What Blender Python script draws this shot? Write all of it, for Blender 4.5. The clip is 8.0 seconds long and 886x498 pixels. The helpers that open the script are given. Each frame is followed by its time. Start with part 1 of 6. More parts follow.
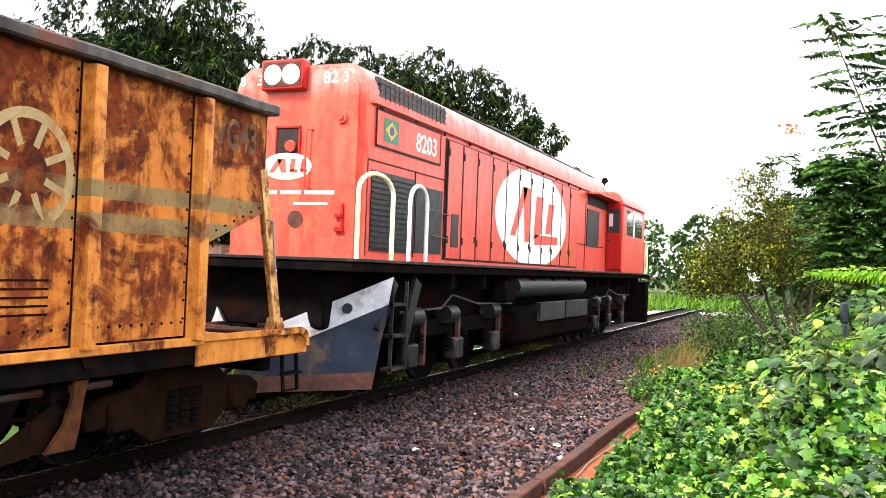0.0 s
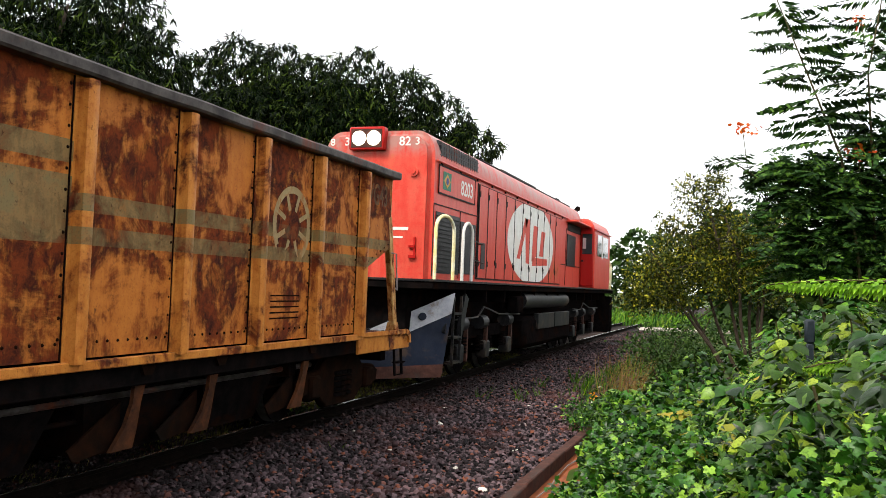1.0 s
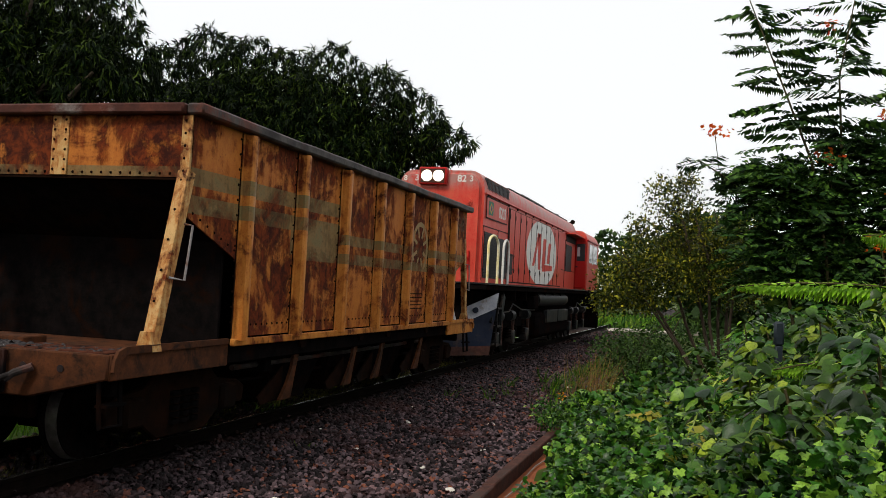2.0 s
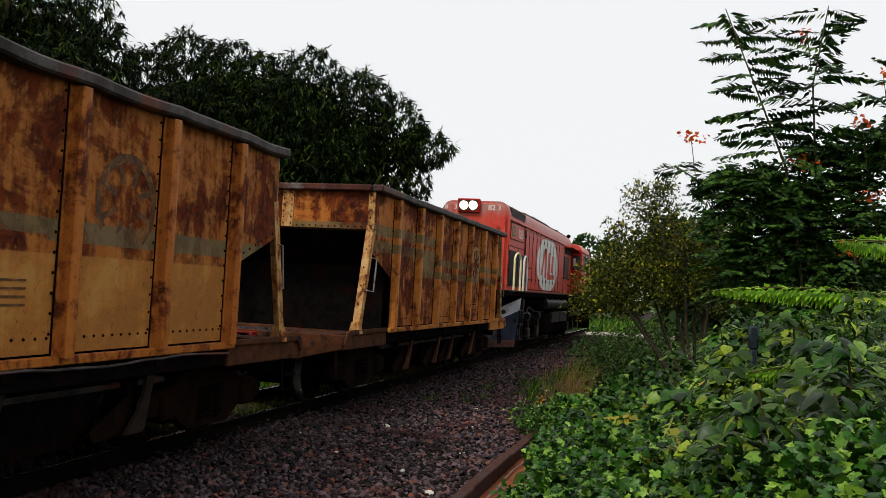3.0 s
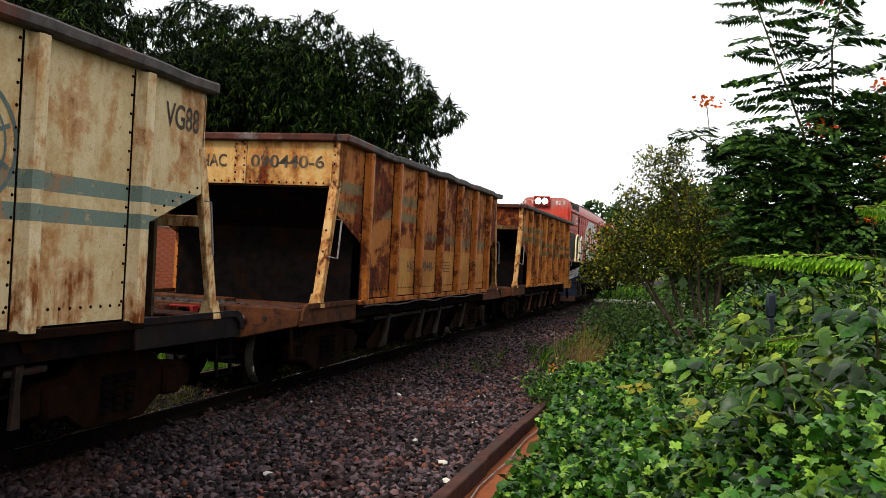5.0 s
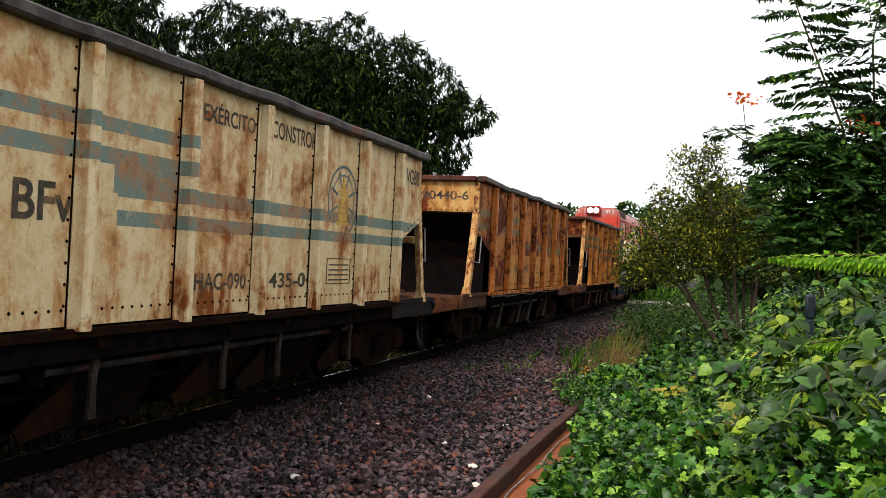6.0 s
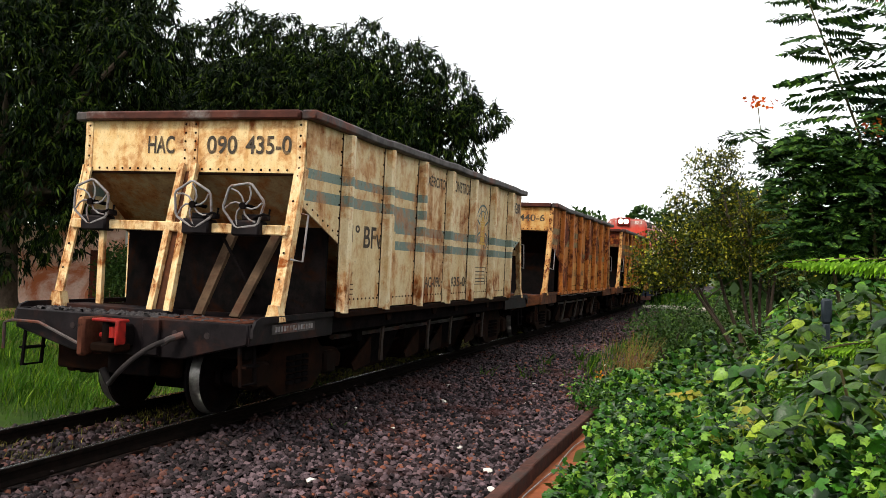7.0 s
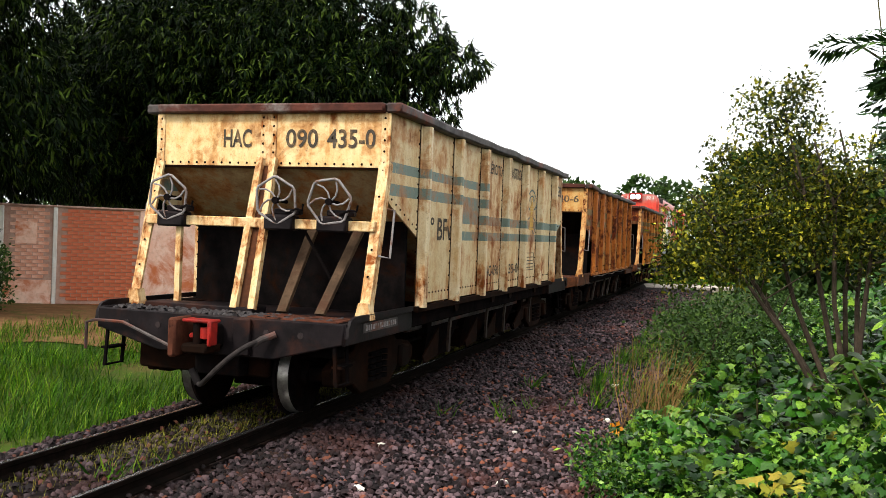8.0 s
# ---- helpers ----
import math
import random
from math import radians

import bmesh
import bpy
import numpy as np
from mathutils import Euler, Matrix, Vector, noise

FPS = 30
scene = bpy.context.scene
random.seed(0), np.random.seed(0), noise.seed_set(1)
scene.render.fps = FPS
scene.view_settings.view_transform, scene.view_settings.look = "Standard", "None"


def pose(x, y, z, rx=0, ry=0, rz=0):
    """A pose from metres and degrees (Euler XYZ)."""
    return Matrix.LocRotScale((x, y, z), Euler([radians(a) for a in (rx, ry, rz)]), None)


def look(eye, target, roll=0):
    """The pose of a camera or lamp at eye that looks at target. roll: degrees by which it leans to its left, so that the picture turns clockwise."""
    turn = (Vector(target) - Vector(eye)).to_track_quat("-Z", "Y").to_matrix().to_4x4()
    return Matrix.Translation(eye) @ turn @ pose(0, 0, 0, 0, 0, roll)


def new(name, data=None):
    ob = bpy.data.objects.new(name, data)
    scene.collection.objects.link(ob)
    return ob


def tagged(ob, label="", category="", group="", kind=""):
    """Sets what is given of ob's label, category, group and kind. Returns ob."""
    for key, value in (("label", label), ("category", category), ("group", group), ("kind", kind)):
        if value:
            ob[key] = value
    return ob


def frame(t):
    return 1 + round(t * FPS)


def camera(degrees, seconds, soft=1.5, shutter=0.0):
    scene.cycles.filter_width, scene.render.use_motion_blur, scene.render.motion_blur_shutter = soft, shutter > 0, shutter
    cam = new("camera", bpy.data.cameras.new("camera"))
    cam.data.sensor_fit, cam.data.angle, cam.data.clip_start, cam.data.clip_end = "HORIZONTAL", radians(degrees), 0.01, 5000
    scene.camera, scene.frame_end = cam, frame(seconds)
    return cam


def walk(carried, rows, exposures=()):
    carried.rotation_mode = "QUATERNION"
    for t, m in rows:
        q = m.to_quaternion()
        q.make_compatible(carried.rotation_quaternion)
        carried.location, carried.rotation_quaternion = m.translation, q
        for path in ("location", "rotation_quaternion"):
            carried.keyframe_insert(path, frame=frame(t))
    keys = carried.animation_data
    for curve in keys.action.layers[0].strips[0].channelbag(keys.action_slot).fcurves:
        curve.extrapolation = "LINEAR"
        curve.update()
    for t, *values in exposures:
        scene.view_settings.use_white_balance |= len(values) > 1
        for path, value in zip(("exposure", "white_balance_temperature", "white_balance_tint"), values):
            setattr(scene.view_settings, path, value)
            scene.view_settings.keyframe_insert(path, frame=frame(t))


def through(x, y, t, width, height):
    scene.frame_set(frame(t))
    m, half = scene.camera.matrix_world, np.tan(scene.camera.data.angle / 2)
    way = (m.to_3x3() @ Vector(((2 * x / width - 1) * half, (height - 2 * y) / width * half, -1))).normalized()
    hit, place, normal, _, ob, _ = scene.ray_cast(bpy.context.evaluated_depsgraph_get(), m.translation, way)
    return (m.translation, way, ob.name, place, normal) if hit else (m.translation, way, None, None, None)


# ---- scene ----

# World: the railway runs along +Y with its centre line at x = 0 and its rail tops at z = 0.

# ---------------------------------------------------------------- camera
cam = camera(52.2, 8.0, soft=0.8)
CAMERA_ROWS = [
    (0.0, 5.994, -1.718, 1.678, 22.10, 1.23, -2.16),
    (0.2, 5.730, -0.441, 1.653, 21.80, 1.61, -1.57),
    (0.5, 5.692, -0.081, 1.659, 20.21, 2.27, -1.90),
    (1.0, 5.703, -0.143, 1.663, 18.27, 2.31, -2.17),
    (1.5, 5.667, -0.020, 1.652, 17.32, 2.19, -2.59),
    (3.0, 5.680, -0.106, 1.656, 15.03, 2.61, -3.02),
    (3.5, 5.680, -0.132, 1.663, 15.07, 1.64, -2.69),
    (4.0, 5.668, -0.110, 1.661, 15.36, 0.89, -2.35),
    (5.5, 5.569, 0.103, 1.664, 15.77, 0.40, -3.28),
    (6.0, 5.577, 0.158, 1.651, 17.53, 0.52, -2.79),
    (6.5, 5.583, 0.152, 1.644, 19.34, 1.05, -2.67),
    (7.0, 5.590, 0.126, 1.653, 18.48, 0.77, -2.68),
    (7.5, 5.353, 1.115, 1.667, 17.96, -0.07, -2.36),
    (7.8, 4.737, 3.491, 1.885, 17.51, -0.93, -2.27),
    (8.0, 4.636, 4.909, 1.841, 17.99, -0.97, -2.23),
]
EXPOSURES = [(0.0, 1.75), (0.5, 1.3), (1.0, 0.6), (1.5, 0.0), (3.0, -0.48), (4.0, -0.30), (5.5, 0.15), (6.5, 0.3), (7.5, 0.35), (8.0, 0.6)]
walk(cam, [(t, pose(x, y, z, 90 + pitch, roll, yaw)) for t, x, y, z, yaw, pitch, roll in CAMERA_ROWS], EXPOSURES)

# ---------------------------------------------------------------- world and sun
SUN_DIRECTION = Vector((-0.40, -0.80, 0.95)).normalized()
world = bpy.data.worlds.new("overcast_sky")
scene.world = world
world.use_nodes = True
wt = world.node_tree
sky = wt.nodes.new("ShaderNodeTexSky")
sky.sky_type, sky.sun_disc = "NISHITA", False
sky.sun_elevation, sky.sun_rotation = math.asin(SUN_DIRECTION.z), math.atan2(SUN_DIRECTION.x, SUN_DIRECTION.y)
sky.dust_density, sky.air_density = 5.0, 1.0
haze = wt.nodes.new("ShaderNodeMix")
haze.data_type = "RGBA"
scaled = wt.nodes.new("ShaderNodeVectorMath")
scaled.operation = "SCALE"
scaled.inputs["Scale"].default_value = 0.1
wt.links.new(sky.outputs[0], scaled.inputs[0])
wt.links.new(scaled.outputs[0], haze.inputs["A"])
haze.inputs["Factor"].default_value = 0.9
haze.inputs["B"].default_value = (0.98, 0.99, 1.0, 1)
wt.links.new(haze.outputs["Result"], wt.nodes["Background"].inputs["Color"])
wt.nodes["Background"].inputs["Strength"].default_value = 1.38

sun = new("sun", bpy.data.lights.new("sun", "SUN"))
sun.data.energy, sun.data.angle, sun.data.color = 3.0, radians(11), (1.0, 0.93, 0.82)
sun.matrix_world = look(SUN_DIRECTION * 60, (0, 0, 0))


# ---------------------------------------------------------------- material helpers
def sock(nt, node_input, value):
    if isinstance(value, bpy.types.NodeSocket):
        nt.links.new(value, node_input)
    elif isinstance(value, (tuple, list)) and len(value) == 3 and node_input.type == "RGBA":
        node_input.default_value = (*value, 1)
    else:
        node_input.default_value = value


def calc(nt, op, a, b=0.0, clamp=False):
    n = nt.nodes.new("ShaderNodeMath")
    n.operation, n.use_clamp = op, clamp
    sock(nt, n.inputs[0], a)
    sock(nt, n.inputs[1], b)
    return n.outputs[0]


def blend(nt, fac, a, b):
    n = nt.nodes.new("ShaderNodeMix")
    n.data_type = "RGBA"
    sock(nt, n.inputs["Factor"], fac)
    sock(nt, n.inputs["A"], a)
    sock(nt, n.inputs["B"], b)
    return n.outputs["Result"]


def local(nt, stretch=(1, 1, 1), shift=(0, 0, 0)):
    c = nt.nodes.new("ShaderNodeTexCoord")
    m = nt.nodes.new("ShaderNodeMapping")
    m.inputs["Scale"].default_value, m.inputs["Location"].default_value = stretch, shift
    nt.links.new(c.outputs["Object"], m.inputs[0])
    return m.outputs[0]


def grain(nt, scale, detail=4.0, rough=0.6, stretch=(1, 1, 1), shift=(0, 0, 0), warp=0.0):
    n = nt.nodes.new("ShaderNodeTexNoise")
    n.inputs["Scale"].default_value, n.inputs["Detail"].default_value = scale, detail
    n.inputs["Roughness"].default_value, n.inputs["Distortion"].default_value = rough, warp
    nt.links.new(local(nt, stretch, shift), n.inputs["Vector"])
    return n.outputs["Fac"]


def step(nt, value, low, high):
    n = nt.nodes.new("ShaderNodeMapRange")
    n.interpolation_type = "SMOOTHSTEP"
    sock(nt, n.inputs["Value"], value)
    n.inputs["From Min"].default_value, n.inputs["From Max"].default_value = low, high
    return n.outputs[0]


def axis(nt):
    n = nt.nodes.new("ShaderNodeSeparateXYZ")
    nt.links.new(local(nt), n.inputs[0])
    return n.outputs


def material(name, rough=0.7, metal=0.0):
    m = bpy.data.materials.new(name)
    m.use_nodes = True
    nt = m.node_tree
    b = nt.nodes["Principled BSDF"]
    b.inputs["Roughness"].default_value, b.inputs["Metallic"].default_value = rough, metal
    b.inputs["Specular IOR Level"].default_value = 0.12
    return m, nt, b


def relief(nt, b, height, strength=0.3, distance=0.01):
    n = nt.nodes.new("ShaderNodeBump")
    n.inputs["Strength"].default_value, n.inputs["Distance"].default_value = strength, distance
    nt.links.new(height, n.inputs["Height"])
    nt.links.new(n.outputs[0], b.inputs["Normal"])


def island(nt):
    return nt.nodes.new("ShaderNodeNewGeometry").outputs["Random Per Island"]


def mottled(name, a, b_, scale=6.0, rough=0.75, metal=0.0, bump=0.3, dirt=None, dirt_scale=1.7, shine=0.12):
    """A plain surface of two close tones with finer grain, and patches of dirt if given."""
    m, nt, b = material(name, rough, metal)
    b.inputs["Specular IOR Level"].default_value = shine
    fine = grain(nt, scale * 6, 3)
    c = blend(nt, step(nt, grain(nt, scale, 6), 0.3, 0.7), a, b_)
    c = blend(nt, calc(nt, "MULTIPLY", step(nt, fine, 0.45, 0.75), 0.35), c, tuple(v * 0.55 for v in a))
    if dirt:
        c = blend(nt, step(nt, grain(nt, dirt_scale, 8, 0.7, warp=0.6), 0.5, 0.66), c, dirt)
    sock(nt, b.inputs["Base Color"], c)
    relief(nt, b, fine, bump, 0.004)
    return m


RUST_DARK, RUST_MID, RUST_LIGHT = (0.028, 0.006, 0.0035), (0.14, 0.026, 0.006), (0.36, 0.115, 0.018)


def weathered_paint(name, paint, amount, ochre=(0.55, 0.30, 0.09), stripes=None, rough=0.6, shift=(0, 0, 0), low_band=None, fine_wear=1.0, foot=0.0, roof=None):
    """Old paint over steel: rust in patches, runs that hang from seams, pale worn spots.
    amount 0..1: how far the rust has eaten. stripes: colour and list of (z0, z1, y0, y1) painted bands."""
    m, nt, b = material(name, rough)
    x, y, z = axis(nt)
    patch = grain(nt, 1.15 * fine_wear, 10, 0.64, (1, 0.75, 0.9), shift, 0.8)
    runs = grain(nt, 2.2 * fine_wear, 7, 0.6, (2.6, 2.6, 0.5), shift, 0.2)
    spots = grain(nt, 7.0, 8, 0.72, (1, 1, 1), shift, 0.5)
    fine = grain(nt, 70, 3, 0.6)
    c = blend(nt, step(nt, calc(nt, "ADD", calc(nt, "MULTIPLY", runs, 0.5), calc(nt, "MULTIPLY", spots, 0.5)), 0.38, 0.66), paint, ochre)
    c = blend(nt, calc(nt, "MULTIPLY", step(nt, spots, 0.5, 0.75), 0.5), c, tuple(v * 0.72 for v in paint))
    if low_band:
        z_top, y_front, colour = low_band
        inside = calc(nt, "MULTIPLY", step(nt, z, z_top + 0.01, z_top - 0.01), step(nt, y, y_front - 0.02, y_front + 0.02))
        c = blend(nt, calc(nt, "MULTIPLY", inside, 0.85), c, colour)
    total = None
    if stripes:
        colour, bands = stripes
        for z0, z1, y0, y1 in bands:
            k = calc(nt, "MULTIPLY", calc(nt, "GREATER_THAN", z, z0), calc(nt, "LESS_THAN", z, z1))
            k = calc(nt, "MULTIPLY", k, calc(nt, "MULTIPLY", calc(nt, "GREATER_THAN", y, y0), calc(nt, "LESS_THAN", y, y1)))
            total = k if total is None else calc(nt, "MAXIMUM", total, k)
        worn = step(nt, spots, 0.74, 0.55)
        c = blend(nt, calc(nt, "MULTIPLY", calc(nt, "MULTIPLY", total, worn), 0.92), c, colour)
    mix_mask = calc(nt, "ADD", calc(nt, "MULTIPLY", patch, 0.58), calc(nt, "ADD", calc(nt, "MULTIPLY", runs, 0.20), calc(nt, "MULTIPLY", spots, 0.22)))
    if foot:
        low = calc(nt, "MULTIPLY", step(nt, z, 1.75, 1.05), step(nt, runs, 0.42, 0.62))
        mix_mask = calc(nt, "ADD", mix_mask, calc(nt, "MULTIPLY", low, foot))
    edge = 0.66 - 0.30 * amount
    rust_mask = step(nt, mix_mask, edge, edge + 0.09)
    if low_band:
        rust_mask = calc(nt, "MULTIPLY", rust_mask, calc(nt, "SUBTRACT", 1.0, calc(nt, "MULTIPLY", inside, 0.72)))
    rust = blend(nt, step(nt, spots, 0.38, 0.66), RUST_DARK, RUST_MID)
    if amount < 0.5:
        rust = blend(nt, 0.32, rust, RUST_LIGHT)
    rust = blend(nt, calc(nt, "MULTIPLY", step(nt, grain(nt, 3.0, 8, 0.72, (1, 1, 0.8), (3, 1, 2), 0.4), 0.54, 0.70), 0.8), rust, RUST_LIGHT)
    halo = calc(nt, "SUBTRACT", step(nt, mix_mask, edge - 0.05, edge + 0.03), rust_mask, True)
    c = blend(nt, calc(nt, "MULTIPLY", halo, 0.6), c, RUST_LIGHT)
    c = blend(nt, rust_mask, c, rust)
    if total is not None and amount > 0.5:
        c = blend(nt, calc(nt, "MULTIPLY", calc(nt, "MULTIPLY", total, step(nt, patch, 0.66, 0.46)), 0.62), c, colour)
    chips = step(nt, grain(nt, 19, 6, 0.72, (1, 1, 0.7), shift, 0.3), 0.60, 0.68)
    c = blend(nt, calc(nt, "MULTIPLY", chips, 0.25 + 0.5 * amount), c, RUST_DARK if amount > 0.3 else tuple(v * 0.45 for v in paint))
    c = blend(nt, calc(nt, "MULTIPLY", step(nt, fine, 0.5, 0.8), 0.38), c, RUST_DARK)
    if roof:
        z_from, colour = roof
        soot = calc(nt, "MULTIPLY", step(nt, z, z_from, z_from + 0.3), step(nt, calc(nt, "ADD", calc(nt, "MULTIPLY", runs, 0.6), calc(nt, "MULTIPLY", spots, 0.4)), 0.36, 0.58))
        c = blend(nt, calc(nt, "MULTIPLY", soot, 0.8), c, colour)
        streak = step(nt, grain(nt, 5.0, 6, 0.6, (1, 1, 0.16), (2, 6, 1)), 0.56, 0.74)
        c = blend(nt, calc(nt, "MULTIPLY", streak, 0.45), c, tuple(v * 0.35 for v in paint))
    sock(nt, b.inputs["Base Color"], c)
    sock(nt, b.inputs["Roughness"], calc(nt, "ADD", calc(nt, "MULTIPLY", rust_mask, 0.3), rough - 0.05))
    relief(nt, b, calc(nt, "ADD", calc(nt, "MULTIPLY", rust_mask, 0.7), calc(nt, "MULTIPLY", fine, 0.5)), 0.35, 0.006)
    return m


def leaf_material(name, tones, gloss=0.45, through=0.25, shine=0.16):
    """Leaves: tones differ from leaf to leaf, with shade and highlights put into them; some light passes through the
    blade.
    """
    m, nt, b = material(name, gloss)
    b.inputs["Specular IOR Level"].default_value = shine
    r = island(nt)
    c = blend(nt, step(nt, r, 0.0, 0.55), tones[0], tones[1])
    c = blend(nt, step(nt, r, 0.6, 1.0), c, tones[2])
    # Dark patches paint the shade deep in the foliage.
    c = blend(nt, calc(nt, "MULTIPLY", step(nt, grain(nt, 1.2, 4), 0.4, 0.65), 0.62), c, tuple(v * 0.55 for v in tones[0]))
    vein = grain(nt, 48, 3, 0.65)
    c = blend(nt, calc(nt, "MULTIPLY", step(nt, vein, 0.46, 0.66), 0.5), c, tuple(v * 0.7 for v in tones[0]))
    relief(nt, b, vein, 0.35, 0.006)
    sock(nt, b.inputs["Base Color"], c)
    t = nt.nodes.new("ShaderNodeBsdfTranslucent")
    mixer = nt.nodes.new("ShaderNodeMixShader")
    mixer.inputs[0].default_value = through
    out = nt.nodes["Material Output"]
    sock(nt, t.inputs["Color"], c)
    nt.links.new(b.outputs[0], mixer.inputs[1])
    nt.links.new(t.outputs[0], mixer.inputs[2])
    nt.links.new(mixer.outputs[0], out.inputs["Surface"])
    return m


# ---------------------------------------------------------------- materials
GREEN_BAND = (0.105, 0.165, 0.150)
OLD_BAND = (0.15, 0.115, 0.050)
REAR_BANDS = [(2.43, 2.535, -6.0, -1.15), (2.20, 2.32, -6.0, -1.15)]
FRONT_BANDS = [(1.975, 2.10, -2.05, 6.0), (1.765, 1.88, -2.05, 6.0)]
M_CREAM = weathered_paint("cream_wagon_paint", (0.58, 0.46, 0.27), 0.42, (0.44, 0.28, 0.115),
                          (GREEN_BAND, REAR_BANDS + FRONT_BANDS + [(2.0, 2.3, -2.1, -1.25)]), 0.55, (4, 2, 7), None, 1.0, 0.07)
M_CREAM_END = weathered_paint("cream_end_paint", (0.70, 0.53, 0.28), 0.41, (0.58, 0.34, 0.12), None, 0.5, (1, 5, 3), None, 1.5)
M_POST = weathered_paint("cream_post_paint", (0.64, 0.53, 0.34), 0.37, (0.46, 0.28, 0.11),
                         (GREEN_BAND, REAR_BANDS + FRONT_BANDS), 0.55, (3, 3, 1), None, 1.8, 0.09)
M_LEG = weathered_paint("chipped_cream_leg_paint", (0.66, 0.50, 0.28), 0.49, (0.48, 0.28, 0.10), None, 0.6, (6, 1, 9), None, 4.5)
M_RUSTY = weathered_paint("rusted_wagon_paint", (0.42, 0.140, 0.022), 0.75, (0.31, 0.080, 0.013),
                          (OLD_BAND, [(2.08, 2.21, -2.2, 6.0), (1.85, 1.98, -2.2, 6.0), (2.40, 2.56, -6, -1.3), (2.16, 2.32, -6, -1.3), (1.9, 2.3, -2.6, -1.3)]), 0.65, (0, 0, 0), None, 1.6)
M_OCHRE = weathered_paint("ochre_rusted_wagon_paint", (0.34, 0.130, 0.026), 0.70, (0.24, 0.070, 0.013),
                          ((0.125, 0.110, 0.058), [(1.86, 2.02, 1.0, 6.0), (1.90, 2.02, -1.3, 1.0), (2.40, 2.54, -6.0, -1.25), (2.16, 2.30, -6.0, -1.25)]), 0.65, (9, 3, 5), (1.77, -2.17, (0.42, 0.215, 0.055)), 1.4)
M_BROWN_POST = weathered_paint("red_brown_post_paint", (0.40, 0.135, 0.025), 0.62, (0.28, 0.070, 0.012), None, 0.45, (5, 7, 3), None, 2.2)
M_OLD_LEG = weathered_paint("chipped_ochre_leg_paint", (0.50, 0.32, 0.13), 0.56, (0.36, 0.17, 0.05), None, 0.6, (8, 1, 2), None, 4.0)
M_OLD_END = weathered_paint("rust_stained_cream_paint", (0.50, 0.32, 0.12), 0.50, (0.42, 0.20, 0.05), None, 0.6, (8, 4, 2))
M_RUSTY_POST = weathered_paint("rusted_post_paint", (0.50, 0.20, 0.040), 0.56, (0.38, 0.115, 0.020), (OLD_BAND, [(2.08, 2.20, -2.2, 4.5), (1.85, 1.97, -2.2, 4.5), (2.41, 2.55, -4.5, -1.3), (2.17, 2.31, -4.5, -1.3)]), 0.45, (2, 8, 1), None, 2.2)
M_DECK = mottled("black_grimy_steel", (0.004, 0.003, 0.0035), (0.012, 0.009, 0.010), 5, 0.55, 0.0, 0.4, (0.026, 0.010, 0.007), 1.7, 0.08)
# Under-train shade is put into the next two near-black colours, besides oil and rust.
M_UNDER = mottled("oily_gear_with_painted_shade", (0.003, 0.003, 0.003), (0.008, 0.006, 0.006), 8, 0.9, 0.0, 0.4, (0.012, 0.005, 0.003), 1.7, 0.0)
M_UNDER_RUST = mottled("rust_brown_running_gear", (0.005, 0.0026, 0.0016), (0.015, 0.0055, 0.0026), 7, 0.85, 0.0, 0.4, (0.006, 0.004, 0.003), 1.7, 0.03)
M_TREAD = mottled("worn_wheel_steel", (0.16, 0.15, 0.14), (0.30, 0.29, 0.27), 9, 0.35, 0.9, 0.2)
M_RAIL_TOP = mottled("polished_rail_steel", (0.60, 0.60, 0.60), (0.72, 0.72, 0.72), 12, 0.25, 1.0, 0.02)
M_RAIL = mottled("dark_rusty_rail", (0.003, 0.0025, 0.002), (0.008, 0.005, 0.004), 12, 0.85, 0.0, 0.4, None, 1.7, 0.02)
M_HANGER = mottled("rust_streaked_bracket", (0.034, 0.013, 0.006), (0.095, 0.031, 0.011), 7, 0.8, 0, 0.4, (0.012, 0.007, 0.005), 3.0)
# Darker copy of the bracket colour, holding under-train shade as well as grime.
M_DARK_HANGER = mottled("grimy_bracket_with_shade", (0.010, 0.007, 0.006), (0.030, 0.018, 0.013), 7, 0.7, 0, 0.4, (0.05, 0.035, 0.028), 3.0)
M_INTERIOR = weathered_paint("dusty_hopper_sheet", (0.34, 0.24, 0.125), 0.45, (0.20, 0.10, 0.045), None, 0.8, (5, 5, 5))
M_RIM = mottled("grey_worn_rim_steel", (0.024, 0.020, 0.020), (0.085, 0.074, 0.070), 4, 0.6, 0.2, 0.4, (0.11, 0.030, 0.016), 1.2)
M_END_RIM = mottled("rusty_end_rim", (0.035, 0.012, 0.009), (0.085, 0.026, 0.017), 5, 0.7, 0, 0.4, (0.16, 0.14, 0.13), 1.1)
M_LETTER = mottled("faded_black_lettering", (0.03, 0.026, 0.022), (0.07, 0.055, 0.04), 14, 0.7, 0, 0.2, (0.16, 0.10, 0.05), 6)
M_LETTER_OLD = mottled("faint_dark_lettering", (0.06, 0.035, 0.02), (0.12, 0.06, 0.03), 14, 0.8, 0, 0.2, (0.24, 0.10, 0.03), 5)
M_LETTER_PALE = mottled("pale_worn_lettering", (0.24, 0.17, 0.08), (0.30, 0.22, 0.11), 10, 0.7, 0, 0.2, (0.26, 0.10, 0.03), 5)
M_GOLD = mottled("faded_yellow_paint", (0.42, 0.23, 0.04), (0.52, 0.33, 0.08), 10, 0.6, 0, 0.2, (0.35, 0.17, 0.05), 7)
M_EMBLEM = mottled("faded_blue_grey_paint", (0.07, 0.10, 0.10), (0.12, 0.15, 0.14), 10, 0.7, 0, 0.2)
M_RED_COUPLER = mottled("red_coupler_paint", (0.33, 0.016, 0.011), (0.14, 0.010, 0.008), 8, 0.5, 0, 0.3, (0.03, 0.010, 0.008), 4)
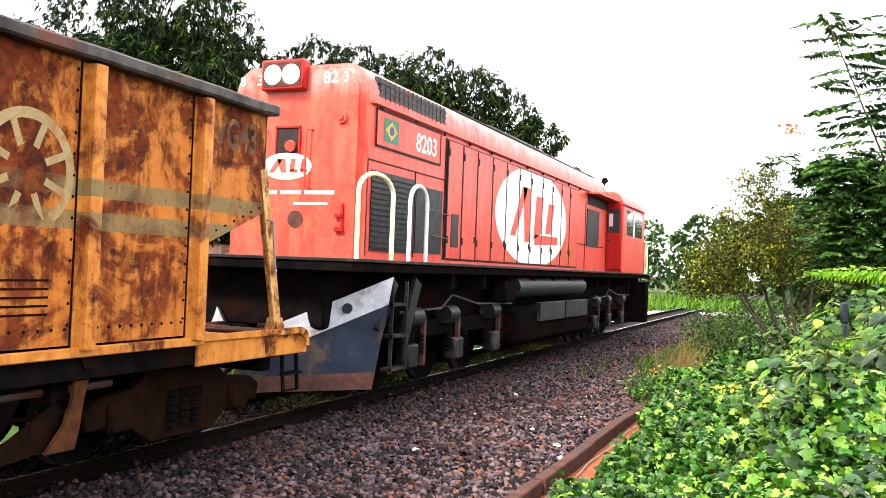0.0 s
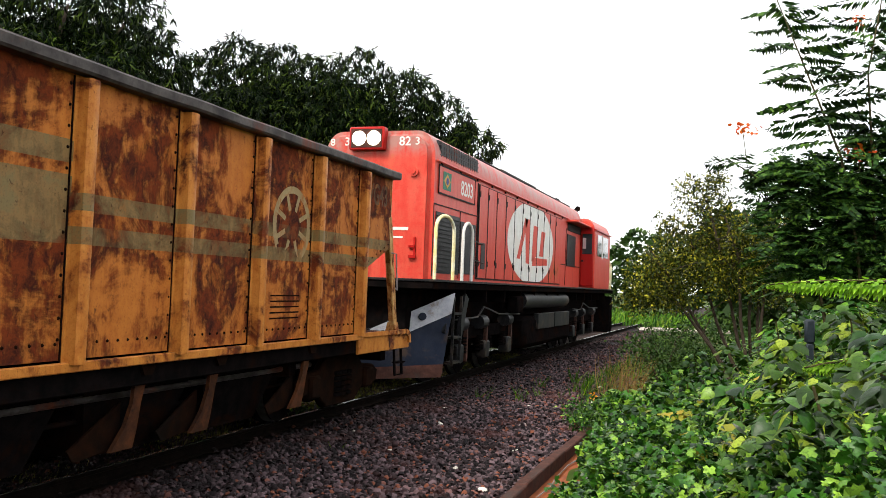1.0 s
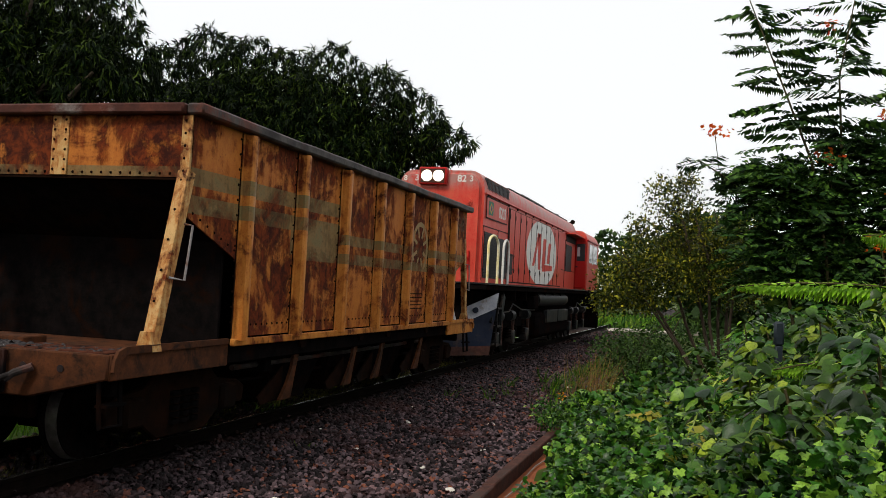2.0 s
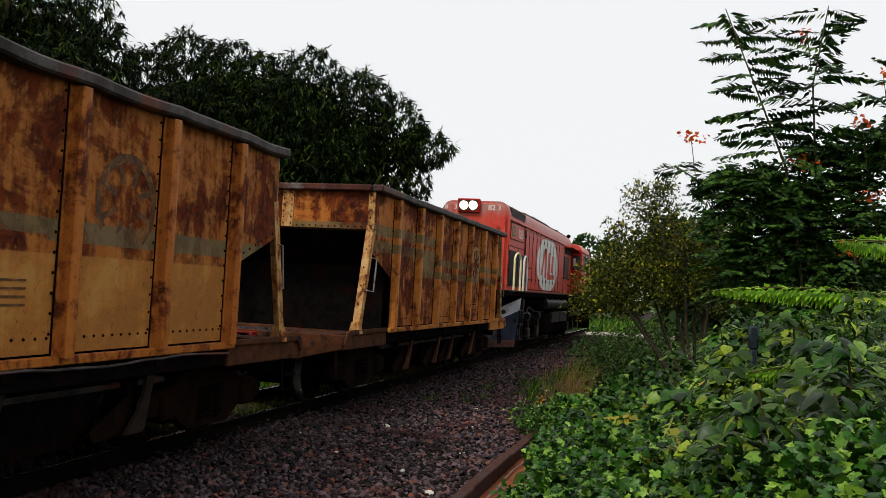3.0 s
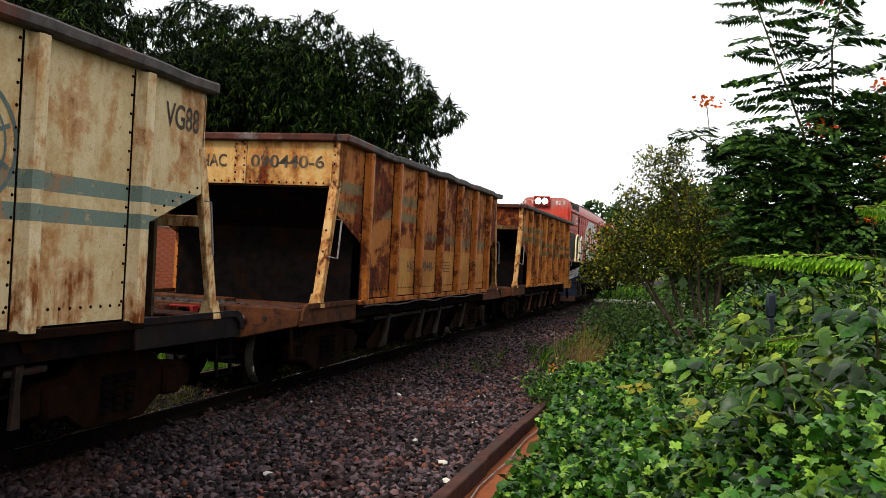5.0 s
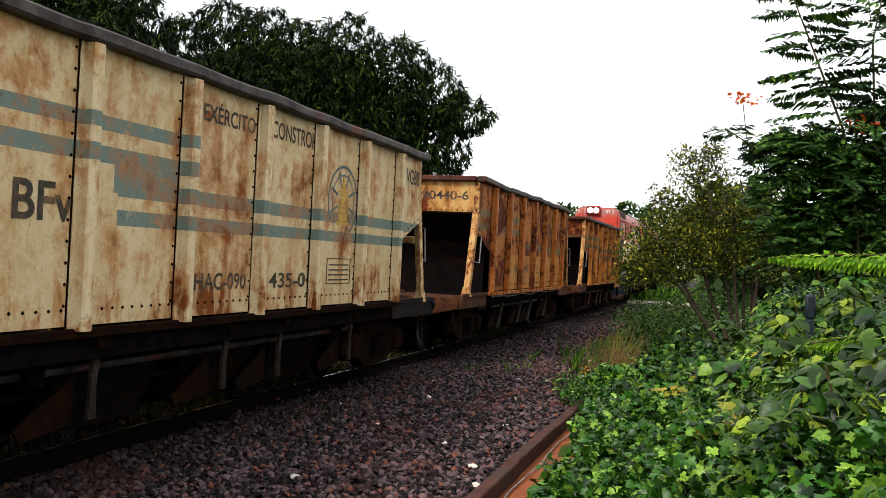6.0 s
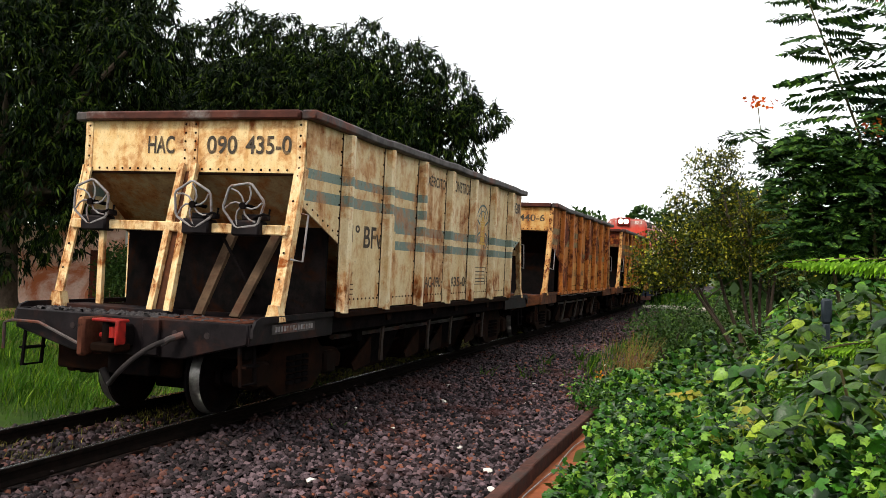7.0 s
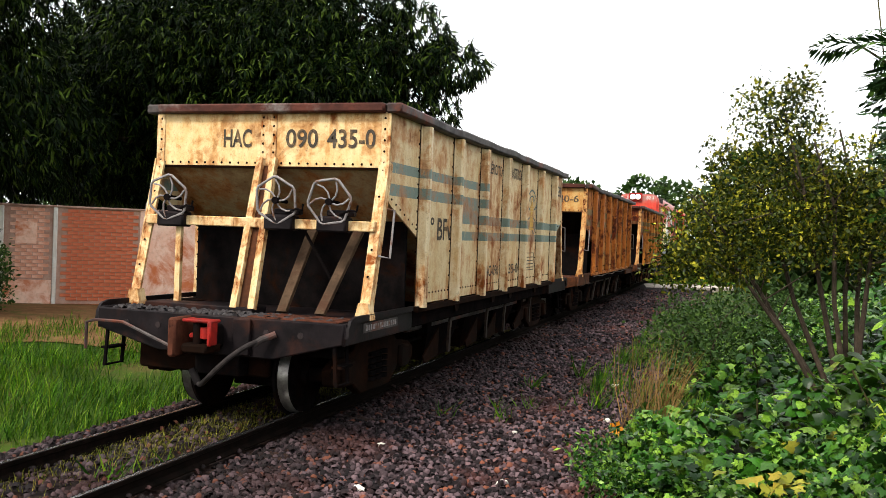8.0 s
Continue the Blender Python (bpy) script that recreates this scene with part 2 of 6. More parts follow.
M_COUPLER_BROWN = mottled("rust_brown_casting", (0.045, 0.016, 0.010), (0.085, 0.030, 0.018), 8, 0.8, 0, 0.4, (0.01, 0.006, 0.005), 4, 0.03)
M_HOSE = mottled("dusty_rubber_hose", (0.010, 0.008, 0.008), (0.026, 0.021, 0.020), 9, 0.7)
M_WHEEL_GREY = mottled("grey_painted_iron", (0.16, 0.145, 0.145), (0.26, 0.245, 0.245), 9, 0.6, 0.1, 0.3, (0.12, 0.05, 0.025), 6)
M_ORE = mottled("crushed_black_ore", (0.018, 0.016, 0.018), (0.05, 0.045, 0.045), 20, 0.8)

M_RED = weathered_paint("faded_red_locomotive_paint", (0.50, 0.040, 0.027), 0.20, (0.54, 0.09, 0.058), None, 0.45, (2, 2, 2), None, 1.0, 0.0, (3.66, (0.30, 0.19, 0.17)))
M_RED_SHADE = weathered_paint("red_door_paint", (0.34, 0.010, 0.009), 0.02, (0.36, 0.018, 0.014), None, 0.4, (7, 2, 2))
M_WHITE = mottled("white_sign_paint", (0.66, 0.65, 0.62), (0.58, 0.56, 0.52), 5, 0.5, 0, 0.1, (0.62, 0.56, 0.50), 1.3)
M_SIGN_RED = mottled("red_sign_paint", (0.50, 0.05, 0.035), (0.56, 0.08, 0.05), 5, 0.5)
M_SEAM = mottled("black_seam", (0.012, 0.010, 0.010), (0.03, 0.02, 0.02), 9, 0.7)
M_GRILLE = mottled("dark_grille", (0.012, 0.012, 0.014), (0.035, 0.032, 0.034), 10, 0.5, 0.3)
M_RAIL_YELLOW = mottled("cream_yellow_handrail", (0.68, 0.55, 0.20), (0.75, 0.70, 0.48), 5, 0.45, 0, 0.1, (0.8, 0.78, 0.7), 2)
M_PILOT = mottled("dark_blue_pilot_paint", (0.005, 0.009, 0.022), (0.011, 0.015, 0.028), 5, 0.55, 0, 0.4, (0.05, 0.032, 0.024), 2.2)
M_PILOT_EDGE = mottled("dirty_white_pilot_stripe", (0.30, 0.31, 0.35), (0.42, 0.42, 0.46), 5, 0.55, 0, 0.3, (0.20, 0.15, 0.12), 2.4)
M_GREEN_FLAG = mottled("green_flag_paint", (0.02, 0.13, 0.075), (0.03, 0.16, 0.10), 8, 0.5)
M_BLUE_FLAG = mottled("blue_flag_paint", (0.02, 0.04, 0.16), (0.03, 0.05, 0.20), 8, 0.5)
M_TANK = mottled("dark_grey_tank", (0.006, 0.006, 0.007), (0.018, 0.018, 0.020), 6, 0.5, 0, 0.3, (0.05, 0.036, 0.028), 1.5)

M_GLASS, glass_nt, glass_b = material("dark_cab_glass", 0.06)
glass_b.inputs["Base Color"].default_value = (0.02, 0.025, 0.03, 1)
glass_b.inputs["Specular IOR Level"].default_value = 0.8
# Bright copy of the cab glass; the glare is in its pale colour.
M_GLASS_BRIGHT, gb_nt, gb_b = material("cab_glass_painted_bright", 0.1)
gb_b.inputs["Base Color"].default_value = (0.7, 0.75, 0.78, 1)
gb_b.inputs["Metallic"].default_value = 0.6
M_HEADLIGHT, hl_nt, hl_b = material("lit_headlight", 0.2)
hl_b.inputs["Base Color"].default_value = (1, 0.95, 0.8, 1)
hl_b.inputs["Emission Color"].default_value = (1.0, 0.93, 0.72, 1)
hl_b.inputs["Emission Strength"].default_value = 4.0

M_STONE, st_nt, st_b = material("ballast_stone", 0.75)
st_r = island(st_nt)
st_c = blend(st_nt, calc(st_nt, "POWER", st_r, 2.6), (0.005, 0.0035, 0.004), (0.175, 0.118, 0.130))
st_c = blend(st_nt, step(st_nt, st_r, 0.90, 0.97), st_c, (0.16, 0.055, 0.032))
st_c = blend(st_nt, calc(st_nt, "MULTIPLY", step(st_nt, grain(st_nt, 0.9, 5), 0.50, 0.68), 0.6), st_c, (0.080, 0.029, 0.024))
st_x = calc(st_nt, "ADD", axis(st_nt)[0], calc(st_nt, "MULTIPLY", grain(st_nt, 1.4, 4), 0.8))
st_c = blend(st_nt, calc(st_nt, "MULTIPLY", step(st_nt, st_x, 2.5, 1.3), 0.55), st_c, (0.008, 0.006, 0.006))  # the train's shade, painted into the stones towards the rails
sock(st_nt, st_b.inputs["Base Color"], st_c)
relief(st_nt, st_b, grain(st_nt, 90, 3), 0.3, 0.003)
# Bed coloured near black, to paint the shade in the gaps between stones.
M_BALLAST = mottled("ballast_dust_with_gap_shade", (0.006, 0.004, 0.004), (0.016, 0.009, 0.008), 14, 0.9, 0, 0.8, (0.03, 0.012, 0.009), 1.1)
M_PALE_STONE = mottled("pale_stone", (0.5, 0.47, 0.42), (0.62, 0.58, 0.52), 12, 0.8)
M_SLEEPER = mottled("weathered_sleeper_wood", (0.016, 0.009, 0.007), (0.034, 0.018, 0.013), 9, 0.85, 0, 0.6, (0.010, 0.007, 0.006), 3)
M_KERB = mottled("red_brown_kerb", (0.040, 0.018, 0.014), (0.085, 0.036, 0.027), 8, 0.85, 0, 0.6, (0.045, 0.03, 0.026), 3)
M_RED_SOIL = mottled("wet_red_soil", (0.17, 0.043, 0.012), (0.25, 0.068, 0.020), 6, 0.65, 0, 0.6, (0.10, 0.04, 0.02), 2)
M_TRODDEN = mottled("trodden_soil", (0.11, 0.055, 0.022), (0.17, 0.095, 0.042), 4, 0.9, 0, 0.6, (0.06, 0.07, 0.012), 1.4)
M_GROUND = mottled("grassy_soil", (0.014, 0.034, 0.003), (0.040, 0.075, 0.006), 1.4, 0.9, 0, 0.6, (0.085, 0.060, 0.020), 0.5)
# Litter coloured almost black, for the shade seen between the leaves above it.
M_MULCH = mottled("litter_with_leaf_shade", (0.005, 0.007, 0.003), (0.012, 0.014, 0.005), 5, 0.9, 0, 0.6, (0.02, 0.012, 0.006), 1.5)
M_PATH = mottled("pale_gravel_path", (0.34, 0.29, 0.25), (0.44, 0.39, 0.34), 6, 0.9, 0, 0.5)
M_BRICK = mottled("weathered_red_brick", (0.42, 0.095, 0.040), (0.55, 0.17, 0.085), 3, 0.85, 0, 0.5, (0.60, 0.34, 0.24), 1.2)
M_PALE_BRICK = mottled("pale_worn_brick", (0.56, 0.24, 0.15), (0.72, 0.44, 0.33), 3, 0.85, 0, 0.5, (0.50, 0.18, 0.09), 1.0)
M_STRUT = mottled("dusty_brown_strut", (0.040, 0.024, 0.014), (0.085, 0.052, 0.030), 6, 0.8, 0, 0.3, (0.05, 0.022, 0.012), 3.0)
M_DOOR = mottled("dark_red_door_wood", (0.075, 0.018, 0.010), (0.13, 0.034, 0.018), 7, 0.7, 0, 0.4, (0.05, 0.02, 0.012), 2.0)
M_MARKER = mottled("grey_blue_metal", (0.012, 0.018, 0.024), (0.028, 0.036, 0.044), 8, 0.5)
M_PLASTER = mottled("stained_pink_plaster", (0.70, 0.42, 0.31), (0.78, 0.56, 0.45), 3, 0.85, 0, 0.4, (0.50, 0.15, 0.06), 0.9)
M_MORTAR = mottled("pinkish_mortar", (0.34, 0.20, 0.15), (0.44, 0.30, 0.24), 8, 0.9)
M_BARK = mottled("dark_bark", (0.035, 0.026, 0.019), (0.07, 0.052, 0.038), 9, 0.9, 0, 0.9)
M_STEM = mottled("brown_green_stem", (0.05, 0.042, 0.02), (0.085, 0.07, 0.03), 14, 0.8, 0, 0.5)
# Crown shade is in the two near-black tones, highlights in the pale third.
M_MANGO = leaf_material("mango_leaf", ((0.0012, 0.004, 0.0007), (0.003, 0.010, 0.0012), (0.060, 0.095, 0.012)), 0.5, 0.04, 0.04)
M_VINE = leaf_material("vine_leaf", ((0.004, 0.020, 0.002), (0.036, 0.135, 0.010), (0.25, 0.44, 0.045)), 0.36, 0.14, 0.22)
M_WEED = leaf_material("tall_weed_leaf", ((0.005, 0.018, 0.0015), (0.050, 0.125, 0.007), (0.32, 0.42, 0.03)), 0.36, 0.16, 0.22)
M_VINE_YELLOW = leaf_material("yellowing_leaf", ((0.22, 0.24, 0.02), (0.36, 0.34, 0.04), (0.42, 0.30, 0.04)), 0.5, 0.3)
M_SHRUB = leaf_material("small_olive_leaf", ((0.008, 0.015, 0.002), (0.070, 0.100, 0.008), (0.50, 0.46, 0.03)), 0.5, 0.22)
M_FEATHER = leaf_material("feathery_leaf", ((0.007, 0.026, 0.005), (0.024, 0.070, 0.010), (0.11, 0.22, 0.028)), 0.6, 0.10)
M_FROND = leaf_material("fresh_green_frond", ((0.17, 0.36, 0.014), (0.26, 0.50, 0.024), (0.36, 0.58, 0.05)), 0.5, 0.35)
M_GRASS = leaf_material("grass_blade", ((0.009, 0.040, 0.002), (0.070, 0.190, 0.007), (0.22, 0.34, 0.020)), 0.6, 0.25)
M_TRACK_WEED = leaf_material("thin_weed_blade", ((0.10, 0.12, 0.012), (0.20, 0.20, 0.022), (0.30, 0.24, 0.05)), 0.65, 0.25)
M_DRY = leaf_material("dry_grass_blade", ((0.16, 0.085, 0.028), (0.26, 0.165, 0.055), (0.10, 0.11, 0.02)), 0.7, 0.25)
M_FAR_LEAF = leaf_material("far_tree_leaf", ((0.014, 0.036, 0.006), (0.030, 0.070, 0.010), (0.07, 0.125, 0.018)), 0.65, 0.15)
M_ORANGE = leaf_material("orange_flower_petal", ((0.80, 0.26, 0.015), (0.85, 0.32, 0.02), (0.82, 0.36, 0.03)), 0.6, 0.3)
M_PETAL = leaf_material("orange_petal", ((0.75, 0.10, 0.015), (0.80, 0.20, 0.02), (0.70, 0.05, 0.02)), 0.6, 0.35)


# ---------------------------------------------------------------- mesh helpers
def part(name, bm, mat, parent, label=""):
    """Links a bmesh as one mesh object under a thing or a part; its space is the thing's."""
    me = bpy.data.meshes.new(name)
    bm.to_mesh(me)
    bm.free()
    me.shade_smooth()
    me.set_sharp_from_angle(angle=0.62)
    me.materials.append(mat)
    ob = new(name, me)
    ob.parent = parent
    if label:
        ob["label"] = label
    return ob


def box(bm, x0, x1, y0, y1, z0, z1, bevel=0.0):
    made = bmesh.ops.create_cube(bm, size=1.0)["verts"]
    for v in made:
        v.co = Vector(((x0 + x1) / 2 + v.co.x * (x1 - x0), (y0 + y1) / 2 + v.co.y * (y1 - y0), (z0 + z1) / 2 + v.co.z * (z1 - z0)))
    if bevel:
        edges = {e for v in made for e in v.link_edges}
        bmesh.ops.bevel(bm, geom=list(edges), offset=bevel, segments=1, affect="EDGES")
    return bm


def solid(*boxes, bevel=0.0):
    bm = bmesh.new()
    for b in boxes:
        box(bm, *b, bevel=bevel)
    return bm


def rod(bm, a, b, r, r2=None, sides=8):
    a, b = Vector(a), Vector(b)
    d = b - a
    m = Matrix.Translation((a + b) / 2) @ d.to_track_quat("Z", "Y").to_matrix().to_4x4()
    bmesh.ops.create_cone(bm, cap_ends=True, segments=sides, radius1=r, radius2=r if r2 is None else r2, depth=d.length, matrix=m)
    return bm


def pipe(points, r, sides=6, closed=False):
    """One bent tube swept through the points."""
    bm = bmesh.new()
    pts = [Vector(p) for p in points]
    n = len(pts)
    rings, side = [], None
    for i, p in enumerate(pts):
        a = pts[(i - 1) % n] if closed or i else p
        b = pts[(i + 1) % n] if closed or i < n - 1 else p
        d = (b - a).normalized()
        if side is None:
            side = d.orthogonal().normalized()
        side = (side - d * side.dot(d)).normalized()
        up = d.cross(side)
        rings.append([bm.verts.new(p + (side * math.cos(t) + up * math.sin(t)) * r) for t in [2 * math.pi * k / sides for k in range(sides)]])
    pairs = list(zip(rings, rings[1:])) + ([(rings[-1], rings[0])] if closed else [])
    for a, b in pairs:
        for k in range(sides):
            m = (k + 1) % sides
            bm.faces.new((a[k], a[m], b[m], b[k]))
    if not closed:
        bm.faces.new(rings[0][::-1])
        bm.faces.new(rings[-1])
    return bm


def beam(bm, a, b, wide, deep, side=(1, 0, 0)):
    """A square bar from a to b: wide along side, deep across."""
    a, b, s = Vector(a), Vector(b), Vector(side).normalized()
    d = (b - a).normalized()
    n = d.cross(s).normalized()
    vs = [bm.verts.new(p + s * wide / 2 * i + n * deep / 2 * j) for p in (a, b) for i, j in ((-1, -1), (1, -1), (1, 1), (-1, 1))]
    for q in ((3, 2, 1, 0), (4, 5, 6, 7), (0, 1, 5, 4), (1, 2, 6, 5), (2, 3, 7, 6), (3, 0, 4, 7)):
        bm.faces.new([vs[i] for i in q])
    return bm


def slab(bm, outline, normal, thick):
    """A flat plate: outline points in order, pushed along normal by thick."""
    n = Vector(normal) * thick
    low = [bm.verts.new(Vector(p)) for p in outline]
    top = [bm.verts.new(Vector(p) + n) for p in outline]
    bm.faces.new(low)
    bm.faces.new(top[::-1])
    for i in range(len(low)):
        j = (i + 1) % len(low)
        bm.faces.new((low[i], top[i], top[j], low[j]))
    bmesh.ops.recalc_face_normals(bm, faces=bm.faces[:])
    return bm


SIDE = Matrix(((0, 0, 1, 0), (1, 0, 0, 0), (0, 1, 0, 0), (0, 0, 0, 1)))
REAR = Matrix(((1, 0, 0, 0), (0, 0, -1, 0), (0, 1, 0, 0), (0, 0, 0, 1)))


def lettering(words, height, width, mat, parent, turn, place, name="lettering"):
    """Painted writing with its lower left corner at place; turn is SIDE or REAR."""
    cu = bpy.data.curves.new(name, "FONT")
    cu.body, cu.size, cu.extrude, cu.offset = words, 1.0, 0.0, 0.018
    tmp = new(name, cu)
    me = bpy.data.meshes.new_from_object(tmp.evaluated_get(bpy.context.evaluated_depsgraph_get()))
    bpy.data.objects.remove(tmp)
    bpy.data.curves.remove(cu)
    co = np.array([v.co[:] for v in me.vertices])
    lo, hi = co.min(0), co.max(0)
    for v in me.vertices:
        v.co = Vector(((v.co.x - lo[0]) / (hi[0] - lo[0]) * width, (v.co.y - lo[1]) / (hi[1] - lo[1]) * height, 0))
    me.transform(Matrix.Translation(place) @ turn)
    me.materials.append(mat)
    ob = new(name, me)
    ob.parent = parent
    return ob


def thing(name, label, category, group="", kind=""):
    return tagged(new(name), label, category, group, kind)


def sheet_mesh(name, verts, faces, mat, parent=None, label=""):
    """A mesh from arrays of vertices and equal-sided faces."""
    verts, faces = np.asarray(verts, np.float32), np.asarray(faces, np.int32)
    me = bpy.data.meshes.new(name)
    k = faces.shape[1]
    me.vertices.add(len(verts))
    me.vertices.foreach_set("co", verts.ravel())
    me.loops.add(faces.size)
    me.loops.foreach_set("vertex_index", faces.ravel())
    me.polygons.add(len(faces))
    me.polygons.foreach_set("loop_start", np.arange(0, faces.size, k, dtype=np.int32))
    me.update(calc_edges=True)
    me.validate()
    me.materials.append(mat)
    ob = new(name, me)
    ob.parent = parent
    if label:
        ob["label"] = label
    return ob


def scatter(shape_v, shape_f, places, ax_x, ax_y, ax_z, sizes):
    """Copies of one small shape at many places, each with its own axes and size, as arrays."""
    sv = np.asarray(shape_v, float)
    v = (places[:, None, :] + sizes[:, None, None] * (sv[None, :, 0:1] * ax_x[:, None, :] + sv[None, :, 1:2] * ax_y[:, None, :] + sv[None, :, 2:3] * ax_z[:, None, :]))
    f = np.asarray(shape_f)[None] + (np.arange(len(places)) * len(sv))[:, None, None]
    return v.reshape(-1, 3), f.reshape(-1, f.shape[-1])


def unit(a):
    return a / np.maximum(np.linalg.norm(a, axis=-1, keepdims=True), 1e-9)


def frames_for(direction, rng, up=(0, 0, 1), twist=0.5):
    """Leaf axes: y along direction, z near up."""
    y = unit(direction)
    z = np.asarray(up, float) + rng.normal(0, twist, direction.shape)
    x = unit(np.cross(y, z))
    return x, y, np.cross(x, y)


BLADE_V = [(-0.02, 0, 0), (0.02, 0, 0), (-0.10, 0.42, 0.07), (0.10, 0.42, 0.07), (-0.015, 1.0, -0.16), (0.015, 1.0, -0.16)]
BLADE_F = [(0, 1, 3, 2), (2, 3, 5, 4)]
ROUND_V = [(0, 0, 0), (-0.42, 0.1, 0.08), (-0.5, 0.5, 0.05), (-0.12, 0.62, 0.02), (0, 1.05, -0.1), (0.12, 0.62, 0.02), (0.5, 0.5, 0.05), (0.42, 0.1, 0.08)]
ROUND_F = [(0, 3, 2, 1), (0, 5, 4, 3), (0, 7, 6, 5)]
LOBED_V = [(0, 0.22, 0.09), (-0.20, -0.06, 0.0), (-0.50, 0.10, -0.04), (-0.39, 0.34, 0.03), (-0.47, 0.60, -0.06), (-0.26, 0.68, 0.03), (0, 1.02, -0.12), (0.26, 0.68, 0.03), (0.47, 0.60, -0.06), (0.39, 0.34, 0.03), (0.50, 0.10, -0.04), (0.20, -0.06, 0.0)]
LOBED_F = [(0, 3, 2, 1), (0, 5, 4, 3), (0, 7, 6, 5), (0, 9, 8, 7), (0, 11, 10, 9)]
HEART_V = [(0, 0, 0.02), (0, 0.5, 0.10), (0, 1.0, -0.10), (-0.27, -0.10, -0.02), (-0.48, 0.2, -0.05), (-0.40, 0.55, -0.04), (0.27, -0.10, -0.02), (0.48, 0.2, -0.05), (0.40, 0.55, -0.04)]
HEART_F = [(0, 1, 4, 3), (1, 2, 5, 4), (0, 6, 7, 1), (1, 7, 8, 2)]
SMALL_V = [(0, 0, 0), (-0.24, 0.5, 0.05), (0, 1, -0.05), (0.24, 0.5, 0.05)]
SMALL_F = [(0, 3, 2, 1)]
GRASS_V = [(-0.03, 0, 0), (0.03, 0, 0), (-0.022, 0.55, 0.06), (0.022, 0.55, 0.06), (-0.004, 1.0, 0.3), (0.004, 1.0, 0.3)]
GRASS_F = [(0, 1, 3, 2), (2, 3, 5, 4)]


# ---------------------------------------------------------------- ground, track, ballast
def mound(x, y):
    """Height of the vegetation-covered bank beside the railway."""
    x, y = np.asarray(x, float), np.asarray(y, float)
    z = -0.30 + 0.12 * np.clip(x - 3.95, 0, 4) + 0.5 * np.clip(x - 5.1, 0, 1.9)
    z = z + 0.05 * np.sin(2.1 * x + 1.3 * y) + 0.05 * np.sin(1.7 * y - 0.8 * x)
    far = np.clip((y - 22) / 14, 0, 1)
    return z * (1 - far) + (-0.2) * far


def ground_height(x, y):
    left = np.clip((-x - 1.9) / 6, 0, 1) * 0.5 + np.clip((-x - 8) / 20, 0, 1) * 0.3 - 0.42
    right = np.where(x > 3.95, mound(x, y) - 0.1, -0.42)
    return np.where(x < 0, left, right)


gx = np.concatenate([np.linspace(-900, -40, 14), np.linspace(-34, -12, 12), np.linspace(-11, 14, 76), np.linspace(18, 60, 10), np.linspace(90, 900, 8)])
gy = np.concatenate([np.linspace(-400, -20, 8), np.linspace(-14, 40, 91), np.linspace(46, 120, 16), np.linspace(150, 2500, 14)])
GX, GY = np.meshgrid(gx, gy)
GZ = ground_height(GX, GY)
n_x = len(gx)
gf = [(r * n_x + c, r * n_x + c + 1, (r + 1) * n_x + c + 1, (r + 1) * n_x + c) for r in range(len(gy) - 1) for c in range(n_x - 1)]
tagged(sheet_mesh("ground", np.stack([GX, GY, GZ], -1).reshape(-1, 3), gf, M_GROUND), "grassy red-soil ground beside the railway line", "ground", kind="structure")

bm = bmesh.new()
profile = [(-2.1, -0.50), (-1.35, -0.26), (-0.9, -0.185), (0.9, -0.19), (3.66, -0.30), (3.66, -0.50)]
rows_y = [-40 + 2 * i for i in range(90)]
grid = [[bm.verts.new((x, y, z)) for x, z in profile] for y in rows_y]
for a, b in zip(grid, grid[1:]):
    for i in range(len(profile) - 1):
        bm.faces.new((a[i], a[i + 1], b[i + 1], b[i]))
tagged(part("ballast_bed", bm, M_BALLAST, None), "dusty ballast bed under the railway track, gap shade in its dark colour", "ballast", kind="structure")


def build_track():
    track = thing("railway_track", "single metre-gauge railway track of rusty rails on wooden sleepers", "railway track", kind="structure")
    for x in (-0.53, 0.53):
        bm = bmesh.new()
        outline = [(-0.055, -0.135), (0.055, -0.135), (0.055, -0.12), (0.012, -0.10), (0.012, -0.045), (0.033, -0.032), (0.033, -0.004), (-0.033, -0.004), (-0.033, -0.032), (-0.012, -0.045), (-0.012, -0.10), (-0.055, -0.12)]
        slab(bm, [(x + a, -60, b) for a, b in outline], (0, 1, 0), 220)
        rail = part("rail", bm, M_RAIL, track)
        part("rail_head", solid((x - 0.016, x + 0.022, -60, 160, -0.004, 0.0)), M_RAIL_TOP, rail, "polished running surface of the rail")
    bm = solid((-0.98, 0.98, -0.1, 0.1, -0.25, -0.135), bevel=0.012)
    first = None
    rng = random.Random(5)
    for i in range(70):
        y = 1.5 + i * 0.62
        if first is None:
            first = part("sleeper", bm, M_SLEEPER, track)
            ob = first
        else:
            ob = new("sleeper", first.data)
            ob.parent = track
        ob.matrix_basis = pose(rng.uniform(-0.05, 0.05), y, rng.uniform(-0.05, -0.03), 0, 0, rng.uniform(-2.5, 2.5))
    return track


build_track()

STONE_V = [(-1, -0.8, -0.5), (0.9, -1, -0.5), (1, 0.8, -0.4), (-0.8, 1, -0.5), (-0.6, -0.4, 0.6), (0.5, -0.6, 0.5), (0.6, 0.5, 0.7), (-0.5, 0.6, 0.45)]
STONE_F = [(4, 5, 6, 7), (0, 1, 5, 4), (1, 2, 6, 5), (2, 3, 7, 6), (3, 0, 4, 7)]


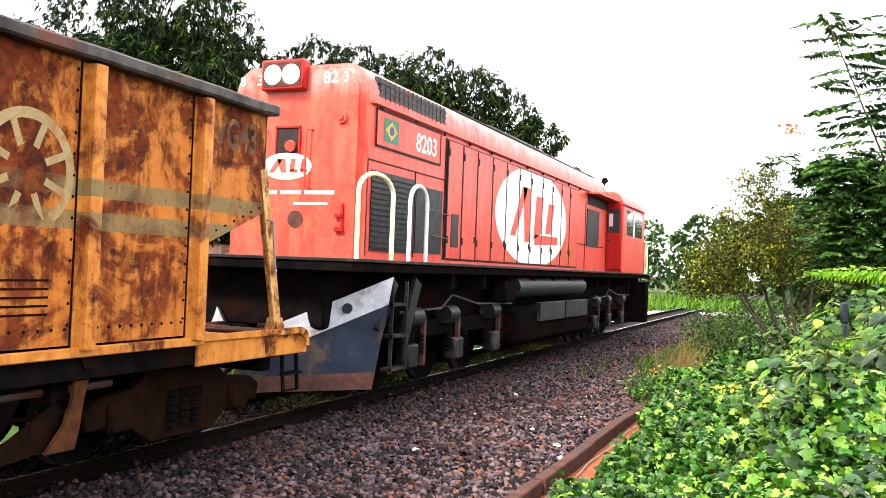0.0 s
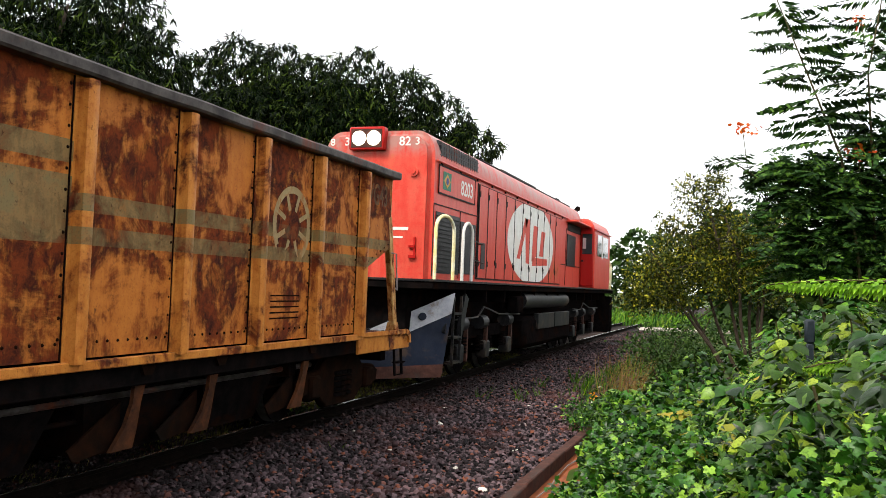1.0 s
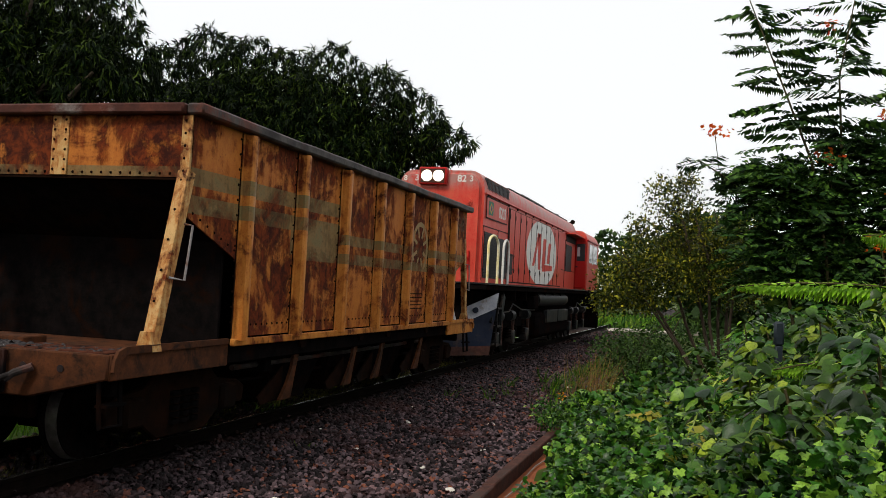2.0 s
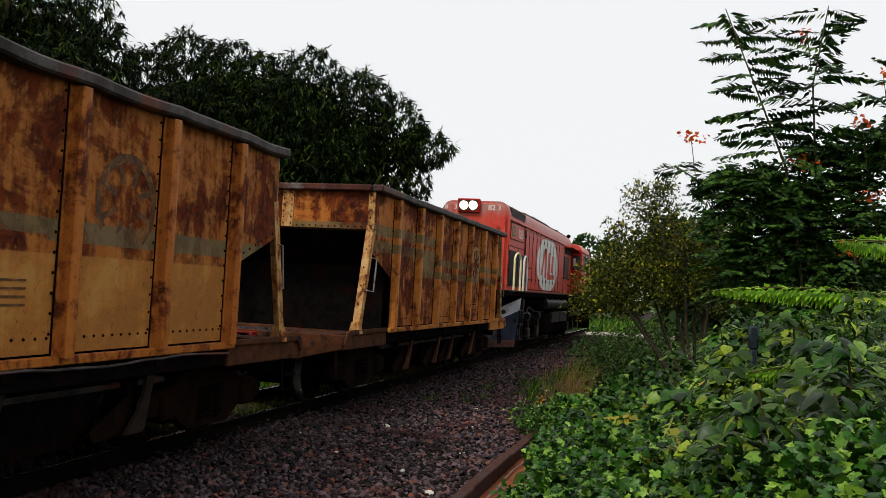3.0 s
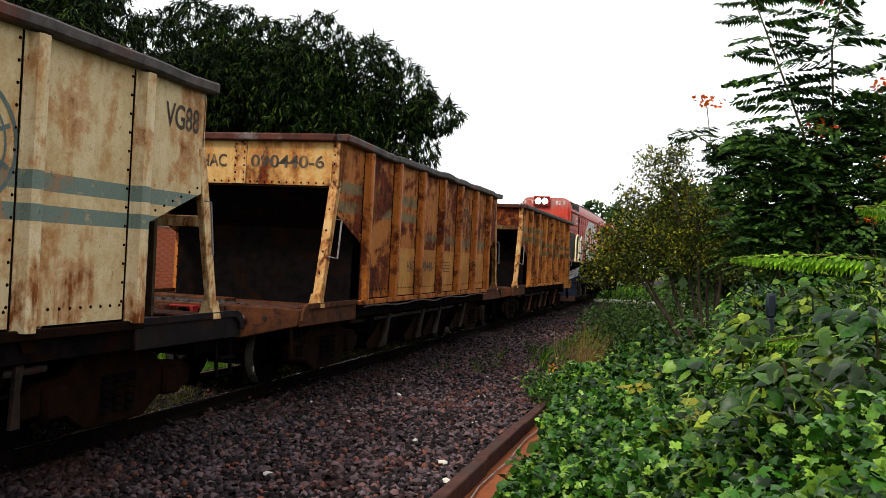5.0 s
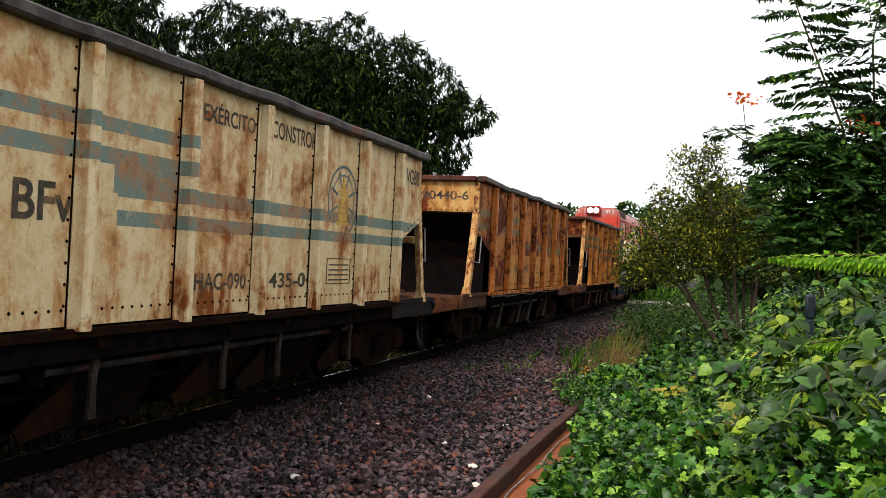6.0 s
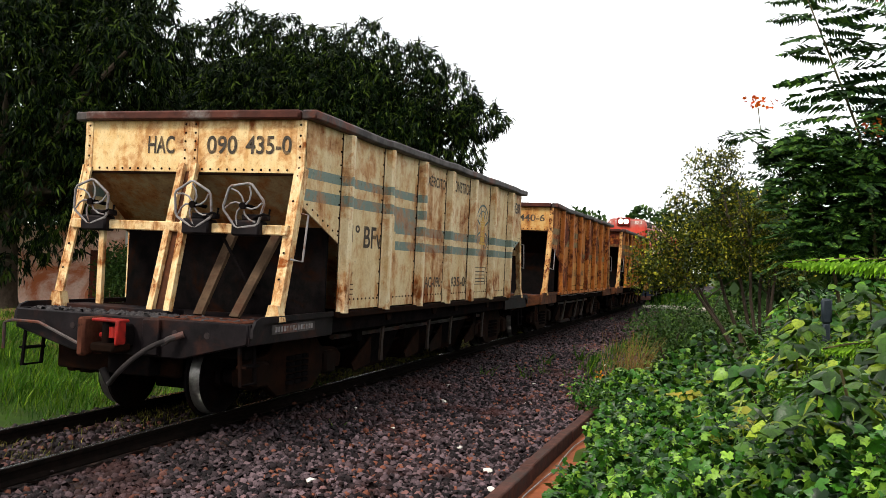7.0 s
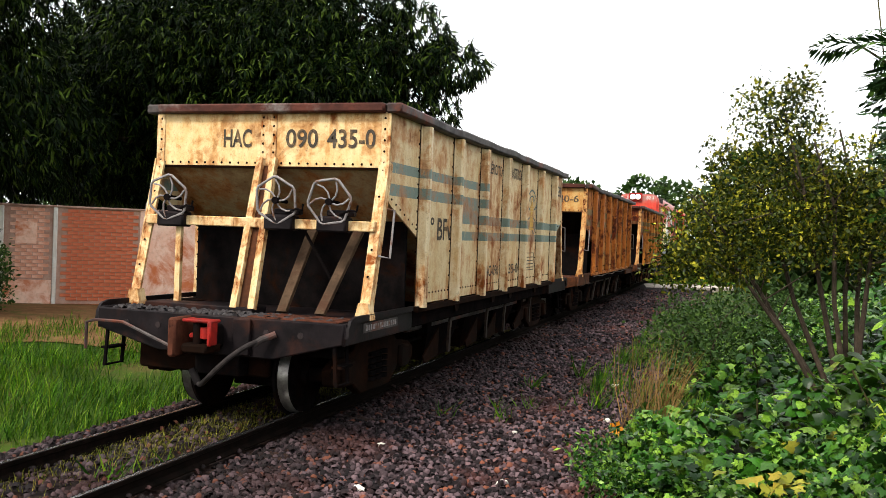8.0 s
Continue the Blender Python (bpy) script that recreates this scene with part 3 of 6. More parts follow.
def stones(name, label, count, xs, ys, size, height, seed, mat, power=1.0):
    rng = np.random.default_rng(seed)
    x = rng.uniform(*xs, count)
    y = ys[0] + (ys[1] - ys[0]) * rng.random(count) ** power
    keep = (np.abs(np.abs(x) - 0.53) > 0.06)
    x, y = x[keep], y[keep]
    z = height(x, y) + rng.normal(0, 0.014, len(x))
    d = unit(rng.normal(0, 1, (len(x), 3)) * (1, 1, 0.35))
    ax, ay, az = frames_for(d, rng, twist=0.45)
    s = size * rng.uniform(0.55, 1.35, len(x))
    stretch = rng.uniform(0.6, 1.0, (len(x), 1))
    v, f = scatter(STONE_V, STONE_F, np.stack([x, y, z], -1), ax * stretch, ay, az * 0.8, s)
    return tagged(sheet_mesh(name, v, f, mat), label, "ballast", kind="stuff")


def bed_height(x, y):
    return np.interp(x, [p[0] for p in profile], [p[1] for p in profile]) + 0.012


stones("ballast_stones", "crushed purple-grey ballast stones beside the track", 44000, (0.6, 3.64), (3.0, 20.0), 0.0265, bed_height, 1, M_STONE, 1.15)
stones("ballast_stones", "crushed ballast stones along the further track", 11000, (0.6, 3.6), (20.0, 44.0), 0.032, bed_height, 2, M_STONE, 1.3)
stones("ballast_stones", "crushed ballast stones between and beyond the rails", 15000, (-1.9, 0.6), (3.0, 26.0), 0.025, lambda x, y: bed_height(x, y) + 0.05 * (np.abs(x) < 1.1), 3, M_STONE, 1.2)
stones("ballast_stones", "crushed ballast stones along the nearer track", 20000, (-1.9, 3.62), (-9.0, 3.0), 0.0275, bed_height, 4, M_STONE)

# cable left lying along the channel
cable = part("cable", pipe([(3.90 + 0.02 * math.sin(k * 1.3) + 0.012 * math.sin(k * 3.1), 4.5 + 0.4 * k, -0.315) for k in range(20)], 0.007, 5), M_WHEEL_GREY, None)
tagged(cable, "thin pale cable lying along the wet soil behind the kerb", "cable")

# scattered pale stones that stand out on the ballast
rng_p = random.Random(11)
for px, py, r in [(3.41, 8.24, 0.05), (2.84, 12.33, 0.055), (1.88, 11.5, 0.05), (3.07, 18.0, 0.07), (2.24, 6.94, 0.04), (2.0, 9.4, 0.035), (2.9, 9.0, 0.03), (1.2, 10.2, 0.03), (3.3, 15.5, 0.05), (2.5, 14.2, 0.04), (3.2, 10.4, 0.035), (1.5, 12.9, 0.045), (3.62, 7.6, 0.05), (3.92, 7.9, 0.05)]:
    bm = bmesh.new()
    bmesh.ops.create_icosphere(bm, subdivisions=1, radius=r)
    for v in bm.verts:
        v.co = Vector((v.co.x * 1.2, v.co.y * 0.8, v.co.z * 0.55)) * rng_p.uniform(0.75, 1.2)
    ob = part("pale_stone", bm, M_PALE_STONE, None)
    ob.matrix_basis = pose(px, py, float(np.interp(px, [p[0] for p in profile], [p[1] for p in profile])) + 0.03, 0, 0, rng_p.uniform(0, 180))
    tagged(ob, "pale chip of stone lying on the ballast", "stone", "pale stones on the ballast")

# kerb and the wet red channel behind it
bm = bmesh.new()
for i in range(9):
    y0 = -6 + i * 2.05
    box(bm, 3.69 + 0.012 * math.sin(i * 2.3), 3.81 + 0.012 * math.sin(i * 2.3), y0, y0 + 2.035, -0.55, -0.20 - 0.01 * math.sin(i * 1.7), 0.012)
tagged(part("kerb", bm, M_KERB, None), "low red-brown stained kerb along the ballast edge", "kerb", kind="structure")
bm = bmesh.new()
slab(bm, [(3.8, -6, -0.345), (4.24, -6, -0.325), (4.24, 12.6, -0.325), (3.8, 12.6, -0.345)], (0, 0, -1), 0.1)
tagged(part("channel_floor", bm, M_RED_SOIL, None), "wet red soil strip behind the kerb", "soil", kind="structure")
bm = bmesh.new()
slab(bm, [(-1.9, 43.5, -0.19), (0.9, 46.0, -0.19), (14.0, 57.0, -0.14), (14.0, 59.5, -0.14), (0.0, 49.5, -0.19), (-1.9, 48.5, -0.19)], (0, 0, -1), 0.2)
tagged(part("gravel_path", bm, M_PATH, None), "pale gravel crossing path beyond the bend of bushes", "path", kind="structure")


# ---------------------------------------------------------------- rolling stock: common parts
TURNING = []  # (wheelset, y in its vehicle, height of the axle, wheel radius)


def wheelset(parent, y, radius):
    bm = bmesh.new()
    for side in (-1, 1):
        a, b = Vector((side * 0.47, 0, 0)), Vector((side * 0.60, 0, 0))
        rod(bm, a, b, radius, radius - 0.012, 28)
        rod(bm, (side * 0.44, 0, 0), a, radius + 0.028, sides=28)
        rod(bm, b, (side * 0.66, 0, 0), 0.13, sides=14)
    rod(bm, (-0.95, 0, 0), (0.95, 0, 0), 0.075, sides=12)
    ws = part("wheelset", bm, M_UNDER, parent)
    for side in (-1, 1):
        part("tread", rod(bmesh.new(), (side * 0.482, 0, 0), (side * 0.588, 0, 0), radius + 0.002, radius - 0.009, 28), M_TREAD, ws, "bright worn wheel tread")
    ws.matrix_basis = pose(0, y, radius)
    TURNING.append((ws, y, radius, radius))
    return ws


def wagon_bogie(wagon, y, rust):
    bm = bmesh.new()
    box(bm, -1.0, 1.0, y - 0.22, y + 0.22, 0.46, 0.66, 0.03)
    bogie = part("bogie", bm, M_UNDER, wagon, "oily cast-steel bogie with under-train shade in its black")
    for side in (-1, 1):
        x = side * 0.98
        bm = bmesh.new()
        outline = [(-1.15, 0.50), (-1.0, 0.58), (-0.62, 0.62), (-0.40, 0.80), (0.40, 0.80), (0.62, 0.62), (1.0, 0.58), (1.15, 0.50), (1.12, 0.34), (0.72, 0.36), (0.40, 0.16), (-0.40, 0.16), (-0.72, 0.36), (-1.12, 0.34)]
        slab(bm, [(x - 0.05, y + a, b) for a, b in outline], (1, 0, 0), 0.1)
        bmesh.ops.bevel(bm, geom=bm.edges[:], offset=0.015, segments=1, affect="EDGES")
        sf = part("side_frame", bm, rust, bogie)
        for dy in (-0.78, 0.78):
            part("axle_box", solid((x - 0.10, x + 0.10, y + dy - 0.14, y + dy + 0.14, 0.30, 0.56), bevel=0.03), rust, sf)
        for dy in (-0.16, 0.0, 0.16):
            bm = bmesh.new()
            for k in range(5):
                rod(bm, (x + side * 0.05, y + dy, 0.27 + k * 0.065), (x + side * 0.05, y + dy, 0.31 + k * 0.065), 0.062, sides=10)
            part("spring", bm, M_UNDER, sf)
        part("brake_shoe", solid((side * 0.46, side * 0.60, y - 0.36, y - 0.28, 0.30, 0.58)), M_UNDER_RUST, sf)
    out = 1 if y > 0 else -1
    part("end_beam", solid((-1.0, 0.44, min(y + out * 1.20, y + out * 1.30), max(y + out * 1.20, y + out * 1.30), 0.40, 0.66), bevel=0.02), M_UNDER_RUST, bogie)
    # Added black block; it stops daylight showing through the bogie.
    part("gap_blocker", solid((-0.80, 0.80, y - 0.42, y + 0.42, 0.20, 0.46), bevel=0.02), M_UNDER, bogie)
    for dy in (-0.78, 0.78):
        part("brake_beam", solid((-0.42, 0.42, y + dy * 0.5 - 0.06, y + dy * 0.5 + 0.06, 0.16, 0.62), bevel=0.01), M_UNDER, bogie)
        wheelset(bogie, y + dy, 0.39)
    return bogie


def coupler(vehicle, y, d, paint):
    """Knuckle coupler at the end y; d is the way out of the vehicle (+1 or -1)."""
    body = part("coupler", solid((-0.11, 0.11, min(y, y + d * 0.2), max(y, y + d * 0.2), 0.70, 0.92), bevel=0.02), M_UNDER, vehicle)
    def span(a, b):
        return min(y + d * a, y + d * b), max(y + d * a, y + d * b)
    bm = bmesh.new()
    box(bm, -0.15, 0.17, *span(0.16, 0.31), 0.945, 0.975, 0.010)
    box(bm, 0.125, 0.165, *span(0.20, 0.33), 0.74, 0.965, 0.012)
    part("yoke", bm, paint, body, "dark red painted coupler yoke")
    bm = rod(bmesh.new(), (0.06, y + d * 0.22, 0.80), (0.06, y + d * 0.22, 0.90), 0.060, sides=14)
    box(bm, -0.12, 0.06, *span(0.10, 0.24), 0.79, 0.84, 0.015)
    part("knuckle", bm, paint, body, "worn red knuckle")
    part("lower_jaw", solid((-0.15, 0.12, *span(0.06, 0.32), 0.66, 0.75), bevel=0.02), M_UNDER_RUST, body)
    part("locking_pin", rod(bmesh.new(), (-0.02, y + d * 0.24, 0.66), (-0.02, y + d * 0.24, 0.95), 0.045, sides=12), M_UNDER, body)
    part("guard_arm", solid((-0.27, -0.185, *span(0.05, 0.36), 0.62, 0.98), bevel=0.02), M_COUPLER_BROWN, body, "rust-brown coupler guard arm")
    part("draft_plate", solid((0.22, 0.40, *span(0.0, 0.05), 0.64, 0.98), bevel=0.01), M_DECK, body)
    return body


def rivets(vehicle, spots, mat):
    """Round rivet heads: spots are (place, normal)."""
    p = np.array([s[0] for s in spots], float)
    n = np.array([s[1] for s in spots], float)
    rng = np.random.default_rng(4)
    ax, ay, az = frames_for(n, rng)
    shape_v = [(math.cos(i * math.pi / 3) * 1.0, 0, math.sin(i * math.pi / 3) * 1.0) for i in range(6)] + [(math.cos(i * math.pi / 3) * 0.55, 0.7, math.sin(i * math.pi / 3) * 0.55) for i in range(6)]
    shape_f = [(i, (i + 1) % 6, 6 + (i + 1) % 6, 6 + i) for i in range(6)] + [(6, 7, 8, 9), (6, 9, 10, 11)]
    v, f = scatter(shape_v, shape_f, p, ax, ay, az, np.full(len(p), 0.0135))
    ob = sheet_mesh("rivets", v, f, mat, vehicle)
    ob["kind"] = "stuff"
    return ob


def handwheel(wagon, x, y, z, turn):
    """Six-cornered brake or gate wheel with curved spokes, standing upright."""
    ring = []
    for i in range(6):
        for da in (-5, 5):
            a = radians(60 * i + turn + da)
            ring.append(Vector((0.232 * math.cos(a), 0, 0.232 * math.sin(a))))
    bm = pipe(ring, 0.0135, 8, True)
    wheel = part("handwheel", bm, M_WHEEL_GREY, wagon, "grey six-cornered iron handwheel")
    for i in range(6):
        a0 = radians(60 * i + turn)
        pts = [Vector((r * math.cos(a0 - 0.9 * (1 - r / 0.21)), 0, r * math.sin(a0 - 0.9 * (1 - r / 0.21)))) for r in (0.03, 0.09, 0.15, 0.21)]
        part("spoke", pipe(pts, 0.0095), M_WHEEL_GREY, wheel)
    bm = bmesh.new()
    rod(bm, (0, 0.03, 0), (0, -0.03, 0), 0.035, sides=10)
    rod(bm, (0, 0.03, 0), (0, 0.22, -0.04), 0.02)
    part("hub", bm, M_UNDER, wheel)
    wheel.matrix_basis = pose(x, y, z, 8, 0, 0)
    bm = solid((x - 0.15, x + 0.17, y + 0.02, y + 0.2, 1.81, 1.97), bevel=0.02)
    box(bm, x - 0.05, x + 0.24, y + 0.05, y + 0.13, 1.97, 2.03, 0.01)
    part("gearbox", bm, M_DECK, wagon, "black gate gear box with bolts")
    part("crank", pipe([(x + 0.1, y + 0.04, 1.99), (x + 0.24, y - 0.02, 2.03), (x + 0.30, y - 0.02, 2.02), (x + 0.31, y - 0.02, 2.08)], 0.012), M_UNDER, wagon)


POSTS = [-3.642 + 1.214 * i for i in range(7)]


def dented_rim(side, dent):
    """Flat rim bar that sags between the posts and is knocked about."""
    bm = solid((side * 1.385 - 0.085, side * 1.385 + 0.085, -4.65, 4.65, 3.01, 3.11), bevel=0.018)
    bmesh.ops.subdivide_edges(bm, edges=[e for e in bm.edges if e.calc_length() > 5], cuts=46)
    rd = random.Random(31 + side)
    knocks = [(rd.uniform(-4.4, 4.4), rd.uniform(-0.03, 0.03), rd.uniform(-0.022, 0.012)) for k in range(9)]
    for v in bm.verts:
        y = v.co.y
        sag = abs(math.sin((y - POSTS[0]) / 1.214 * math.pi)) if abs(y) < 3.64 else 0.0
        v.co.z -= 0.022 * sag * dent
        for ky, kx, kz in knocks:
            k = math.exp(-((y - ky) / 0.35) ** 2)
            v.co.x += kx * k * dent
            v.co.z += kz * k * dent
    return bm


def hopper_wagon(label, side_mat, post_mat, end_mat, leg_mat, sill_mat, bogie_mat, gear, dent=1.0, group="train of hopper wagons"):
    w = thing("hopper_wagon", label, "hopper wagon", group)
    spots = []
    hanger_mat = M_HANGER if sill_mat is M_RUSTY_POST else M_DARK_HANGER
    for side in (-1, 1):
        xo = side * 1.35
        for i in range(6):
            y0, y1 = POSTS[i] + 0.05, POSTS[i + 1] - 0.05
            bm = solid((min(xo, xo - side * 0.016), max(xo, xo - side * 0.016), y0 - 0.05, y1 + 0.05, 1.06, 3.01))
            # slight dents in the sheet
            bmesh.ops.subdivide_edges(bm, edges=[e for e in bm.edges if e.calc_length() > 0.5], cuts=4, use_grid_fill=True)
            rd = random.Random(i * 7 + side)
            cx, cz, amp = rd.uniform(y0, y1), rd.uniform(1.4, 2.7), rd.uniform(-0.012, 0.012)
            for v in bm.verts:
                v.co.x += side * amp * math.exp(-((v.co.y - cx) ** 2 + (v.co.z - cz) ** 2) / 0.12) * (1 if 1.1 < v.co.z < 2.95 else 0)
            part("side_panel", bm, side_mat, w)
            for k in range(9):
                spots.append(((xo, y0 + 0.1 + k * (y1 - y0 - 0.2) / 8, 1.17), (side, 0, 0)))
        for e in (-1, 1):
            bm = bmesh.new()
            slab(bm, [(xo - side * 0.016, e * 3.60, 3.01), (xo - side * 0.016, e * 4.60, 3.01), (xo - side * 0.016, e * 4.60, 2.12), (xo - side * 0.016, e * 3.60, 1.74)], (side, 0, 0), 0.016)
            part("end_side_panel", bm, side_mat, w)
            for k in range(7):
                spots.append(((xo, e * (3.78 + k * 0.125), 1.88 + k * 0.047), (side, 0, 0)))
        for y in POSTS:
            bm = bmesh.new()
            slab(bm, [(xo, y - 0.095, 1.03), (xo, y + 0.095, 1.03), (xo + side * 0.012, y + 0.095, 1.03), (xo + side * 0.014, y + 0.066, 1.03), (xo + side * 0.088, y + 0.056, 1.03), (xo + side * 0.102, y + 0.036, 1.03), (xo + side * 0.102, y - 0.036, 1.03), (xo + side * 0.088, y - 0.056, 1.03), (xo + side * 0.014, y - 0.066, 1.03), (xo + side * 0.012, y - 0.095, 1.03)], (0, 0, 1), 1.96)
            post = part("side_post", bm, post_mat, w)
            part("post_seam", solid((min(xo, xo + side * 0.006), max(xo, xo + side * 0.006), y + 0.096, y + 0.110, 1.05, 3.0), (min(xo, xo + side * 0.006), max(xo, xo + side * 0.006), y - 0.110, y - 0.096, 1.05, 3.0)), M_UNDER_RUST, post)
            for k in range(13):
                for dy in (-0.13, 0.13):
                    spots.append(((xo, y + dy, 1.2 + k * 0.145), (side, 0, 0)))
        part("bottom_flange", solid((min(xo, xo + side * 0.05), max(xo, xo + side * 0.05), -3.76, 3.76, 0.975, 1.045), bevel=0.008), bogie_mat if gear else post_mat, w)
        part("side_rim", dented_rim(side, dent), M_RIM, w)
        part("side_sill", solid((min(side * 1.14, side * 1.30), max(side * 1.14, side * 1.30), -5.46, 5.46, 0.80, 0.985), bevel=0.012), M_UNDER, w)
        for y in (-2.08, -0.30, 0.75, 2.56):
            bm = bmesh.new()
            if gear:
                slab(bm, [(side * 1.25, y - 0.045, 0.98), (side * 1.25, y + 0.045, 0.98), (side * 1.22, y + 0.03, 0.60), (side * 1.22, y + 0.045, 0.36), (side * 1.22, y - 0.045, 0.36), (side * 1.22, y - 0.03, 0.60)], (side, 0, 0), 0.03)
            else:
                slab(bm, [(side * 1.25, y - 0.085, 0.98), (side * 1.25, y + 0.085, 0.98), (side * 1.20, y + 0.05, 0.66), (side * 1.17, y + 0.05, 0.44), (side * 1.16, y + 0.02, 0.30), (side * 1.16, y - 0.24, 0.30), (side * 1.17, y - 0.09, 0.48), (side * 1.20, y - 0.05, 0.66)], (side, 0, 0), 0.035)
            part("hanger", bm, hanger_mat, w, "rust-streaked hanging bracket")
            bm = bmesh.new()
            slab(bm, [(side * 1.10, y - 0.62, 0.36), (side * 1.10, y - 0.05, 0.66), (side * 1.10, y - 0.05, 0.32), (side * 1.10, y - 0.55, 0.27)], (side, 0, 0), 0.02)
            part("gate_plate", bm, M_UNDER_RUST, w)
            bm = bmesh.new()
            slab(bm, [(side * 1.30, y - 0.11, 0.985), (side * 1.30, y + 0.11, 0.985), (side * 1.30, y + 0.05, 0.88), (side * 1.30, y - 0.05, 0.88)], (side, 0, 0), 0.03)
            part("gusset", bm, M_UNDER_RUST, w)
        part("door_shaft", rod(bmesh.new(), (side * 1.02, -3.1, 0.70), (side * 1.02, 3.1, 0.70), 0.03), M_RIM, w)
        part("brake_rod", rod(bmesh.new(), (side * 0.9, -3.4, 0.53), (side * 0.9, 3.4, 0.50), 0.022), M_UNDER, w)
        for e in (-1, 1):
            part("grab_iron", pipe([(side * 1.36, e * 4.66, 2.06), (side * 1.43, e * 4.64, 2.05), (side * 1.43, e * 4.72, 1.58), (side * 1.36, e * 4.84, 1.60)], 0.011), M_WHEEL_GREY, w)
    for e in (-1, 1):
        y = e * 4.60
        deck_mat = M_HANGER if e < 0 and sill_mat is M_RUSTY_POST else sill_mat
        part("end_rim", solid((-1.30, 1.30, min(y - e * 0.02, y + e * 0.10), max(y - e * 0.02, y + e * 0.10), 3.01, 3.105), bevel=0.018), M_END_RIM, w)
        for sx in (-1, 1):
            x0, x1 = sorted((sx * 0.07, sx * 1.335))
            part("end_panel", solid((x0, x1, y - 0.008, y + 0.008, 2.47, 3.02)), end_mat, w)
            bm = bmesh.new()
            beam(bm, (sx * 1.29, y + e * 0.01, 2.52), (sx * 1.29, e * 4.97, 1.10), 0.095, 0.03)
            beam(bm, (sx * 1.345, y - e * 0.02, 2.52), (sx * 1.335, e * 4.93, 1.10), 0.018, 0.11)
            slab(bm, [(sx * 1.29 - 0.085, e * 4.90, 0.99), (sx * 1.29 + 0.085, e * 4.90, 0.99), (sx * 1.29 + 0.08, e * 4.90, 1.02), (sx * 1.29 + 0.048, e * 4.90, 1.15), (sx * 1.29 - 0.048, e * 4.90, 1.15), (sx * 1.29 - 0.08, e * 4.90, 1.02)], (0, e, 0), 0.12)
            part("end_leg", bm, leg_mat, w)
            part("corner_strip", solid((sx * 1.30 - 0.05, sx * 1.30 + 0.05, y - 0.02, y + 0.02, 2.47, 3.01), bevel=0.006), leg_mat, w)
            for k in range(5):
                spots.append(((sx * 1.29, y + e * 0.02, 2.52 + k * 0.11), (0, e, 0)))
            for k in range(12):
                spots.append(((sx * (0.15 + k * 0.1), y + e * 0.01, 2.50), (0, e, 0)))
            for k in range(6):
                t = k / 5
                spots.append(((sx * 1.29, y + e * (0.04 + 0.36 * t), 2.44 - 1.3 * t), (0, e, 0.5)))
        if gear:
            bm = bmesh.new()
            for dx in (-0.075, 0.075):
                beam(bm, (dx, y + e * 0.02, 2.55), (dx + (0.03 if dx > 0 else -0.02), e * 5.02, 1.02), 0.068, 0.07)
            part("centre_leg", bm, leg_mat, w)
            bm = bmesh.new()
            beam(bm, (0, y - e * 0.01, 2.55), (0.005, e * 4.99, 1.02), 0.13, 0.015)
            part("leg_web", bm, M_HANGER, w)
        part("centre_strip", solid((-0.09, 0.09, y - 0.022, y + 0.022, 2.47, 3.01), bevel=0.006), leg_mat, w)
        for k in range(6):
            for dx in (-0.06, 0.06):
                spots.append(((dx, y + e * 0.022, 2.52 + k * 0.09), (0, e, 0)))
        part("panel_flange", solid((-1.33, 1.33, min(y, y - e * 0.12), max(y, y - e * 0.12), 2.445, 2.468)), M_UNDER_RUST, w)
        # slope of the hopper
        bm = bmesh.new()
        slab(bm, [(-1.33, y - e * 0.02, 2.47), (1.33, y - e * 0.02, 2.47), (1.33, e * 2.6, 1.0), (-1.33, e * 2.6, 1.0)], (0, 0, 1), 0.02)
        # Rusty wagons: the recess shade is painted on as a near-black slope.
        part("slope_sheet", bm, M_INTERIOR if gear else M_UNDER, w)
        # Added black plate, standing in for the shade below the slope.
        part("recess_shade_plate", solid((-1.28, 1.28, min(e * 3.84, e * 3.88), max(e * 3.84, e * 3.88), 0.96, 1.98)), M_UNDER, w)
        if gear:
            for x_low, x_top in ((0.32, 0.46), (0.74, 0.98)):
                bm = bmesh.new()
                beam(bm, (x_low, e * 4.80, 0.99), (x_top, e * 4.42, 1.86), 0.10, 0.05)
                part("strut", bm, M_STRUT, w)
            part("gate_rod", rod(bmesh.new(), (0.52, e * 4.74, 1.80), (0.84, e * 4.60, 1.20), 0.016), M_UNDER, w)
            part("crossbar", solid((-1.30, 1.30, min(e * 4.77, e * 4.84), max(e * 4.77, e * 4.84), 1.83, 1.93), bevel=0.01), leg_mat, w)
            part("stay", solid((-0.93, -0.87, min(e * 4.78, e * 4.83), max(e * 4.78, e * 4.83), 1.0, 1.83)), leg_mat, w)
        part("platform", solid((-1.30, 1.30, min(e * 3.8, e * 5.46), max(e * 3.8, e * 5.46), 0.90, 0.965), bevel=0.01), deck_mat, w)
        for sx in (-1, 1):
            part("platform_sill", solid((min(sx * 1.30, sx * 1.335), max(sx * 1.30, sx * 1.335), min(e * 3.75, e * 5.50), max(e * 3.75, e * 5.50), 0.79, 0.995), bevel=0.008), deck_mat, w)
        part("platform_plate", solid((-1.12, 0.12, min(e * 4.75, e * 5.05), max(e * 4.75, e * 5.05), 0.965, 1.035), bevel=0.01), deck_mat, w)
        part("platform_plank", solid((0.30, 1.22, min(e * 5.02, e * 5.45), max(e * 5.02, e * 5.45), 0.965, 1.0), bevel=0.01), M_COUPLER_BROWN, w, "rust-brown deck plank")
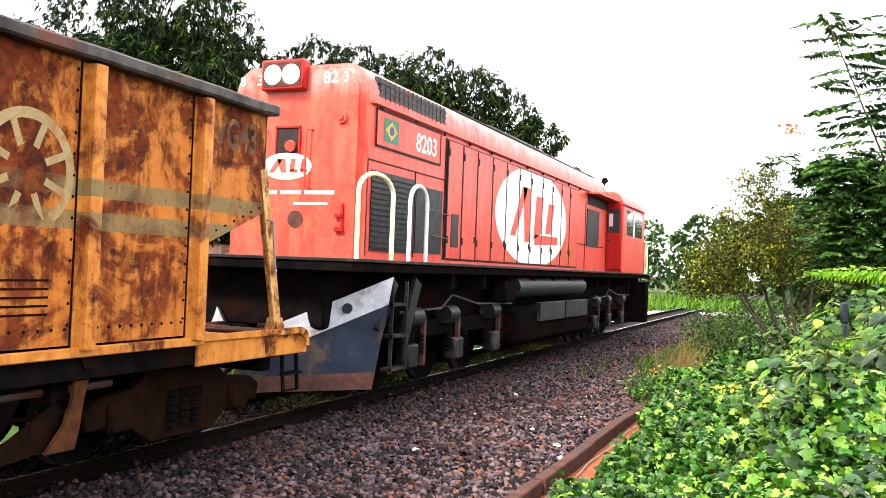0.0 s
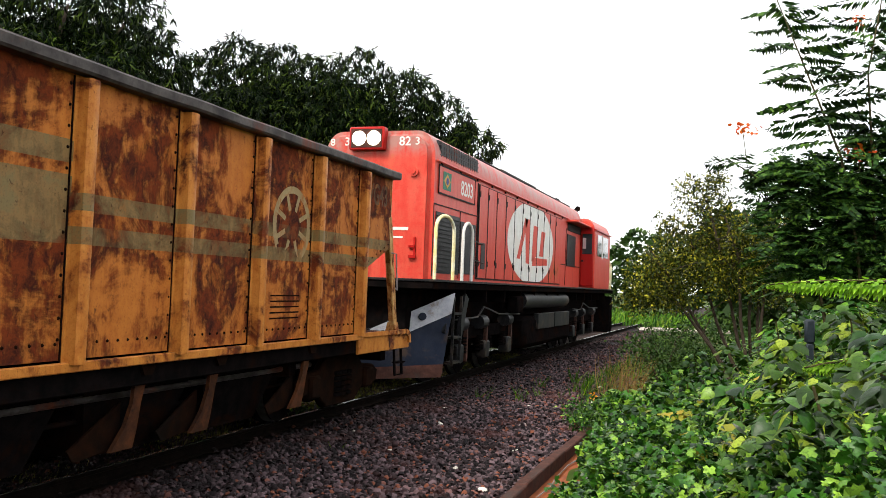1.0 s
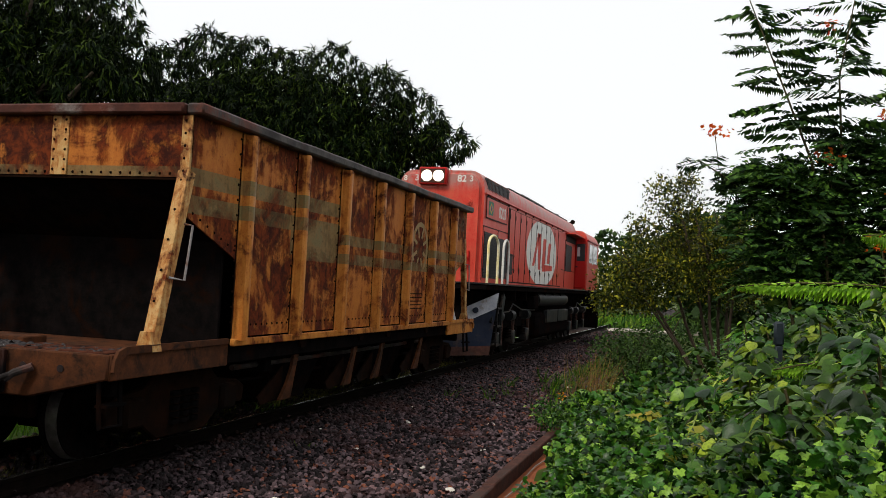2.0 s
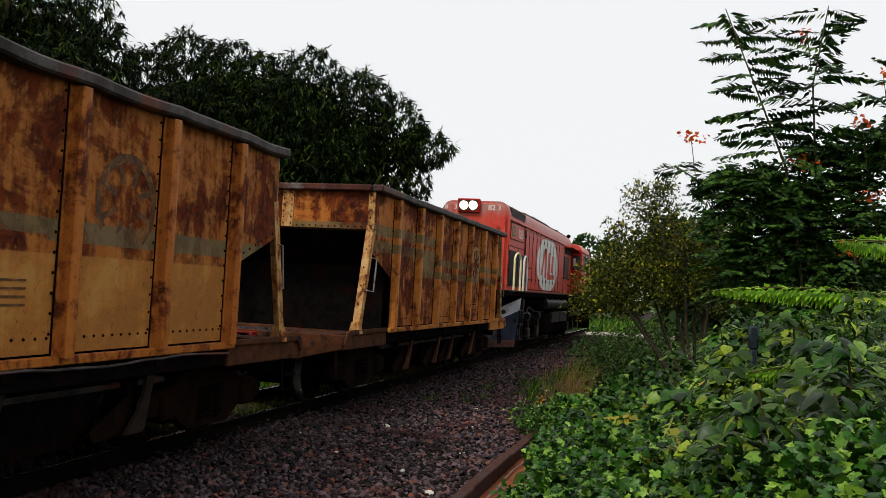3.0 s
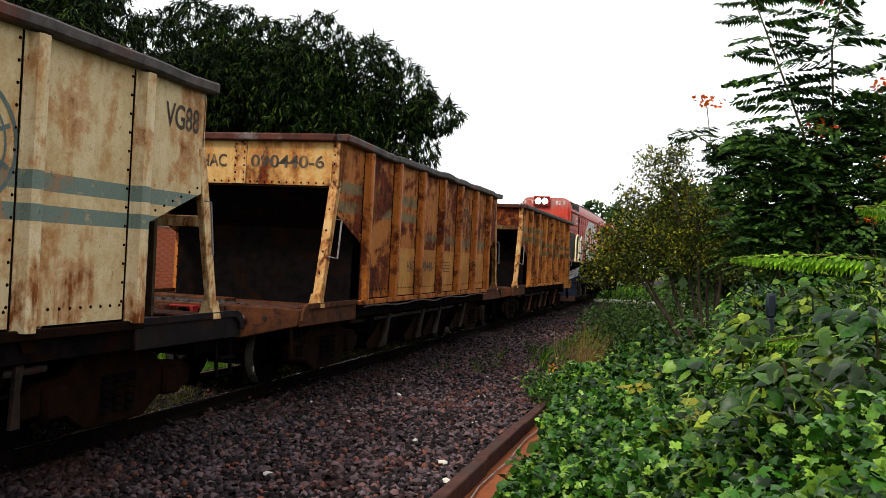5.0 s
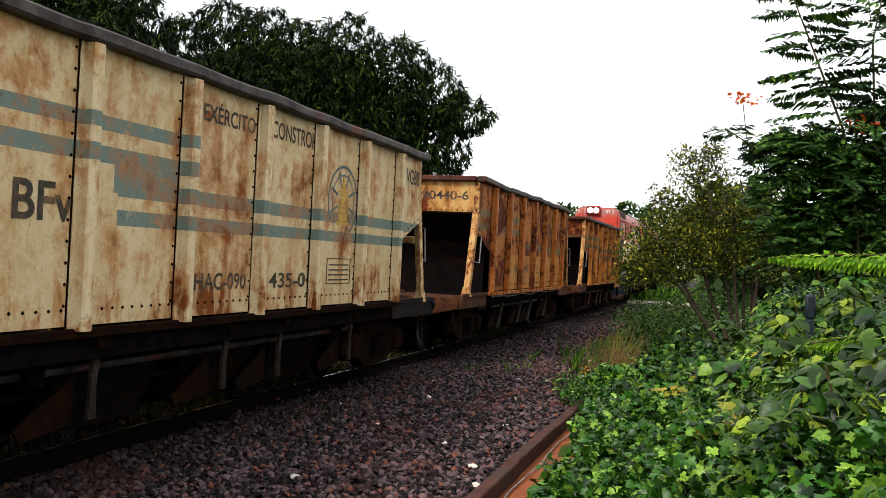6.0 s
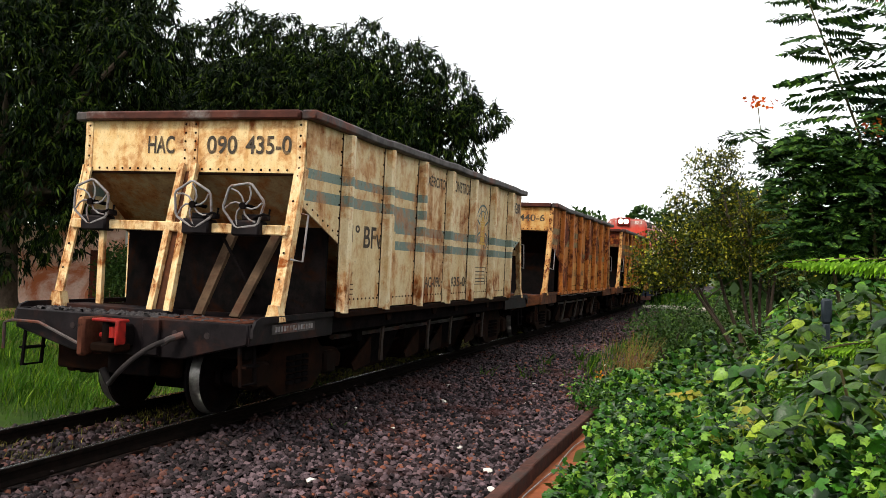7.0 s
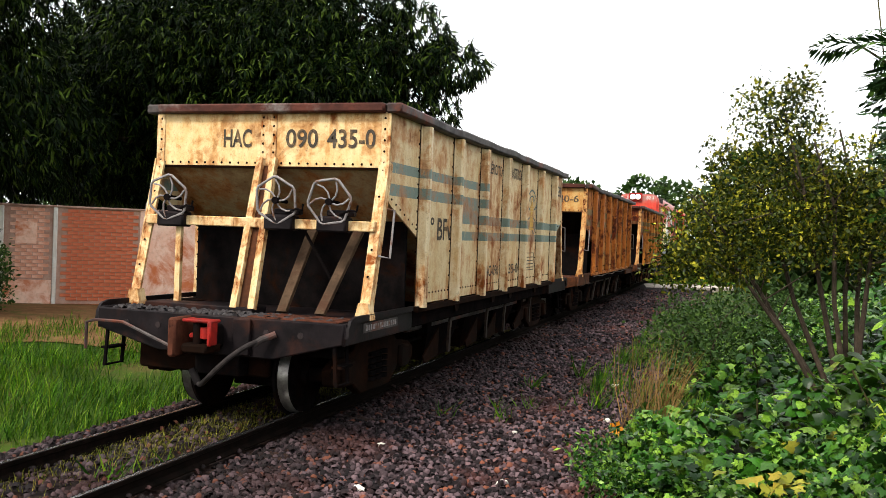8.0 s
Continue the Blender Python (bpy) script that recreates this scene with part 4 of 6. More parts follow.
        for sx in (-1, 1):
            bm = bmesh.new()
            slab(bm, [(sx * 1.335, e * yy, zz) for yy, zz in ((5.50, 0.86), (5.49, 0.95), (5.44, 1.02), (5.34, 1.05), (3.80, 1.05), (3.80, 1.00), (5.32, 0.99), (5.42, 0.94), (5.44, 0.86))], (sx, 0, 0), 0.03)
            part("corner_guard", bm, deck_mat, w)
        bm = bmesh.new()
        slab(bm, [(-1.32, e * 5.46, 0.99), (1.32, e * 5.46, 0.99), (1.32, e * 5.46, 0.80), (0.62, e * 5.46, 0.62), (-0.62, e * 5.46, 0.62), (-1.32, e * 5.46, 0.80)], (0, e, 0), 0.06)
        bmesh.ops.bevel(bm, geom=bm.edges[:], offset=0.012, segments=1, affect="EDGES")
        part("end_beam", bm, deck_mat, w)
        for hx in (-0.98, -0.62, 0.55, 0.9):
            part("beam_hole", rod(bmesh.new(), (hx, e * 5.515, 0.86), (hx, e * 5.526, 0.86), 0.03, sides=12), M_SEAM, w)
        coupler(w, e * 5.52, e, M_RED_COUPLER)
        arc = [Vector((0.55 - 0.65 * t, e * (5.60 + 0.24 * math.sin(math.pi * t)), 0.80 - 0.45 * math.sin(math.pi * 0.5 * t) ** 1.5)) for t in [i / 18 for i in range(19)]]
        hose = part("brake_hose", pipe(arc, 0.024, 10), M_HOSE, w, "dusty rubber air brake hose")
        part("hose_tap", pipe([(0.66, e * 5.54, 0.86), (0.55, e * 5.61, 0.81), (0.49, e * 5.64, 0.76)], 0.032, 10), M_RIM, hose)
        part("hose_end", rod(bmesh.new(), arc[-1], arc[-1] + Vector((-0.08, 0, 0.13)), 0.036, sides=12), M_HOSE, hose)
        part("uncoupling_lever", pipe([(-1.40, e * 5.58, 0.58), (-1.40, e * 5.58, 0.84), (-1.30, e * 5.58, 0.87), (-0.98, e * 5.58, 0.87), (-0.30, e * 5.66, 0.66)], 0.016), M_RIM, w)
        for sx in (-1, 1):
            part("step_stirrup", pipe([(sx * 1.22, e * 5.22, 0.82), (sx * 1.25, e * 5.22, 0.42), (sx * 1.25, e * 5.48, 0.42), (sx * 1.22, e * 5.48, 0.82)], 0.02), M_UNDER, w)
            part("step_tread", solid((sx * 1.25 - 0.05, sx * 1.25 + 0.05, min(e * 5.22, e * 5.48), max(e * 5.22, e * 5.48), 0.58, 0.60)), M_UNDER, w)
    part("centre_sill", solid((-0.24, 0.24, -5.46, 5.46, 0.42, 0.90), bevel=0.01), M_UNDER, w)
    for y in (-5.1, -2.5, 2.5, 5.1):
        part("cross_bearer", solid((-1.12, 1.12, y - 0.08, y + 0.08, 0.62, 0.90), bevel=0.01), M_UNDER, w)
    # Chutes built overlong, to block the light seen through below the body.
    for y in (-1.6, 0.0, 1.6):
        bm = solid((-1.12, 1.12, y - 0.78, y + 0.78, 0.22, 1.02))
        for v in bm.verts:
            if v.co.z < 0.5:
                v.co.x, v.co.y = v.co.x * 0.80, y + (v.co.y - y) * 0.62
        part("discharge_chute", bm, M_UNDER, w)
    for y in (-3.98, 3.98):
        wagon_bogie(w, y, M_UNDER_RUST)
    part("brake_cylinder", rod(bmesh.new(), (0.55, 2.7, 0.72), (0.55, 3.1, 0.72), 0.14, sides=16), M_UNDER, w)
    rivets(w, spots, M_UNDER_RUST)
    # load heaped just under and over the rim
    rng = np.random.default_rng(8)
    nx, ny = 14, 60
    X, Y = np.meshgrid(np.linspace(-1.33, 1.33, nx), np.linspace(-4.57, 4.57, ny))
    Z = 2.96 + 0.24 * (1 - (X / 1.33) ** 2) * (0.7 + 0.3 * np.sin(Y * 1.9)) + rng.normal(0, 0.026, X.shape)
    ff = [(r * nx + c, r * nx + c + 1, (r + 1) * nx + c + 1, (r + 1) * nx + c) for r in range(ny - 1) for c in range(nx - 1)]
    part_load = sheet_mesh("load", np.stack([X, Y, Z], -1).reshape(-1, 3), ff, M_ORE, w, "dark crushed ore filling the hopper")
    n = 640
    e = np.where(rng.random(n) < 0.5, -1, 1)
    spill = np.stack([rng.normal(-0.15, 0.6, n).clip(-1.2, 1.1), e * rng.uniform(5.06, 5.45, n), np.full(n, 0.985)], -1)
    ax, ay, az = frames_for(unit(rng.normal(0, 1, (n, 3)) * (1, 1, 0.3)), rng)
    v, f = scatter(STONE_V, STONE_F, spill, ax, ay, az, rng.uniform(0.012, 0.036, n))
    sheet_mesh("spilled_ore", v, f, M_ORE, w)["kind"] = "stuff"
    return w


def emblem(w, y, z, r, ring_mat, core_mat, squash=1.0):
    """Round painted emblem on the side: ring, spokes and a small tower."""
    n = 36
    em = None
    for r0, r1 in ((r * 0.92, r), (r * 0.70, r * 0.75)) if core_mat else ((r * 0.82, r),):
        bm = bmesh.new()
        ring = [[bm.verts.new((1.354, y + rr * math.cos(2 * math.pi * i / n), z + rr * math.sin(2 * math.pi * i / n))) for i in range(n)] for rr in (r0, r1)]
        for i in range(n):
            j = (i + 1) % n
            bm.faces.new((ring[0][i], ring[1][i], ring[1][j], ring[0][j]))
        if em is None:
            em = part("emblem", bm, ring_mat, w, "round painted wheel emblem")
        else:
            part("inner_ring", bm, ring_mat, em)
    for i in range(8):
        a = math.pi / 4 * i + 0.39
        d, t = Vector((0, math.cos(a), math.sin(a))), Vector((0, -math.sin(a), math.cos(a)))
        c = Vector((1.3555, y, z))
        bm = bmesh.new()
        half = 0.016 if core_mat else 0.026
        bm.faces.new([bm.verts.new(c + d * k * r + t * h * half) for k, h in ((0.40, -1), (0.86, -1), (0.86, 1), (0.40, 1))])
        part("spoke_mark", bm, ring_mat, em)
    if core_mat is None:
        return
    bm = bmesh.new()
    for y0, y1, z0, z1 in ((-0.40, 0.40, -0.66, -0.56), (-0.30, 0.30, -0.54, -0.34), (-0.22, 0.22, -0.32, -0.12), (-0.17, 0.17, -0.10, 0.10), (-0.24, 0.24, 0.12, 0.20), (-0.30, 0.30, 0.22, 0.30), (-0.14, 0.14, 0.32, 0.50), (-0.06, 0.06, 0.52, 0.68)):
        box(bm, 1.351, 1.357, y + y0 * r, y + y1 * r, z + z0 * r, z + z1 * r)
    part("tower_mark", bm, core_mat, em)


def data_panel(w, y, z, mat, wide=0.42, lines=4):
    for i in range(lines):
        part("data_line", solid((1.351, 1.355, y, y + wide, z + i * 0.056, z + i * 0.056 + 0.015)), mat, w)


# the three wagons: 1 next to the locomotive, 3 the last
wagon_1 = hopper_wagon("heavily rusted orange-brown hopper wagon with faint green bands", M_RUSTY, M_RUSTY_POST, M_RUSTY, M_OLD_LEG, M_RUSTY_POST, M_UNDER_RUST, False, 0.3)
lettering("VG43", 0.27, 0.62, M_LETTER_OLD, wagon_1, SIDE, (1.354, 3.82, 2.63))
emblem(wagon_1, 1.9, 2.21, 0.40, M_LETTER_PALE, None)
data_panel(wagon_1, 1.52, 1.27, M_UNDER_RUST, 0.60, 5)
wagon_2 = hopper_wagon("rusted hopper wagon with an ochre repainted lower side", M_OCHRE, M_BROWN_POST, M_OLD_END, M_OLD_LEG, M_HANGER, M_UNDER_RUST, False)
lettering("HAC-", 0.17, 0.44, M_LETTER, wagon_2, SIDE, (1.354, -1.70, 1.41))
lettering("090440-6", 0.17, 0.89, M_LETTER, wagon_2, SIDE, (1.354, -1.03, 1.41))
lettering("HAC", 0.16, 0.36, M_LETTER, wagon_2, REAR, (-0.55, -4.614, 2.68))
lettering("090440-6", 0.16, 1.0, M_LETTER, wagon_2, REAR, (0.15, -4.614, 2.68))
part("brake_pipe", pipe([(1.425 + 0.012 * math.sin(k * 1.7), -3.7 + 0.28 * k, 0.955 + 0.016 * math.sin(k * 0.9) - 0.012 * (k % 5 == 2)) for k in range(27)], 0.011, 6), M_RIM, wagon_2, "bent grey brake pipe along the sill")
emblem(wagon_2, 1.9, 2.21, 0.40, M_LETTER_OLD, None)
data_panel(wagon_2, 0.4, 1.4, M_LETTER_OLD)
wagon_3 = hopper_wagon("cream hopper wagon with green-grey bands and rust runs", M_CREAM, M_POST, M_CREAM_END, M_LEG, M_DECK, M_UNDER_RUST, True, 0.6)
lettering("HAC", 0.19, 0.33, M_LETTER, wagon_3, REAR, (-0.53, -4.614, 2.66))
lettering("090", 0.19, 0.36, M_LETTER, wagon_3, REAR, (0.20, -4.614, 2.66))
lettering("435-0", 0.19, 0.53, M_LETTER, wagon_3, REAR, (0.66, -4.614, 2.66))
lettering("1\u00ba", 0.20, 0.24, M_LETTER, wagon_3, SIDE, (1.354, -3.42, 1.82))
lettering("BFv", 0.26, 0.55, M_LETTER, wagon_3, SIDE, (1.354, -3.06, 1.76))
lettering("EX\u00c9RCITO", 0.18, 0.86, M_LETTER, wagon_3, SIDE, (1.354, -1.0, 2.70))
lettering("CONSTROI", 0.17, 0.90, M_LETTER, wagon_3, SIDE, (1.354, 0.18, 2.72))
lettering("HAC-090", 0.15, 0.84, M_LETTER, wagon_3, SIDE, (1.354, -1.02, 1.27))
lettering("435-0", 0.15, 0.78, M_LETTER, wagon_3, SIDE, (1.354, 0.26, 1.27))
lettering("VG88", 0.21, 0.52, M_LETTER, wagon_3, SIDE, (1.354, 3.98, 2.63))
emblem(wagon_3, 1.92, 2.23, 0.41, M_EMBLEM, M_GOLD)
data_panel(wagon_3, 1.62, 1.33, M_LETTER, 0.54, 4)
part("data_frame", solid((1.351, 1.356, 1.56, 1.575, 1.29, 1.58), (1.351, 1.356, 2.20, 2.215, 1.29, 1.58), (1.351, 1.356, 1.56, 2.215, 1.29, 1.30), (1.351, 1.356, 1.56, 2.215, 1.57, 1.58)), M_LETTER, wagon_3)
data_panel(wagon_3, -3.50, 1.22, M_LETTER_OLD, 0.2, 3)
for hx, turn in ((-0.97, 20), (0.28, 30), (0.86, 8)):
    handwheel(wagon_3, hx, -4.93, 2.11, turn)
part("number_strip", solid((1.336, 1.341, -5.1, -4.2, 0.875, 0.965)), M_RIM, wagon_3, "grey strip with worn painted marks")
bm = bmesh.new()
for i in range(14):
    box(bm, 1.341, 1.344, -5.04 + i * 0.058, -5.04 + i * 0.058 + (0.03 if i % 3 else 0.04), 0.895, 0.945)
part("painted_marks", bm, M_WHEEL_GREY, wagon_3)["kind"] = "stuff"


# ---------------------------------------------------------------- locomotive
def hood_outline(half, z0, z1, round_z):
    pts = [(-half, z0), (half, z0), (half, z1 - round_z)]
    for i in range(1, 6):
        a = i / 6 * math.pi / 2
        pts.append((half - 0.30 * (1 - math.cos(a)), z1 - round_z + round_z * math.sin(a)))
    pts.append((half - 0.30, z1))
    return pts + [(-x, z) for x, z in pts[::-1][:-2]]


def build_locomotive():
    L = thing("locomotive", "red diesel locomotive with a white oval on its long hood", "locomotive")
    deck = part("underframe", solid((-1.37, 1.37, -0.95, 18.75, 1.60, 1.712), bevel=0.012), M_UNDER, L, "black locomotive underframe")
    part("frame_web", solid((-0.85, 0.85, -0.6, 18.4, 0.92, 1.60), bevel=0.03), M_UNDER, deck)
    for k in range(13):
        part("frame_gusset", solid((0.85, 1.30, 0.9 + k * 1.35, 0.98 + k * 1.35, 1.38, 1.60)), M_UNDER, deck)
    part("deck_edge", solid((-1.40, 1.40, -0.97, 18.77, 1.712, 1.75), bevel=0.006), M_TANK, deck, "worn grey walkway edge")
    # long hood
    bm = bmesh.new()
    slab(bm, [(x, 0, z) for x, z in hood_outline(0.97, 1.75, 4.16, 0.42)], (0, 1, 0), 14.0)
    bmesh.ops.bevel(bm, geom=[e for e in bm.edges if all(abs(v.co.y) < 0.01 for v in e.verts) and all(v.co.z > 1.8 or abs(v.co.x) > 0.9 for v in e.verts) and not all(v.co.z < 1.76 for v in e.verts)], offset=0.10, segments=3, affect="EDGES")
    hood = part("long_hood", bm, M_RED, L, "faded red long hood")
    part("radiator_grille", solid((0.70, 0.965, 0.35, 2.62, 3.76, 4.05), bevel=0.05), M_GRILLE, hood, "dark wire radiator grille")
    bm = bmesh.new()
    for i in range(16):
        box(bm, 0.86, 0.972, 0.4 + i * 0.14, 0.415 + i * 0.14, 3.77, 4.03)
    for z in (3.80, 3.88, 3.96):
        box(bm, 0.86, 0.974, 0.36, 2.6, z, z + 0.012)
    part("grille_wire", bm, M_RIM, hood)
    gut = pipe([(1.0, 0.15, 3.68), (1.0, 13.6, 3.68)], 0.022)
    part("roof_rail", gut, M_RED, hood)
    for i in range(13):
        part("rail_bracket", solid((0.96, 1.0, 0.4 + i * 1.05, 0.44 + i * 1.05, 3.62, 3.69)), M_SEAM, hood)
    bm = solid((0.10, 0.75, 3.6, 13.4, 4.15, 4.195), bevel=0.02)
    box(bm, -0.75, 0.75, 5.2, 8.6, 4.16, 4.22, 0.02)
    part("roof_hatch", bm, M_TANK, hood)
    bm = bmesh.new()
    for y, h in ((10.6, 0.16), (11.8, 0.14), (12.6, 0.2), (9.2, 0.1)):
        box(bm, 0.1, 0.5, y, y + 0.4, 4.12, 4.16 + h, 0.03)
    part("exhaust_stack", bm, M_UNDER, hood)
    # side grilles near the rear
    g = part("side_grille", solid((0.955, 0.985, 0.22, 1.5, 1.86, 2.86)), M_GRILLE, hood, "black louvred side grille")
    for i in range(14):
        bm = solid((0.985, 1.0, 0.24, 1.48, 1.90 + i * 0.068, 1.915 + i * 0.068))
        part("slat", bm, M_TANK, g)
    part("side_grille", solid((0.955, 0.985, 1.58, 2.52, 1.88, 2.80)), M_GRILLE, hood, "black plain side grille")
    bm = bmesh.new()
    for a in ((0.97, 0.982, 0.10, 2.62, 2.97, 2.985), (0.97, 0.982, 0.10, 0.115, 1.8, 2.97), (0.97, 0.982, 1.535, 1.55, 1.8, 2.97), (0.97, 0.982, 2.60, 2.615, 1.8, 3.6)):
        box(bm, *a)
    part("panel_seam", bm, M_SEAM, hood)
    # number panel with flag
    bm = solid((0.965, 0.985, 0.30, 2.36, 3.18, 3.62))
    board = part("number_board", bm, M_RED, hood)
    bm = bmesh.new()
    for a in ((0.983, 0.992, 0.28, 2.38, 3.16, 3.185), (0.983, 0.992, 0.28, 2.38, 3.615, 3.64), (0.983, 0.992, 0.28, 0.30, 3.16, 3.64), (0.983, 0.992, 2.36, 2.38, 3.16, 3.64)):
        box(bm, *a)
    part("board_edge", bm, M_SEAM, board)
    flag = part("flag", solid((0.984, 0.989, 0.50, 0.93, 3.25, 3.55)), M_GREEN_FLAG, board, "green painted flag with a yellow rhombus")
    bm = bmesh.new()
    slab(bm, [(0.989, 0.54, 3.40), (0.989, 0.715, 3.28), (0.989, 0.89, 3.40), (0.989, 0.715, 3.52)], (1, 0, 0), 0.002)
    part("rhombus", bm, M_GOLD, flag)
    part("disc", rod(bmesh.new(), (0.990, 0.715, 3.40), (0.994, 0.715, 3.40), 0.06, sides=16), M_BLUE_FLAG, flag)
    lettering("8203", 0.26, 0.72, M_WHITE, board, SIDE, (0.987, 1.50, 3.26))
    # engine doors with the oval painted across them
    oy, oz, ra, rb = 7.30, 2.72, 2.42, 0.95
    part("door_backing", solid((0.90, 0.975, 2.64, 10.86, 1.80, 3.60)), M_SEAM, hood)
    y = 2.68
    widths = [0.62, 0.66, 0.75, 0.75, 0.75, 0.75, 0.80, 0.75, 0.75, 0.75, 0.80]
    for k, wd in enumerate(widths):
        y0, y1 = y + 0.012, y + wd - 0.012
        door = part("engine_door", solid((0.965, 0.99, y0, y1, 1.83, 3.58), bevel=0.005), M_RED, hood)
        for hz in (2.05, 3.35):
            part("hinge", solid((0.988, 1.005, y0 + 0.01, y0 + 0.05, hz, hz + 0.11)), M_SEAM, door)
        if k % 2:
            part("latch", solid((0.988, 1.008, y1 - 0.07, y1 - 0.035, 2.1, 2.2)), M_SEAM, door)
        if k == 0:
            part("vent", solid((0.985, 0.997, y0 + 0.18, y1 - 0.12, 2.0, 2.5)), M_GRILLE, door)
        a, b = max(y0, oy - ra + 0.01), min(y1, oy + ra - 0.01)
        if b > a:
            ys = [a + (b - a) * i / 8 for i in range(9)]
            up = [(0.991, yy, min(3.575, oz + rb * math.sqrt(max(0, 1 - ((yy - oy) / ra) ** 2)))) for yy in ys]
            dn = [(0.991, yy, max(1.835, oz - rb * math.sqrt(max(0, 1 - ((yy - oy) / ra) ** 2)))) for yy in ys]
            bm = bmesh.new()
            slab(bm, up + dn[::-1], (1, 0, 0), 0.002)
            part("white_oval", bm, M_WHITE, door, "piece of a white painted oval")
        # Raised black strip paints the shadow along the door's edge.
        part("door_edge_shade", solid((0.985, 0.998, y - 0.018, y + 0.018, 1.84, 3.57)), M_SEAM, door)
        y += wd
    for q in ([(5.75, 2.32), (6.05, 2.32), (6.75, 3.26), (6.45, 3.26)], [(6.47, 3.26), (6.98, 3.26), (6.98, 2.24), (6.64, 2.24)], [(7.35, 3.16), (7.85, 3.16), (7.72, 2.44), (7.22, 2.30)], [(7.3, 2.20), (9.0, 2.26), (9.0, 2.42), (7.3, 2.40)], [(8.25, 3.08), (8.7, 3.08), (8.45, 2.46), (8.05, 2.46)]):
        part("oval_mark", slab(bmesh.new(), [(0.9935, a, b) for a, b in q], (1, 0, 0), 0.002), M_SIGN_RED, hood, "red slanted shape inside the white oval")
    # section ahead of the cab: louvre, dark recess, hood panels
    part("cab_side_grille", solid((0.965, 0.992, 11.75, 13.05, 2.35, 3.25)), M_GRILLE, hood)
    part("recess", solid((0.95, 0.99, 11.8, 13.9, 3.36, 3.58)), M_SEAM, hood)
    part("awning", solid((0.95, 1.30, 11.6, 13.95, 3.59, 3.63), bevel=0.01), M_RED, hood)
    part("seam", solid((0.968, 0.981, 10.85, 13.9, 2.36, 2.38), (0.968, 0.981, 11.6, 11.62, 1.8, 3.4)), M_SEAM, hood)
    # rear face
    part("headlight_box", solid((-0.46, 0.16, -0.12, 0.05, 3.82, 4.20), bevel=0.02), M_RED_SHADE, hood, "red box with two lit headlights")
    part("lamp_backing", solid((-0.42, 0.12, -0.128, -0.121, 3.86, 4.16)), M_KERB, hood)
    for x in (-0.28, -0.02):
        bm = bmesh.new()
        rod(bm, (x, -0.128, 4.01), (x, -0.15, 4.01), 0.122, 0.10, 20)
        part("headlight", bm, M_HEADLIGHT, hood, "lit round headlight")
    lettering("82", 0.15, 0.20, M_WHITE, hood, REAR, (0.38, -0.004, 3.90))
    lettering("3", 0.13, 0.07, M_WHITE, hood, REAR, (0.66, -0.004, 3.91))
    lettering("8", 0.12, 0.08, M_WHITE, hood, REAR, (-0.84, -0.004, 3.91))
    lettering("3", 0.14, 0.08, M_WHITE, hood, REAR, (-0.58, -0.004, 3.91))
    part("niche", solid((-0.25, 0.07, -0.012, 0.02, 3.05, 3.36)), M_SEAM, hood)
    part("niche_frame", solid((-0.27, 0.09, -0.03, -0.012, 3.36, 3.38), (-0.27, -0.25, -0.03, -0.012, 3.04, 3.38), (0.07, 0.09, -0.03, -0.012, 3.04, 3.38)), M_RED_SHADE, hood)
    part("niche_lamp", rod(bmesh.new(), (-0.04, -0.01, 3.14), (-0.04, -0.06, 3.12), 0.07, sides=12), M_SIGN_RED, hood)
    for x in (-0.45, 0.20):
        part("grab_iron", pipe([(x + 0.06, 0, 3.33), (x, -0.07, 3.33), (x, -0.07, 2.62), (x + 0.06, 0, 2.60)], 0.014), M_RED, hood)
    bm = bmesh.new()
    slab(bm, [(-0.10 + 0.36 * math.cos(t), -0.003, 2.88 + 0.17 * math.sin(t)) for t in [2 * math.pi * i / 28 for i in range(28)]], (0, -1, 0), 0.003)
    part("rear_oval", bm, M_WHITE, hood, "white painted oval")
    bm = bmesh.new()
    for q in ([(-0.36, 2.80), (-0.28, 2.80), (-0.16, 2.97), (-0.24, 2.97)], [(-0.24, 2.97), (-0.12, 2.97), (-0.10, 2.80), (-0.18, 2.80)], [(-0.06, 2.80), (0.06, 2.80), (0.06, 2.84), (-0.05, 2.84)], [(-0.04, 2.97), (0.03, 2.97), (0.01, 2.82), (-0.06, 2.82)], [(0.10, 2.80), (0.20, 2.80), (0.20, 2.84), (0.11, 2.84)], [(0.12, 2.97), (0.18, 2.97), (0.15, 2.82), (0.09, 2.82)]):
        slab(bm, [(a, -0.007, b) for a, b in q], (0, -1, 0), 0.002)
    part("rear_oval_marks", bm, M_SIGN_RED, hood)
    xx = -0.45
    for wd in (0.22, 0.30, 0.42):
        part("painted_bar", solid((xx, xx + wd, -0.006, -0.002, 2.53, 2.58)), M_WHITE, hood)
        xx += wd + 0.05
    part("painted_bar", solid((0.02, 0.50, -0.006, -0.002, 2.40, 2.43)), M_WHITE, hood)
    bm = bmesh.new()
    rod(bm, (0.66, 0.0, 3.47), (0.66, -0.04, 3.47), 0.075, sides=14)
    rod(bm, (0.66, -0.04, 3.47), (0.66, -0.07, 3.47), 0.035, sides=10)
    part("filler_cap", bm, M_RED, hood)
    part("round_mark", rod(bmesh.new(), (0.05, 0.0, 2.22), (0.05, -0.006, 2.22), 0.11, sides=18), M_KERB, hood)
    part("lock_bar", solid((0.70, 0.73, -0.03, 0, 2.1, 2.42), (0.62, 0.74, -0.05, 0, 2.08, 2.13), (0.62, 0.72, -0.05, 0, 2.25, 2.29)), M_RED_SHADE, hood)
